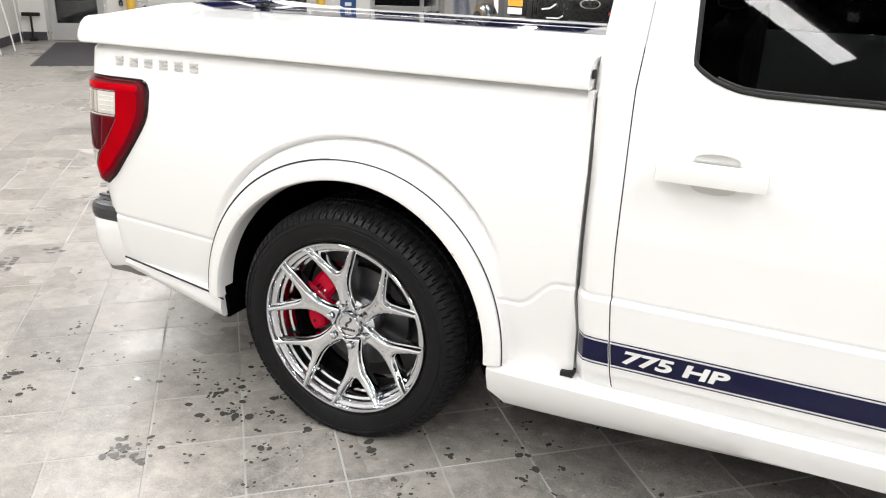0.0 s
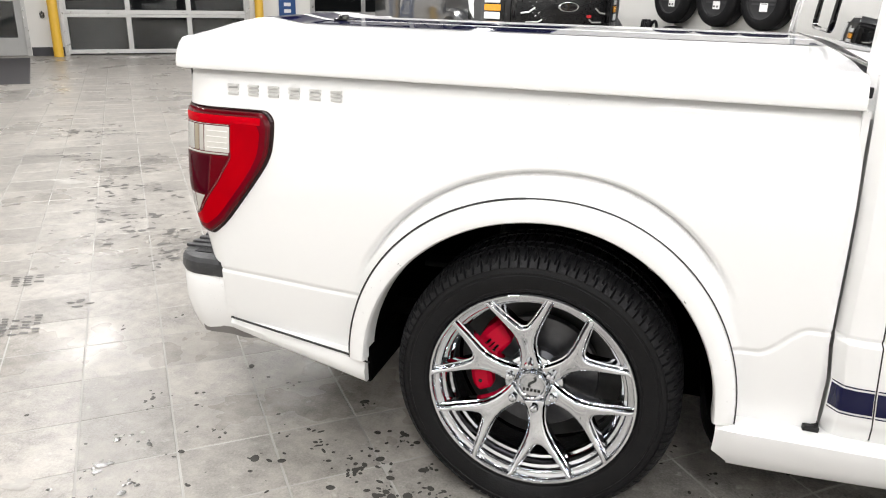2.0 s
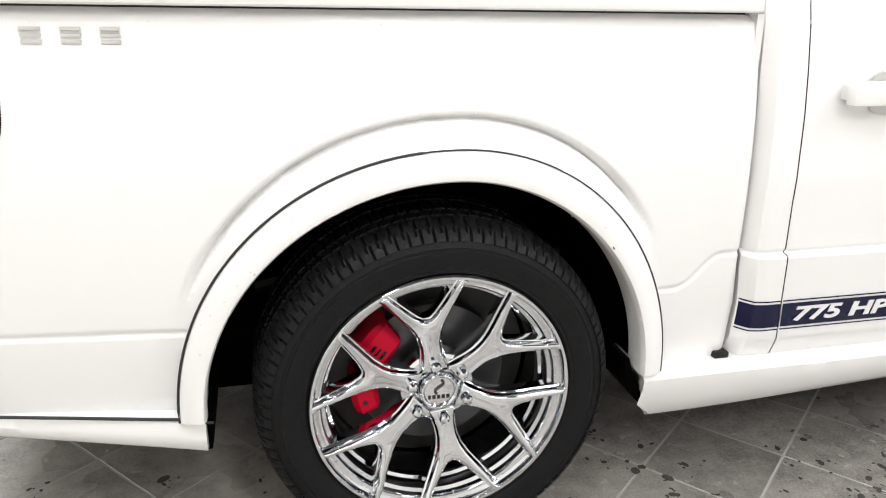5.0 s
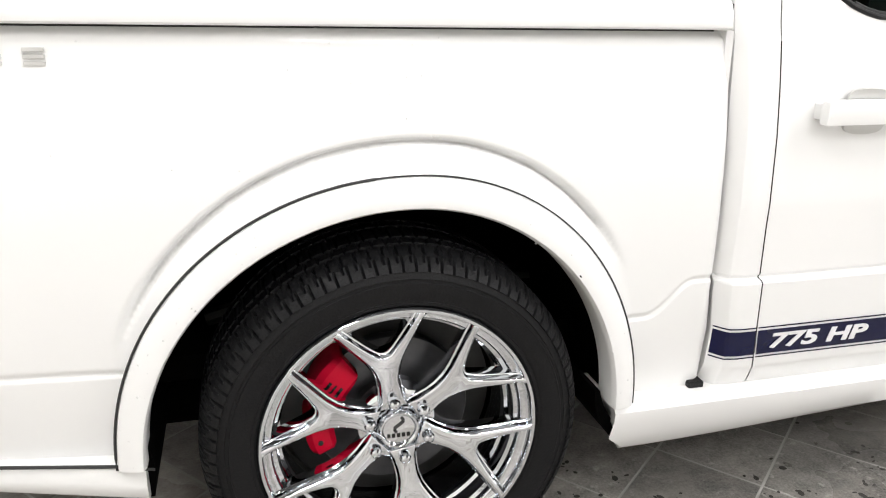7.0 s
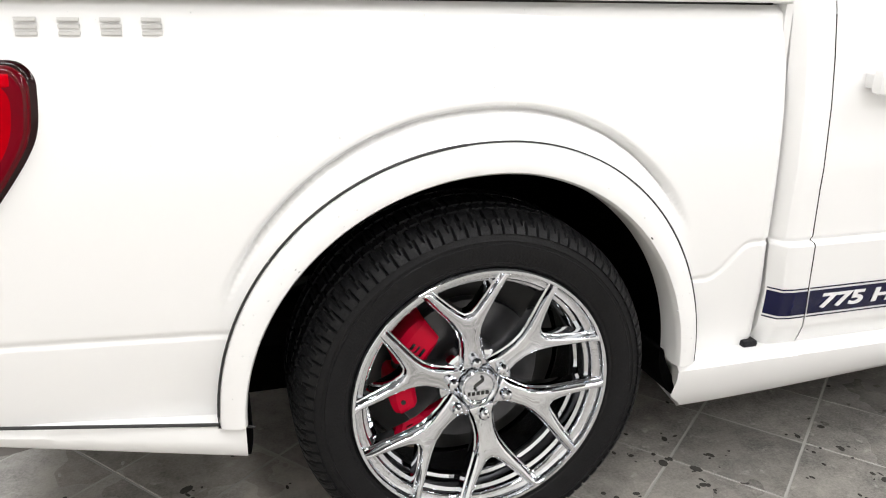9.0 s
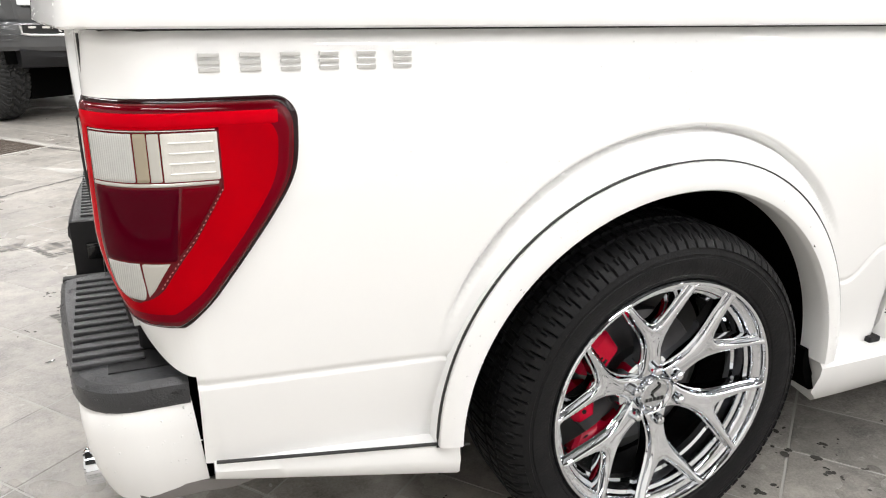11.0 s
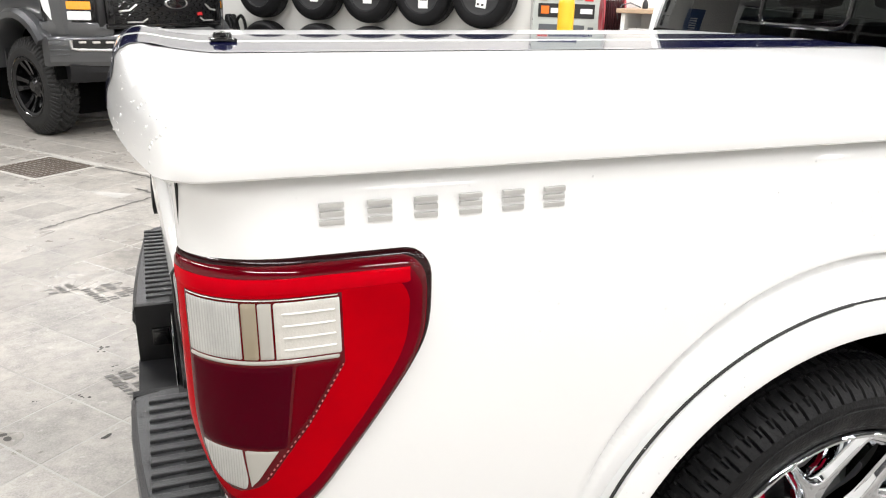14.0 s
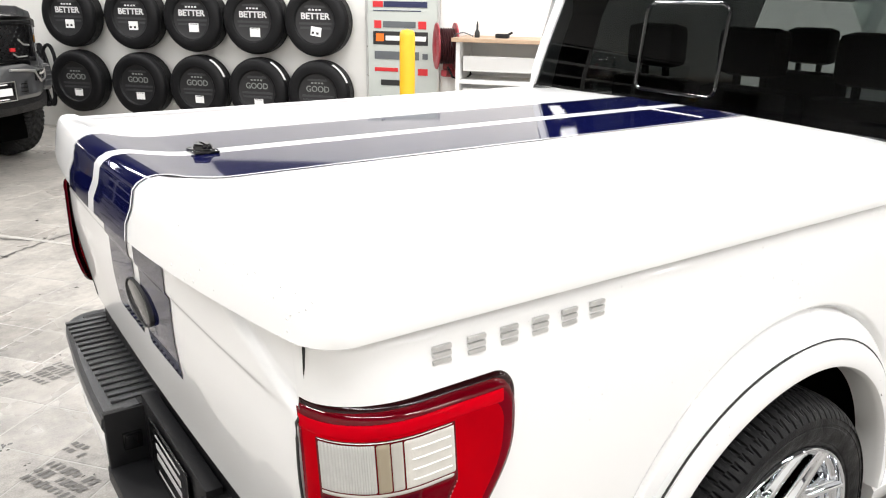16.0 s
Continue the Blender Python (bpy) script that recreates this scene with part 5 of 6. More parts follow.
# blue vertical sign
sign = thing("blue_banner", "tall blue sign with white vertical lettering bars", "sign", TURN @ pose(2.2, B1 - 0.03, 0.3))
in_room("sign_panel", boxed(2.03, 2.37, B1 - 0.04, B1 - 0.012, 0.35, 2.6, bevel=0.004), SIGN_BLUE, sign)
for k in range(13):
    in_room("sign_mark", boxed(2.13, 2.27, B1 - 0.046, B1 - 0.038, 0.55 + 0.13 * k, 0.62 + 0.13 * k), OFF_WHITE, sign)

# ---- tyre display ----
DISC = material("display_disc_black", (0.012, 0.012, 0.013), 0.45, vary=0.2, scale=10)
LABEL = material("paper_label", (0.8, 0.8, 0.79), 0.6, vary=0.04)
SILVER_PRINT = material("silver_print", (0.62, 0.62, 0.62), 0.45, vary=0.12, scale=20)
DIM_PRINT = material("dim_silver_print", (0.20, 0.21, 0.20), 0.5, vary=0.15, scale=20)
TINTLINE = material("disc_grey_line", (0.035, 0.035, 0.037), 0.5, vary=0.1)


def display_tyre(word, print_mat, label):
    """faces -y; its middle at the origin"""
    root = thing("display_tyre", label, "tyre", group="display tyres")
    prof = [(0.225, -0.10), (0.240, -0.118), (0.27, -0.125), (0.31, -0.122), (0.340, -0.112), (0.356, -0.098), (0.364, -0.08), (0.369, -0.06), (0.360, -0.055), (0.360, -0.045), (0.370, -0.04), (0.370, 0.04), (0.36, 0.05), (0.364, 0.09), (0.34, 0.11), (0.25, 0.12), (0.225, 0.1)]
    bm = bmesh.new()
    lathe(bm, prof, 72)
    part("tyre_body", bm, RUBBER, root, "", True)
    bm = bmesh.new()
    lathe(bm, [(0.0005, -0.085), (0.19, -0.085), (0.236, -0.098), (0.236, -0.06)], 48)
    disc = part("display_disc", bm, DISC, root, "black printed display disc", True)
    for z, w in ((-0.02, 0.19), (-0.065, 0.18), (0.155, 0.12)):
        part("disc_line", boxed(-w, w, -0.0875, -0.0845, z - 0.012, z + 0.012), TINTLINE, disc)
    tagged(lettering("disc_word", word, 0.064, print_mat, disc, Matrix.Translation((0, -0.0865, 0.055)) @ pose(0, 0, 0, 90, 0, 0), bold=0.0028 if word == "BETTER" else 0.0012, stretch=1.10 if word == "BETTER" else 0.98, label="printed word " + word), kind="stuff")
    for k in range(4):
        part("disc_mark", boxed(-0.075 + 0.04 * k, -0.05 + 0.04 * k, -0.0875, -0.0845, 0.115, 0.132), print_mat, disc)
    return root


better = display_tyre("BETTER", SILVER_PRINT, "black display tyre with a printed BETTER disc and white label")
good = display_tyre("GOOD", DIM_PRINT, "black display tyre with a printed GOOD disc and white label")


def stick(root, w, h, x, z, turn, dots, mat=None):
    ob = part("price_label", boxed(x - w, x + w, -0.089, -0.0868, z - h, z + h), mat or LABEL, root, "white paper price label")
    ob.matrix_parent_inverse = Matrix()
    ob.matrix_basis = pose(0, 0, 0, 0, turn, 0)
    for dx in dots:
        d = part("label_mark", boxed(x + dx - 0.014, x + dx + 0.014, -0.0905, -0.0885, z - h * 0.6, z - h * 0.1), DISC, ob)
        d.matrix_parent_inverse = Matrix()
    if not dots:
        d = part("label_mark", boxed(x - w * 0.8, x + w * 0.8, -0.0905, -0.0885, z + h * 0.72, z + h * 0.86), DISC, ob)
        d.matrix_parent_inverse = Matrix()


FACE = 90  # tyre faces look along -a
for i, b in enumerate((7.16, 6.28, 5.48, 4.71, 3.96)):
    for src, z in ((better, 1.385), (good, 0.61)):
        m = TURN @ pose(6.12, b, z) @ pose(0, 0, 0, 0, 0, -FACE)
        t = copy_thing(src, m)
        if src is better:
            stick(t, 0.062, 0.048, 0.02, -0.10 - (0.03 if i == 3 else 0), (0, 0, 0, 0, 8)[i], ((-0.035, 0.02) if i in (0, 1, 4) else ()))
        else:
            stick(t, 0.056, 0.042, 0.015, -0.13, 0, ())
            if i >= 2:
                bm = bmesh.new()
                secs = []
                for k in range(13):
                    an = radians(62 - 40 * k / 12)
                    secs.append([(r * math.cos(an), y, r * math.sin(an)) for r, y in ((0.366, -0.075), (0.3715, -0.045), (0.3735, -0.045), (0.3685, -0.077))])
                sweep(bm, secs)
                ob = part("tread_sticker", bm, LABEL, t, "white paper tread sticker")
                ob.matrix_parent_inverse = Matrix()
for src in (better, good):
    for o in list(src.children_recursive) + [src]:
        bpy.data.objects.remove(o)
rack = thing("tyre_rack", "dark steel tyre rack fixed to the white wall", "rack", TURN @ pose(6.2, 5.56, 0))
for z in (0.61, 1.385):
    bm = bmesh.new()
    tube(bm, [(6.255, 3.75, z), (6.255, 7.4, z)], 0.018)
    in_room("rack_rail", bm, DARK_STEEL, rack, "", True)
    for b in (7.16, 6.28, 5.48, 4.71, 3.96):
        bm = bmesh.new()
        tube(bm, [(6.255, b, z), (6.08, b, z)], 0.03, 12)
        in_room("rack_arm", bm, DARK_STEEL, rack, "", True)
hoses = thing("hose_bundle", "pile of black hoses hung beside the tyre rack", "hoses", TURN @ pose(6.3, 7.95, 0))
for k in range(5):
    bm = bmesh.new()
    tube(bm, [(6.10 + 0.03 * math.sin(k * 2.1) + 0.05 * math.cos(t * 6.28), 7.62 + 0.06 * k + 0.12 * math.sin(t * 6.28 + k), 0.66 + 0.36 * math.cos(t * 6.28)) for t in np.linspace(0, 1, 25)], 0.022)
    in_room("hose_loop", bm, RUBBER, hoses, "", True)

# ---- sign board, reel, bench ----
PANEL = material("pale_green_panel", (0.46, 0.49, 0.46), 0.4, vary=0.05, scale=3)
SIGN_RED = material("sign_red", (0.55, 0.02, 0.025), 0.45, vary=0.08)
SIGN_BLACK = material("sign_black", (0.015, 0.015, 0.016), 0.4, vary=0.1)
SIGN_ORANGE = material("sign_orange", (0.85, 0.16, 0.01), 0.45, vary=0.08)
SIGN_NAVY = material("sign_navy", (0.015, 0.02, 0.07), 0.45, vary=0.08)
SIGN_GREY = material("sign_grey", (0.10, 0.11, 0.12), 0.45, vary=0.08)
board = thing("brand_board", "pale green sign board with rows of coloured maker marks", "sign board", TURN @ pose(A1 - 0.03, 3.03, 0.1))
in_room("board_panel", boxed(A1 - 0.03, A1 - 0.004, 2.64, 3.44, 0.15, 2.2), PANEL, board)
for b0, b1, z0, z1 in ((2.62, 2.645, 0.15, 2.2), (3.435, 3.46, 0.15, 2.2), (2.62, 3.46, 2.19, 2.215)):
    in_room("board_edge", boxed(A1 - 0.04, A1 - 0.006, b0, b1, z0, z1, bevel=0.003), ALU, board)
for b0, b1, z0, z1, m in (
    (3.260, 3.375, 1.550, 1.610, SIGN_RED), (2.760, 3.250, 1.550, 1.610, SIGN_NAVY), (2.830, 3.375, 1.510, 1.518, SIGN_NAVY), (2.920, 3.360, 1.705, 1.785, SIGN_NAVY),
    (3.280, 3.360, 1.330, 1.410, SIGN_RED), (2.890, 3.260, 1.340, 1.405, SIGN_GREY), (2.770, 2.860, 1.330, 1.410, SIGN_RED), (2.750, 3.375, 1.160, 1.300, SIGN_BLACK), (3.000, 3.230, 1.205, 1.255, OFF_WHITE), (2.770, 2.900, 1.205, 1.255, OFF_WHITE), (3.250, 3.340, 1.195, 1.275, SIGN_ORANGE),
    (2.850, 3.360, 1.005, 1.090, SIGN_GREY), (2.750, 2.810, 1.015, 1.075, SIGN_GREY), (3.090, 3.360, 0.875, 0.915, SIGN_RED), (2.750, 2.860, 0.845, 0.915, SIGN_RED), (3.060, 3.290, 0.725, 0.785, SIGN_BLACK), (2.810, 3.310, 0.525, 0.605, SIGN_NAVY)):
    d = 0.004 if m is OFF_WHITE or m is SIGN_ORANGE else 0.0
    in_room("maker_mark", boxed(A1 - 0.036 - d, A1 - 0.029 - d, b0, b1, z0, z1), m, board)

REEL = material("reel_red", (0.30, 0.03, 0.04), 0.4, vary=0.12, scale=10)
REEL_HOSE = material("reel_hose_dark", (0.05, 0.012, 0.014), 0.6, vary=0.3, scale=40)
reel = thing("hose_reel", "dark red wall mounted hose reel with coiled hose", "hose reel", TURN @ pose(6.05, 2.49, 1.18))
bm = bmesh.new()
for off in (-0.09, 0.09):
    lathe(bm, [(0.0005, off), (0.09, off), (0.10, off + 0.008), (0.21, off + 0.02 * (1 if off > 0 else -1)), (0.235, off + 0.012 * (1 if off > 0 else -1)), (0.235, off + 0.002), (0.10, off - 0.004), (0.0005, off - 0.004)], 40)
bmesh.ops.transform(bm, matrix=Matrix.Translation((6.03, 2.49, 1.18)) @ Matrix.Rotation(radians(25), 4, "Z"), verts=bm.verts)
in_room("reel_flange", bm, REEL, reel, "red painted reel flanges", True)
bm = bmesh.new()
for k in range(7):
    lathe(bm, [(0.16, -0.012), (0.185, 0), (0.16, 0.012), (0.14, 0)], 32, Matrix.Translation((6.03, 2.49, 1.18)) @ Matrix.Rotation(radians(25), 4, "Z") @ Matrix.Translation((0, -0.075 + 0.025 * k, 0)), closed=True)
in_room("coiled_hose", bm, REEL_HOSE, reel, "dark red hose wound on the reel", True)
bm = bmesh.new()
box(bm, 5.97, A1 - 0.005, 2.46, 2.52, 0.88, 0.94, 0.006)
box(bm, 6.20, A1 - 0.005, 2.41, 2.57, 0.85, 1.25, 0.006)
in_room("reel_bracket", bm, REEL, reel)
bm = bmesh.new()
tube(bm, [(5.97, 2.45, 0.98), (5.95, 2.39, 0.88), (5.99, 2.29, 0.84), (6.09, 2.23, 0.90), (6.12, 2.27, 1.10), (6.09, 2.33, 1.26)], 0.012)
in_room("loose_hose", bm, RUBBER, reel, "", True)

WOOD = material("bench_wood", (0.42, 0.30, 0.20), 0.5, vary=0.15, scale=8)
CABINET = material("cabinet_white", (0.74, 0.74, 0.73), 0.45, vary=0.04)
bench = thing("workbench", "white open workbench with a wooden top", "workbench", TURN @ pose(5.95, 1.5, 0))
in_room("bench_top", boxed(5.68, A1 - 0.01, 0.65, 2.34, 1.245, 1.285, bevel=0.006), WOOD, bench, "light brown wooden top")
for b0, b1 in ((2.26, 2.30), (1.44, 1.48), (0.68, 0.72)):
    in_room("side_panel", boxed(5.72, A1 - 0.032, b0, b1, 0.0, 1.244, bevel=0.003), CABINET, bench)
for z in (0.08, 0.50, 0.84):
    for b0, b1 in ((0.72, 1.44), (1.48, 2.26)):
        in_room("shelf", boxed(5.73, A1 - 0.032, b0, b1, z, z + 0.035, bevel=0.003), CABINET, bench)
in_room("back_panel", boxed(A1 - 0.03, A1 - 0.012, 0.68, 2.30, 0.0, 1.244), CABINET, bench, "white painted back panel")
for z0, z1 in ((0.96, 1.11), (0.68, 0.79)):
    in_room("drawer_front", boxed(5.78, 5.81, 1.50, 2.24, z0, z1, bevel=0.008), CABINET, bench)
tool = thing("impact_tool", "small black hand tool lying on the bench top", "tool", TURN @ pose(5.86, 1.87, 1.286))
bm = bmesh.new()
box(bm, 5.82, 5.88, 1.79, 1.93, 1.287, 1.330, 0.012)
tube(bm, [(5.85, 1.81, 1.315), (5.85, 1.76, 1.345)], 0.012)
in_room("tool_body", bm, BLACK, tool, "", True)
bottle = thing("spray_bottle", "small dark bottle standing on the bench", "bottle", TURN @ pose(5.86, 2.12, 1.286))
bm = bmesh.new()
lathe(bm, [(0.0005, 0.0), (0.025, 0.0), (0.027, 0.01), (0.026, 0.05), (0.012, 0.075), (0.010, 0.12), (0.005, 0.15), (0.0005, 0.16)], 16, Matrix.Translation((5.86, 2.12, 1.286)) @ Matrix.Rotation(radians(90), 4, "X"))
in_room("bottle_body", bm, SIGN_BLACK, bottle, "", True)
cableob = thing("cable", "thin grey cable looping over the bench edge", "cable", TURN @ pose(5.86, 2.3, 1.286))
bm = bmesh.new()
tube(bm, [(5.86, 2.16, 1.296), (5.81, 2.25, 1.335), (5.78, 2.32, 1.315), (5.81, 2.37, 1.245), (5.96, 2.40, 1.145)], 0.006)
in_room("cable_line", bm, SIGN_GREY, cableob, "", True)

# ceiling lamp housings
LAMP_CASE = material("lamp_case", (0.6, 0.6, 0.6), 0.5, vary=0.05)
TUBE = bpy.data.materials.new("lit_tube")
TUBE.use_nodes = True
TUBE.node_tree.nodes["Principled BSDF"].inputs["Emission Color"].default_value = (1, 0.98, 0.95, 1)
TUBE.node_tree.nodes["Principled BSDF"].inputs["Emission Strength"].default_value = 6
for a, b in LAMPS:
    fix = thing("strip_light", "white ceiling strip light with two lit tubes", "ceiling light", TURN @ pose(a, b, CEIL), "ceiling strip lights")
    bm = bmesh.new()
    box(bm, a - 0.13, a + 0.13, b - 1.22, b + 1.22, CEIL - 0.10, CEIL - 0.002, 0.01)
    in_room("housing", bm, LAMP_CASE, fix)
    for da in (-0.07, 0.07):
        bm = bmesh.new()
        tube(bm, [(a + da, b - 1.18, CEIL - 0.125), (a + da, b + 1.18, CEIL - 0.125)], 0.016)
        in_room("tube", bm, TUBE, fix, "", True)

# ---- the grey lifted pickup ----
GREY_CAR = material("grey_metallic_paint", (0.070, 0.072, 0.076), 0.28, metal=0.4, coat=1.0, vary=0.06, scale=4)
GRILLE = material("grille_black", (0.010, 0.010, 0.011), 0.3, vary=0.2, scale=20)
LED = material("lamp_white_lens", (0.78, 0.80, 0.80), 0.12, coat=1.0, vary=0.06)
G = pose(-1.055, 7.0, 0, 0, 0, -55)
LIFT = 0.075
grey = thing("pickup_truck", "dark grey lifted pickup truck with black grille and off-road tyres", "pickup truck", G)


def on_grey(name, bm, mat, parent=None, label="", smooth=True, m=None):
    ob = part(name, bm, mat, None, label, smooth)
    ob.parent = parent or grey
    ob.matrix_basis = m or (Matrix() if parent else Matrix.Translation((0, 0, LIFT)))
    return ob


def loft(profile_at, xs):
    bm = bmesh.new()
    sweep(bm, [profile_at(x) for x in xs])
    return bm


# hood
def hood_ring(x):
    f = -x / 1.35
    z = 1.345 + 0.10 * f ** 0.7
    w = 0.80 + 0.05 * f
    front = smooth_step(0.0, 0.10, -x)
    return [(x, -w, z - 0.10), (x, -w, z - 0.03 * front - 0.03), (x, -w + 0.10, z), (x, -0.30, z + 0.02), (x, -0.2, z + 0.045 * front), (x, 0.2, z + 0.045 * front), (x, 0.30, z + 0.02), (x, w - 0.10, z), (x, w, z - 0.03 * front - 0.03), (x, w, z - 0.10)]


on_grey("hood", loft(hood_ring, np.linspace(-0.02, -1.4, 14)), GREY_CAR, label="grey hood")
# grille surround and mesh
bm = bmesh.new()
box(bm, -0.10, 0.0, -0.72, 0.72, 0.96, 1.31, 0.02)
grille = on_grey("grille", bm, GRILLE, label="black honeycomb grille")
bm = bmesh.new()
for r in range(8):
    for c in range(15):
        y = -0.56 + 0.08 * c + (0.04 if r % 2 else 0)
        z = 1.005 + 0.037 * r
        if abs(y) > 0.60 or (abs(y) < 0.16 and 1.10 < z < 1.24):
            continue
        vs = []
        for k in range(6):
            an = radians(60 * k)
            vs.append((0.0, y + 0.036 * math.cos(an), z + 0.017 * math.sin(an)))
        inner = [bm.verts.new((0.004, y + (p[1] - y) * 0.72, z + (p[2] - z) * 0.72)) for p in vs]
        outer = [bm.verts.new((0.012, p[1], p[2])) for p in vs]
        for k in range(6):
            bm.faces.new((outer[k], outer[(k + 1) % 6], inner[(k + 1) % 6], inner[k]))
mesh_part = on_grey("grille_mesh", bm, GLOSS_BLACK, grille, "black hexagonal grille mesh", False)
tagged(mesh_part, kind="stuff")
for z0, z1 in ((1.285, 1.325), (0.945, 0.985)):
    on_grey("grille_bar", boxed(-0.02, 0.03, -0.66, 0.66, z0, z1, bevel=0.008), GLOSS_BLACK, grille)
for s in (-1, 1):
    on_grey("grille_bar", boxed(-0.01, 0.025, min(s * 0.60, s * 0.66), max(s * 0.60, s * 0.66), 0.99, 1.28, bevel=0.008), GLOSS_BLACK, grille)
    bm = bmesh.new()
    tube(bm, [(0.034, s * 0.56, 1.10), (0.036, s * 0.47, 1.11), (0.034, s * 0.40, 1.16)], 0.009)
    on_grey("grille_accent", bm, SATIN, grille)
    bm = bmesh.new()
    tube(bm, [(0.036, s * 0.50, 1.005), (0.038, s * 0.36, 1.005), (0.036, s * 0.31, 1.035)], 0.008)
    on_grey("grille_accent", bm, SATIN, grille)
bm = bmesh.new()
lathe(bm, [(0.0005, 0.0), (0.9, 0.0), (1.0, 0.3), (1.0, 1.0)], 36, Matrix.Translation((0.035, 0.02, 1.172)) @ Matrix.Rotation(radians(90), 4, "Z") @ Matrix.Diagonal((0.125, 0.02, 0.05, 1)))
on_grey("oval_badge", bm, GLOSS_BLACK, grille, "dark oval maker's badge")
bm = bmesh.new()
lathe(bm, [(0.93, 0.0), (0.97, -0.3), (1.06, 0.0), (1.06, 1.0)], 36, Matrix.Translation((0.035, 0.02, 1.172)) @ Matrix.Rotation(radians(90), 4, "Z") @ Matrix.Diagonal((0.125, 0.02, 0.05, 1)))
on_grey("badge_ring", bm, SATIN, grille)
on_grey("red_mark", boxed(0.02, 0.04, 0.28, 0.34, 1.055, 1.085), SIGN_RED, grille)
# bumper
def bumper_ring(y):
    c = abs(y)
    x = 0.045 - 0.16 * smooth_step(0.55, 1.12, c)
    top = 0.94 - 0.06 * smooth_step(0.4, 0.7, c)
    return [(x - 0.14, y, top), (x - 0.01, y, top), (x + 0.01, y, top - 0.03), (x + 0.012, y, 0.80), (x + 0.004, y, 0.66), (x - 0.03, y, 0.62), (x - 0.14, y, 0.62)]


on_grey("front_bumper", loft(bumper_ring, np.linspace(-1.10, 1.10, 40)), GREY_CAR, label="grey painted front bumper")
for s in (-1, 1):
    bm = bmesh.new()
    secs = []
    for k in range(9):
        y = s * (0.55 + 0.38 * k / 8)
        x = 0.062 - 0.16 * smooth_step(0.55, 1.12, abs(y))
        secs.append([(x - 0.02, y, 0.86), (x + 0.004, y, 0.855), (x + 0.006, y, 0.775), (x - 0.02, y, 0.77)])
    sweep(bm, secs)
    fog = on_grey("fog_lamp", bm, GLOSS_BLACK, label="dark fog lamp recess with chrome edge")
    bm = bmesh.new()
    tube(bm, [(0.066 - 0.16 * smooth_step(0.55, 1.12, yy), s * yy, z) for yy, z in ((0.93, 0.85), (0.93, 0.775), (0.88, 0.765), (0.66, 0.765), (0.60, 0.80), (0.55, 0.865), (0.40, 0.885), (0.2, 0.90))], 0.013)
    on_grey("chrome_edge", bm, SATIN, fog)
    for k in range(3):
        y = s * (0.63 + 0.09 * k)
        bm = bmesh.new()
        box(bm, 0.045, 0.07, min(y, y + s * 0.075), max(y, y + s * 0.075), 0.822, 0.842, 0.006)
        o = on_grey("fog_lens", bm, CLEAR_LENS, fog)
        o.matrix_basis = Matrix.Translation((-0.16 * smooth_step(0.55, 1.12, abs(y) + 0.04) + 0.004, 0, 0))
    for k in range(4):
        z = 0.845 - 0.045 * k
        bm = bmesh.new()
        sweep(bm, [[(0.056 - 0.16 * smooth_step(0.55, 1.12, y) + o, s * y, z + h) for o, h in ((0.0, 0.0), (0.010, 0.002), (0.010, 0.012), (0.0, 0.016))] for y in np.linspace(0.975 - 0.01 * k, 1.095, 6)])
        on_grey("corner_louvre", bm, GREY_CAR)
bm = bmesh.new()
box(bm, 0.03, 0.064, -0.42, 0.42, 0.665, 0.795, 0.012)
intake = on_grey("lower_intake", bm, GRILLE, label="black louvred lower intake")
for k in range(3):
    on_grey("intake_louvre", boxed(0.055, 0.07, -0.40, 0.40, 0.69 + 0.035 * k, 0.70 + 0.035 * k, bevel=0.003), GLOSS_BLACK, intake)
bm = bmesh.new()
sweep(bm, [[(0.01 - 0.1 * abs(y) ** 2, y, 0.625), (0.015 - 0.1 * abs(y) ** 2, y, 0.56), (-0.10, y, 0.47), (-0.30, y, 0.45), (-0.3, y, 0.62)] for y in np.linspace(-0.95, 0.95, 15)])
on_grey("skid_plate", bm, BLACK, label="black lower skid panel")
fp = on_grey("front_plate", boxed(0.066, 0.074, -0.09, 0.22, 0.63, 0.80, bevel=0.002), GLOSS_BLACK, label="black dealer plate with white bars")
for z0, z1, y0, y1 in ((0.775, 0.785, 0.0, 0.13), (0.68, 0.745, -0.05, 0.18), (0.645, 0.655, 0.0, 0.13)):
    on_grey("plate_mark", boxed(0.073, 0.077, y0, y1, z0, z1), OFF_WHITE, fp)
bm = bmesh.new()
for y0, y1, z0, z1 in ((-0.095, 0.225, 0.795, 0.803), (-0.095, 0.225, 0.627, 0.635), (-0.097, -0.089, 0.627, 0.803), (0.219, 0.227, 0.627, 0.803)):
    box(bm, 0.072, 0.079, y0, y1, z0, z1)
on_grey("plate_rim", bm, SATIN, fp)
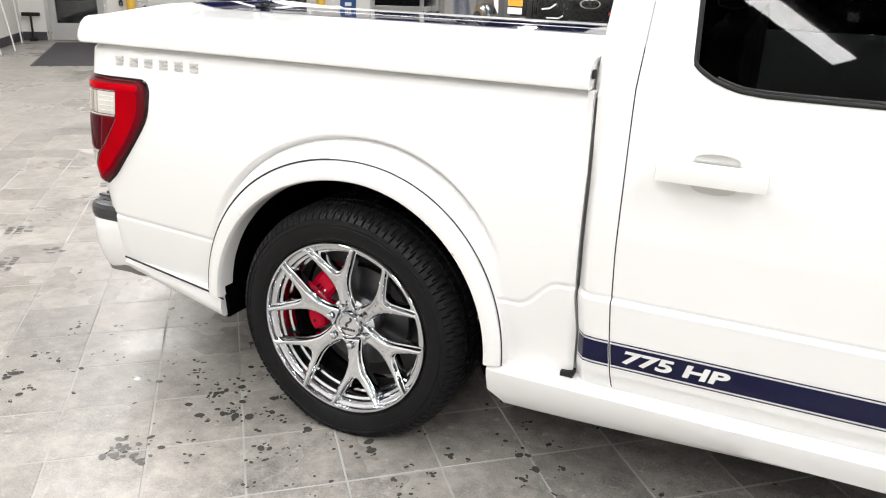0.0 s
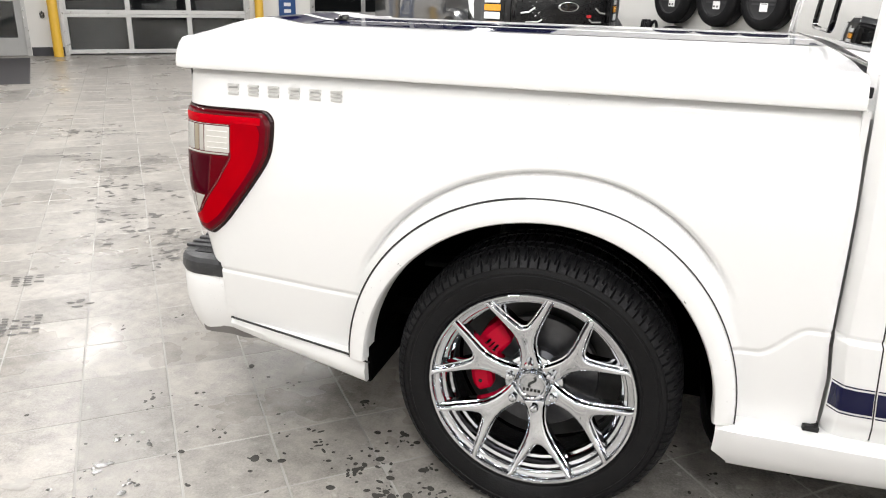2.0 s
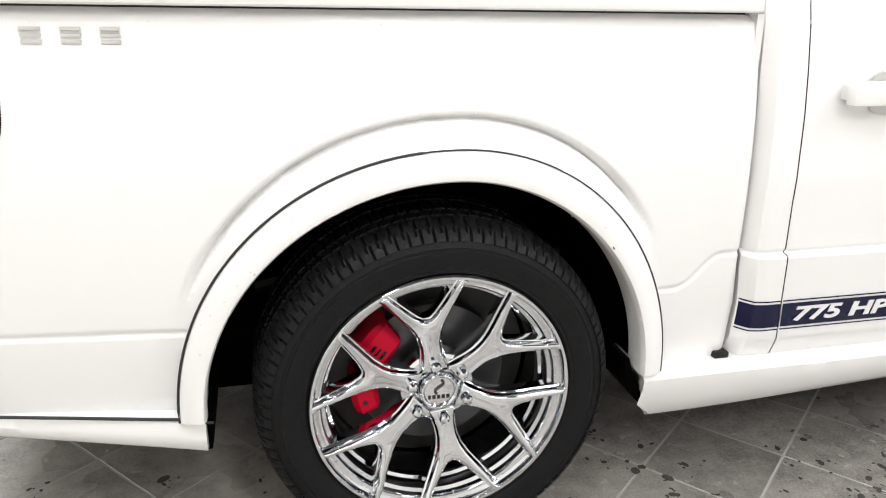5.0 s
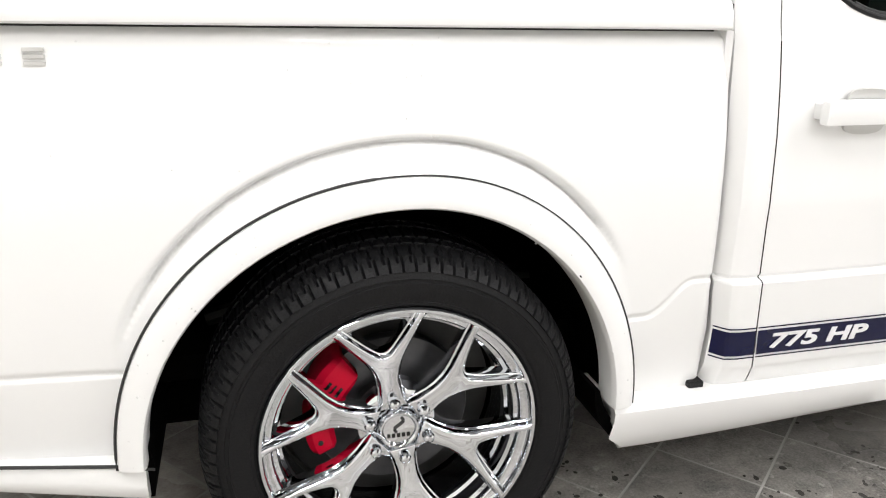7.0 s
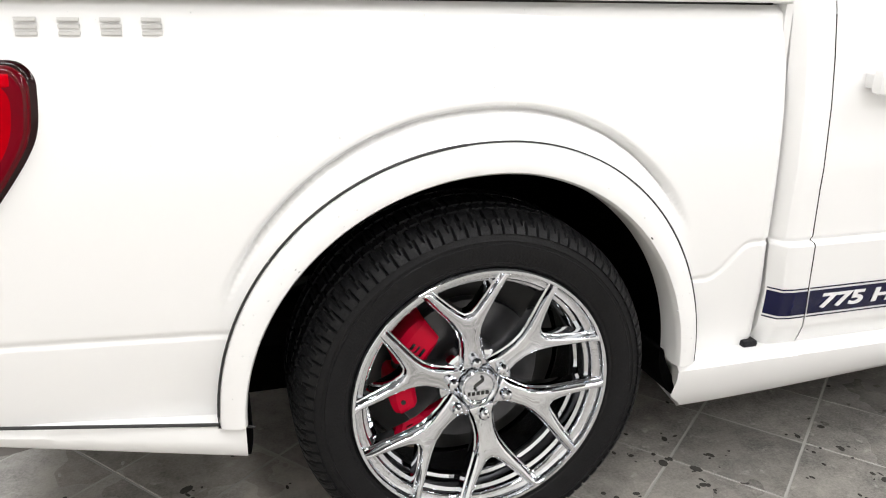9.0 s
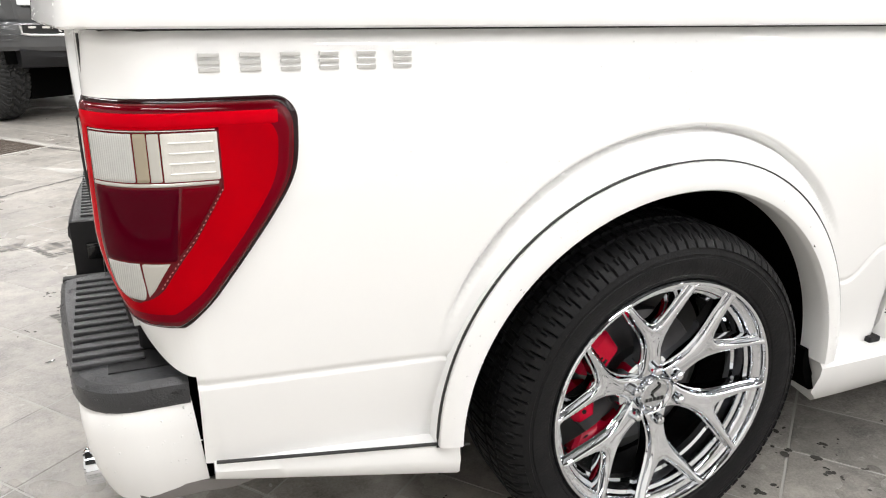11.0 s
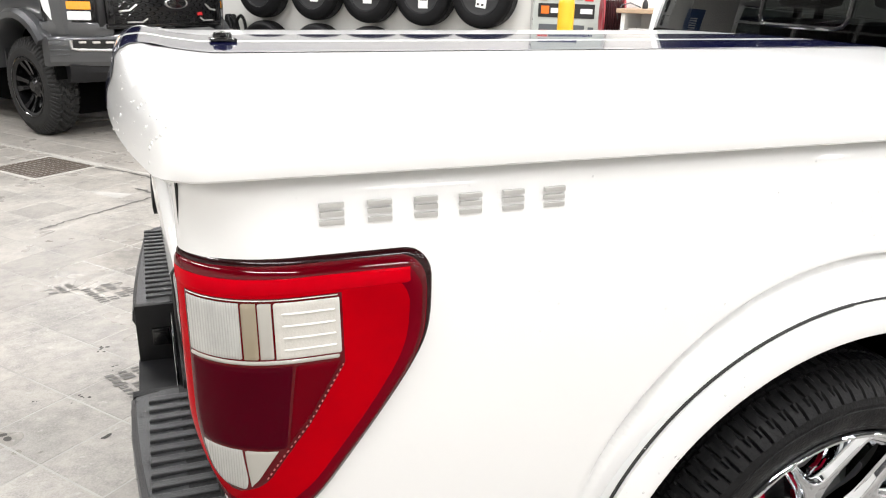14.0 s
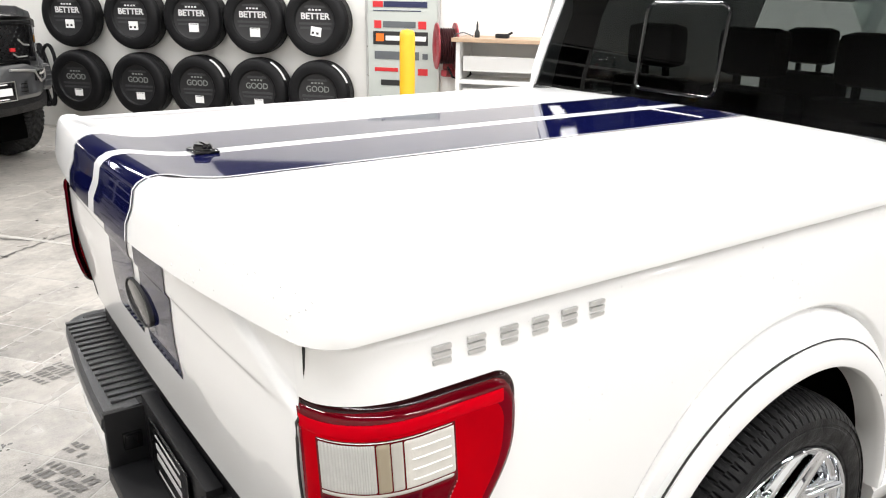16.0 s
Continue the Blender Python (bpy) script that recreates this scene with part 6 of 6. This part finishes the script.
# headlamps
for s in (-1, 1):
    bm = bmesh.new()
    sweep(bm, [[(-0.05 - 0.32 * smooth_step(0.72, 1.15, y) ** 1.2 + o, s * y, z) for o, z in ((-0.06, 1.006), (0.030, 1.000), (0.040, 0.975), (0.036, 0.90), (0.020, 0.875), (-0.06, 0.875))] for y in np.linspace(0.60, 1.06, 12)])
    on_grey("headlamp_sill", bm, GREY_CAR, label="grey panel under the headlamp")
    bm = bmesh.new()
    secs = []
    for k in range(10):
        y = 0.69 + 0.34 * k / 9
        x = -0.05 - 0.32 * smooth_step(0.72, 1.15, y) ** 1.2
        secs.append([(x - 0.06, s * y, 1.33), (x, s * y, 1.32), (x + 0.012, s * y, 1.17), (x, s * y, 1.005), (x - 0.06, s * y, 1.0)])
    sweep(bm, secs)
    hl = on_grey("headlamp", bm, GLOSS_BLACK, label="headlamp with bright C-shaped strip and amber lens")

    def lampx(y):
        return -0.034 - 0.32 * smooth_step(0.72, 1.15, y) ** 1.2
    for nm, y0, y1, z0, z1, mt in (("amber_lens", 0.76, 0.95, 1.11, 1.185, AMBER), ("low_beam", 0.765, 0.95, 1.02, 1.10, LED), ("high_beam", 0.765, 0.95, 1.195, 1.29, LED)):
        bm = bmesh.new()
        sweep(bm, [[(lampx(y) - 0.01, s * y, z1), (lampx(y) + 0.014, s * y, z1 - 0.006), (lampx(y) + 0.014, s * y, z0 + 0.006), (lampx(y) - 0.01, s * y, z0)] for y in np.linspace(y0, y1, 6)])
        on_grey(nm, bm, mt, hl)
    bm = bmesh.new()
    sweep(bm, [[(lampx(y), s * y, z1), (lampx(y) + 0.016, s * y, z1), (lampx(y2) + 0.016, s * y2, z1), (lampx(y2), s * y2, z1)] for y, y2, z1 in ((0.985, 1.035, 1.31), (0.985, 1.045, 1.2), (0.98, 1.03, 1.10), (0.95, 0.99, 1.02))])
    on_grey("light_strip", bm, LED, hl, "bright white light strip")
# fenders, flares
for s in (-1, 1):
    def fender_ring(x):
        f = smooth_step(0.0, 0.35, -x)
        wo = 0.90 + 0.12 * f
        zl = 1.02 if x < -0.40 else 0.90
        dx = (x + 0.95) / 0.54
        if abs(dx) < 1:
            zl = max(zl, 0.47 + 0.54 * math.sqrt(1 - dx * dx) + 0.06)
        elif x < -1.45:
            zl = 0.50
        return [(x, s * (wo - 0.16), 1.40 + 0.04 * f), (x, s * (wo - 0.05), 1.38 + 0.04 * f), (x, s * wo, 1.30), (x, s * (wo + 0.01), 1.18), (x, s * wo, zl), (x, s * (wo - 0.16), zl)]
    on_grey("fender", loft(fender_ring, np.linspace(-0.12, -1.6, 44)), GREY_CAR, label="grey front fender")
    bm = bmesh.new()
    secs = []
    for k in range(31):
        an = math.pi * (0.20 + 0.78 * k / 30)
        ca, sa = math.cos(an), math.sin(an)
        secs.append([(-0.95 + r * ca, s * y, 0.50 + r * sa * 1.02) for r, y in ((0.50, 0.80), (0.50, 1.06), (0.515, 1.085), (0.57, 1.085), (0.60, 1.05), (0.60, 0.98))])
    sweep(bm, secs)
    on_grey("wheel_arch_flare", bm, GREY_CAR, label="grey wide wheel arch flare")
    bm = bmesh.new()
    sweep(bm, [[(-0.95 + 0.51 * math.cos(math.pi * k / 20), s * y, 0.50 + 0.52 * math.sin(math.pi * k / 20)) for y in (0.45, 1.0)] + [(-0.95 + 0.53 * math.cos(math.pi * k / 20), s * y, 0.50 + 0.54 * math.sin(math.pi * k / 20)) for y in (1.0, 0.45)] for k in range(21)])
    on_grey("wheel_well", bm, WELL)
# cab and bed
def cab_ring(x):
    f = min(1.0, max(0.0, (-1.35 - x) / 0.8))
    top = 1.42 + 0.62 * f if x > -3.6 else 2.04 - 0.55 * min(1, (-3.6 - x) / 0.25)
    wt = 0.98 - 0.22 * (top - 1.4) / 0.62
    return [(x, -1.0, 0.55), (x, -1.02, 0.95), (x, -1.0, 1.38), (x, -wt, top - 0.04), (x, -wt + 0.12, top), (x, wt - 0.12, top), (x, wt, top - 0.04), (x, 1.0, 1.38), (x, 1.02, 0.95), (x, 1.0, 0.55)]


on_grey("cab_body", loft(cab_ring, [-1.40, -1.6, -1.8, -2.0, -2.16, -2.6, -3.2, -3.6, -3.72, -3.85]), GREY_CAR, label="grey cab body")
bm = bmesh.new()
sweep(bm, [[(-1.44, y, 1.45), (-2.08, y, 1.96), (-2.10, y, 1.965), (-1.46, y, 1.44)] for y in (-0.80, 0, 0.80)])
on_grey("windscreen", bm, GLOSS_BLACK, label="dark windscreen", m=Matrix.Translation((0.03, 0, 0.03 + LIFT)))
for s in (-1, 1):
    for x0, x1 in ((-1.95, -2.72), (-2.80, -3.55)):
        bm = bmesh.new()
        sweep(bm, [[(x, s * 1.006, 1.42), (x - (0.1 if x == x0 else 0), s * 0.815, 1.96), (x - (0.1 if x == x0 else 0), s * 0.80, 1.96), (x, s * 0.98, 1.42)] for x in (x0, x1)])
        on_grey("side_window", bm, GLOSS_BLACK)
bm = bmesh.new()
box(bm, -5.75, -3.88, -1.0, 1.0, 0.62, 1.42, 0.04)
on_grey("bed_body", bm, GREY_CAR, label="grey pickup bed")
bm = bmesh.new()
box(bm, -5.6, -0.2, -0.5, 0.5, 0.50, 0.66, 0.02)
on_grey("chassis", bm, DARK_STEEL)
# unseen box, added so the floor below the truck stays dark
on_grey("underbody", boxed(-5.6, -0.42, -0.80, 0.80, 0.15, 0.60), WELL, label="dark underbody")


# off-road wheels
def mud_tyre():
    """slanted shoulder lugs, long and short by turns, and offset centre blocks"""
    prof = [(0.235, 0.02), (0.26, 0.004), (0.30, 0.0), (0.335, 0.002), (0.352, 0.006), (0.372, 0.012), (0.395, 0.020), (0.418, 0.032), (0.434, 0.048), (0.440, 0.062), (0.441, 0.082), (0.442, 0.086), (0.443, 0.108), (0.443, 0.112), (0.444, 0.132), (0.444, 0.15)]
    prof = prof + [(r, 0.30 - y) for r, y in prof[::-1][1:]]
    n, ln = 32 * 12, len(prof)
    verts, faces = [], []
    for k in range(n):
        t = 2 * math.pi * k / n
        for i, (r, y) in enumerate(prof):
            j = min(i, ln - 1 - i)
            base = k + (0 if i < ln / 2 else 6)
            cut = 0.0
            if 5 <= j <= 9:
                p = (base + j // 2) % 12
                if p < 3 or (p in (7, 8) and j < 9):
                    cut = 0.018
                if j == 5 and (base // 12) % 2:
                    cut = 0.010
            elif j in (10, 11):
                cut = 0.018 if (base + 3) % 12 < 9 else 0.004
            elif j in (12, 13):
                cut = 0.018 if (base + 5 + 2 * (j - 12)) % 12 < 4 else 0.0
            elif j >= 14:
                cut = 0.018 if (base + 9 + 2 * (j - 14)) % 12 < 4 else 0.0
            r -= cut
            verts.append((r * math.cos(t), y, r * math.sin(t)))
    for k in range(n):
        for i in range(ln - 1):
            p, q = k * ln, ((k + 1) % n) * ln
            faces.append((p + i, p + i + 1, q + i + 1, q + i))
    return mesh_of("tyre", verts, faces)


MUD = material("mud_tyre_rubber", (0.007, 0.007, 0.007), 0.7, vary=0.3, scale=20, bump=0.2, bump_scale=120)
mud_me = mud_tyre()
mud_me.materials.append(MUD)
bm = bmesh.new()
lathe(bm, [(0.252, 0.01), (0.255, -0.002), (0.245, -0.004), (0.235, 0.01), (0.228, 0.05), (0.22, 0.22)], 48)
rim_me = bpy.data.meshes.new("rim")
bmesh.ops.recalc_face_normals(bm, faces=bm.faces)
bm.to_mesh(rim_me)
bm.free()
rim_me.materials.append(GLOSS_BLACK)
bm = bmesh.new()
sweep(bm, [[(-w, y, r), (w, y, r), (w * 0.8, y + 0.035, r), (-w * 0.8, y + 0.035, r)] for r, w, y in ((0.04, 0.018, 0.07), (0.10, 0.016, 0.075), (0.17, 0.020, 0.05), (0.238, 0.028, 0.012))])
sp_me = bpy.data.meshes.new("spoke")
bmesh.ops.recalc_face_normals(bm, faces=bm.faces)
bm.to_mesh(sp_me)
bm.free()
sp_me.materials.append(GLOSS_BLACK)
bm = bmesh.new()
lathe(bm, [(0.0005, 0.045), (0.04, 0.045), (0.045, 0.05), (0.07, 0.07), (0.085, 0.075), (0.085, 0.12), (0.24, 0.14), (0.24, 0.15), (0.0005, 0.15)], 40)
hub_me = bpy.data.meshes.new("hub")
bmesh.ops.recalc_face_normals(bm, faces=bm.faces)
bm.to_mesh(hub_me)
bm.free()
hub_me.materials.append(GLOSS_BLACK)
for x, s in ((-0.95, -1), (-0.95, 1), (-4.5, -1), (-4.5, 1)):
    wh = new("wheel")
    wh.parent = grey
    wh.matrix_basis = pose(x, s * 1.02, 0.464, 0, 0, 0 if s < 0 else 180)
    tagged(wh, "black off-road wheel with a chunky mud tyre")
    for nm, me in (("tyre", mud_me), ("rim", rim_me), ("hub", hub_me)):
        o = new(nm, me)
        o.parent = wh
        o.matrix_basis = Matrix.Diagonal((1.045, 1, 1.045, 1)) if nm == "tyre" else Matrix.Diagonal((1.13, 1, 1.13, 1))
    for k in range(10):
        o = new("spoke", sp_me)
        o.parent = wh
        o.matrix_basis = pose(0, 0, 0, 0, 36 * k + (9 if k % 2 else -2), 0) @ Matrix.Diagonal((1, 1, 1.13, 1))

# the nose is bowed in plan
bent = set()
for ob in grey.children_recursive:
    if ob.type == "MESH" and ob.data.name not in bent and "wheel" not in (ob.parent.name + ob.name):
        bent.add(ob.data.name)
        dx = ob.matrix_basis.translation.x
        for v in ob.data.vertices:
            v.co.y *= 0.95
            v.co.x -= 0.33 * min(abs(v.co.y), 0.95) ** 2 * smooth_step(-0.8, -0.1, v.co.x + dx)

# ---- emblem on the white truck's bed side ----
emblem = new("side_emblem")
emblem.parent = truck
tagged(emblem, "six raised satin silver emblem marks on the bed side")
BADGE = material("badge_silver", (0.66, 0.66, 0.65), 0.32, metal=0.8, vary=0.08, scale=40)
for k in range(6):
    x0 = -0.968 + 0.0665 * k
    w = 0.034
    bm = bmesh.new()
    yb = float(np.polyval(SEC, 1.168))
    for z0, z1, l, r in ((1.1535, 1.1605, 0, 1), (1.1652, 1.1722, 0, 1), (1.1768, 1.1838, 0, 1)):
        box(bm, x0 + w * l, x0 + w * r, yb - 0.006, yb + 0.001, z0, z1, 0.001)
    part("emblem_block", bm, BADGE, None, "").parent = emblem
emblem.matrix_parent_inverse = truck.matrix_basis.inverted()

# ---- water drops on the bodywork ----
def drops(name, label, sources, keep, count, r0, r1, seed, mat=BEAD):
    """small domes of water scattered over faces"""
    pick = random.Random(seed)
    faces_ = []
    for ob in sources:
        for p in ob.data.polygons:
            if keep(p.center, p.normal):
                faces_.append((p.center.copy(), p.normal.copy()))
    verts, faces = [], []
    for _ in range(count):
        c, n = pick.choice(faces_)
        if n.dot(Vector((-1, -1, 0.6))) < 0:
            n = -n
        u = n.orthogonal().normalized()
        w = n.cross(u)
        c = c + u * pick.gauss(0, 0.006) + w * pick.gauss(0, 0.006)
        r = r0 + (r1 - r0) * pick.random() ** 2.5
        base = len(verts)
        for rr, h in ((1.0, -0.15), (0.85, 0.28), (0.45, 0.5)):
            for k in range(8):
                t = math.pi * k / 4
                verts.append(c + (u * math.cos(t) + w * math.sin(t)) * r * rr + n * r * h)
        verts.append(c + n * r * 0.56)
        for i in range(2):
            for k in range(8):
                faces.append((base + i * 8 + k, base + i * 8 + (k + 1) % 8, base + i * 8 + 8 + (k + 1) % 8, base + i * 8 + 8 + k))
        for k in range(8):
            faces.append((base + 16 + k, base + 16 + (k + 1) % 8, base + 24))
    ob = link(name, mesh_of(name, verts, faces, True), mat)
    tagged(ob, label, "water drops", kind="stuff")


skins = [o for o in scene.objects if o.name.startswith("lid_panel")]
drops("water_drops", "beads of water on the lid's rear corner", skins, lambda c, n: c.x < -1.13 and 0.05 < c.y < 0.45 and 1.218 < c.z < 1.33, 150, 0.0010, 0.0032, 1)
corners = [o for o in scene.objects if o.name.startswith("bumper_corner")]
drops("water_drops", "beads of water on the white bumper corner", corners, lambda c, n: c.y < 0.4 and c.z > 0.40, 90, 0.0010, 0.0028, 6)
pads = [o for o in scene.objects if o.name.startswith("step_pad")]
drops("water_drops", "beads of water on the black step pad", pads, lambda c, n: c.y < 0.65 and c.z > 0.40, 620, 0.0012, 0.0042, 2, DROP)
sides = [o for o in scene.objects if o.name == "bed_side"]
drops("water_drops", "a few beads of water on the bed side", sides, lambda c, n: c.x < 0.1 and c.z > 0.95, 60, 0.0008, 0.0022, 3)
lamps_ = [o for o in scene.objects if o.name in ("red_lens", "dark_red_lens", "tail_light")]
drops("water_drops", "beads of water on the tail light", lamps_, lambda c, n: c.z > 0.8, 70, 0.0008, 0.0022, 4, DROP)
arches = [o for o in scene.objects if o.name == "wheel_arch_flare"]
drops("water_drops", "beads of water on the wheel arch flare", arches, lambda c, n: c.y < -0.05 and abs(c.x) > 0.25, 70, 0.0008, 0.0024, 5)

# ---- wet marks, prints and drops on the floor ----
WETSPOT = material("wet_spot", (0.070, 0.067, 0.062), 0.2, vary=0.3, scale=30)
DIRT = material("tyre_print_dirt", (0.095, 0.090, 0.083), 0.45, vary=0.4, scale=60)
CHALK = material("pale_residue", (0.36, 0.345, 0.32), 0.7, vary=0.2, scale=30)
rng = random.Random(7)


def blob(verts, faces, x, y, r, z=0.0012, squash=1.0, turn=0.0):
    n = 10
    base = len(verts)
    verts.append((x, y, z + 0.0006))
    ph = rng.random() * 6
    for k in range(n):
        t = 2 * math.pi * k / n
        rr = r * (0.85 + 0.14 * math.sin(2 * t + ph) + 0.10 * rng.random())
        dx, dy = rr * math.cos(t), rr * math.sin(t) * squash
        verts.append((x + dx * math.cos(turn) - dy * math.sin(turn), y + dx * math.sin(turn) + dy * math.cos(turn), z))
    for k in range(n):
        faces.append((base, base + 1 + k, base + 1 + (k + 1) % n))


verts, faces = [], []
for k in range(300):
    if k < 240:
        x, y = rng.uniform(-0.6, 2.1), rng.gauss(-0.12, 0.22)
        if rng.random() < 0.2:
            x = rng.uniform(-1.5, -0.3)
    elif k < 270:
        x, y = rng.uniform(-2.6, -0.5), rng.uniform(-0.9, 2.2)
    else:
        x, y = rng.uniform(-2.4, -0.9), rng.uniform(1.0, 6.5)
    for j in range(rng.choice((1, 2, 3, 5))):
        blob(verts, faces, x + rng.gauss(0, 0.02), y + rng.gauss(0, 0.02), rng.uniform(0.003, 0.010) * rng.choice((1, 1, 1, 2)), squash=rng.uniform(0.4, 1), turn=rng.random() * 3)
ob = link("wet_spots", mesh_of("wet_spots", verts, faces, True), WETSPOT)
tagged(ob, "scattered dark wet drops on the floor tiles", "wet spots", kind="stuff")
verts, faces = [], []
def print_blocks(cx, cy, length, width, angle, rows):
    """a stamped patch of tread blocks"""
    t = radians(angle)
    for i in range(int(length / 0.03)):
        for j in range(rows):
            if rng.random() < 0.22:
                continue
            u, v = (i + 0.5) * 0.03 - length / 2 + rng.gauss(0, 0.001), (j + 0.5) * width / rows - width / 2
            hu, hv = 0.0115 * rng.uniform(0.5, 1.1), width / rows * 0.42 * rng.uniform(0.6, 1.1)
            base = len(verts)
            for du, dv in ((-hu, -hv), (hu, -hv), (hu, hv), (-hu, hv)):
                uu, vv = u + du + dv * 0.25, v + dv
                verts.append((cx + uu * math.cos(t) - vv * math.sin(t), cy + uu * math.sin(t) + vv * math.cos(t), 0.0014))
            faces.append((base, base + 1, base + 2, base + 3))


for spec in ((-1.37, 1.83, 0.27, 0.15, -62, 3), (-1.28, 2.0, 0.12, 0.08, -62, 2), (-1.52, 2.82, 0.24, 0.20, -62, 4), (-1.27, 2.72, 0.16, 0.20, -62, 4), (-1.74, 2.90, 0.14, 0.14, -62, 3),
             (-2.36, 0.38, 0.22, 0.18, -50, 4), (-2.74, 0.80, 0.16, 0.16, -50, 3), (-2.05, 2.0, 0.25, 0.16, -55, 4), (-2.3, 3.1, 0.3, 0.16, -55, 4)):
    print_blocks(*spec)
for k in range(26):
    blob(verts, faces, -0.56 + rng.gauss(0, 0.05), -0.49 + rng.gauss(0, 0.035), rng.uniform(0.006, 0.02), squash=rng.uniform(0.4, 0.9), turn=rng.random() * 3, z=0.0014)
for k in range(90):
    x = rng.uniform(-5.5, -2.2)
    y = -0.95 * x - 0.9 + rng.gauss(0, 0.30)
    for j in range(rng.choice((2, 4, 6))):
        blob(verts, faces, x + rng.gauss(0, 0.05), y + rng.gauss(0, 0.05), rng.uniform(0.008, 0.035), squash=rng.uniform(0.25, 0.8), turn=radians(40) + rng.gauss(0, 0.5), z=0.0014)
ob = link("tyre_prints", mesh_of("tyre_prints", verts, faces, True), DIRT)
tagged(ob, "dark tyre prints and streaks on the floor", "tyre prints", kind="stuff")
verts, faces = [], []
for k in range(40):
    blob(verts, faces, rng.uniform(-2.6, -0.6), rng.uniform(-0.9, 1.2), rng.uniform(0.004, 0.014), squash=rng.uniform(0.3, 0.9), turn=rng.random() * 3, z=0.0013)
for x, y, r in ((-1.48, -0.48, 0.035), (-3.98, 2.42, 0.09)):
    for k in range(4):
        blob(verts, faces, x + rng.gauss(0, r * 0.5), y + rng.gauss(0, r * 0.3), r, squash=0.5, turn=radians(20), z=0.0013)
ob = link("pale_residue", mesh_of("pale_residue", verts, faces, True), CHALK)
tagged(ob, "pale dried residue spots on the tiles", "residue", kind="stuff")
# cracks in the tiles by the drain
verts, faces = [], []
for line in (((-1.98, 3.98), (-1.815, 4.141), (-1.58, 4.347), (-1.262, 4.653), (-0.998, 4.862), (-0.7, 5.0)), ((-1.865, 5.713), (-1.517, 5.367), (-1.238, 5.03), (-0.998, 4.862)), ((-1.464, 4.848), (-1.265, 4.605))):
    for (x0, y0), (x1, y1) in zip(line, line[1:]):
        d = Vector((x1 - x0, y1 - y0))
        n = Vector((-d.y, d.x)).normalized()
        steps = 9
        base = len(verts)
        for k in range(steps + 1):
            w, o = rng.uniform(0.005, 0.017), rng.gauss(0, 0.006) if 0 < k < steps else 0.0
            p = Vector((x0, y0)) + d * (k / steps) + n * o
            verts += [(p.x + n.x * w, p.y + n.y * w, 0.0016), (p.x - n.x * w, p.y - n.y * w, 0.0016)]
        faces += [(base + 2 * k, base + 2 * k + 1, base + 2 * k + 3, base + 2 * k + 2) for k in range(steps)]
ob = link("floor_cracks", mesh_of("floor_cracks", verts, faces), DIRT)
tagged(ob, "dark wet cracks running across the floor tiles", "cracks", kind="stuff")
# drain
RUST = material("rusty_grate", (0.085, 0.066, 0.052), 0.7, metal=0.2, vary=0.4, scale=25)
drain = thing("floor_drain", "rusty floor grate in a pale concrete frame", "drain", TURN @ pose(2.02, 5.8, 0))
bm = bmesh.new()
for a0, a1, b0, b1 in ((1.72, 2.32, 5.46, 5.50), (1.72, 2.32, 6.10, 6.14), (1.72, 1.76, 5.50, 6.10), (2.28, 2.32, 5.50, 6.10)):
    box(bm, a0, a1, b0, b1, -0.004, 0.0035)
in_room("drain_frame", bm, CHALK, drain, "pale worn frame")
for k in range(12):
    in_room("grate_bar", boxed(1.76 + 0.0435 * k, 1.788 + 0.0435 * k, 5.50, 6.10, -0.004, 0.003), RUST, drain)
in_room("joint_strip", boxed(2.32, 2.36, 3.2, 9.5, -0.004, 0.003), CHALK, drain, "pale joint strip running from the drain")

# ---- floor tiles ----
PITCH = 0.3045
bm = boxed(-PITCH / 2 + 0.0022, PITCH / 2 - 0.0022, -PITCH / 2 + 0.0022, PITCH / 2 - 0.0022, -0.012, 0.0)
top = [f for f in bm.faces if f.normal.z > 0.9]
bmesh.ops.bevel(bm, geom=list(top[0].edges), offset=0.0022, segments=1, affect="EDGES")
tile_me = bpy.data.meshes.new("tile")
bm.to_mesh(tile_me)
bm.free()
tile_me.materials.append(TILE)
far_v, far_f = [], []
tv = [tuple(v.co) for v in tile_me.vertices]
tf = [tuple(p.vertices) for p in tile_me.polygons if p.normal.z > -0.5]
count = 0
i0, i1 = int((A0 + 0.68) / PITCH) - 1, int((A1 + 0.68) / PITCH) + 1
j0, j1 = int((B0 - 0.281) / PITCH) - 1, int((B1 - 0.281) / PITCH) + 1
for i in range(i0, i1 + 1):
    for j in range(j0, j1 + 1):
        a, b = -0.68 + (i + 0.5) * PITCH, 0.281 + (j + 0.5) * PITCH
        if not (A0 - 0.1 < a < A1 + 0.1 and B0 - 0.1 < b < B1 + 0.1):
            continue
        if 1.72 < a < 2.34 and 5.46 < b < 6.14:
            continue
        dz, tx, ty = rng.gauss(0, 0.0003), rng.gauss(0, 0.0012), rng.gauss(0, 0.0012)
        if -2.3 < a < 1.6 and -1.1 < b < 5.9 and count < 300:
            o = new("tile", tile_me)
            o.matrix_basis = TURN @ pose(a, b, dz - 0.0006, math.degrees(tx), math.degrees(ty), 0)
            o.parent = floor
            o.matrix_parent_inverse = floor.matrix_basis.inverted()
            count += 1
        else:
            base = len(far_v)
            far_v += [(x + a, y + b, z + dz - 0.0006 + tx * y - ty * x) for x, y, z in tv]
            far_f += [tuple(base + q for q in f) for f in tf]
me = mesh_of("far_tiles", far_v, far_f)
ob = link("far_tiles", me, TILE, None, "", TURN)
tagged(ob, kind="stuff")
ob.parent = floor
ob.matrix_parent_inverse = floor.matrix_basis.inverted()
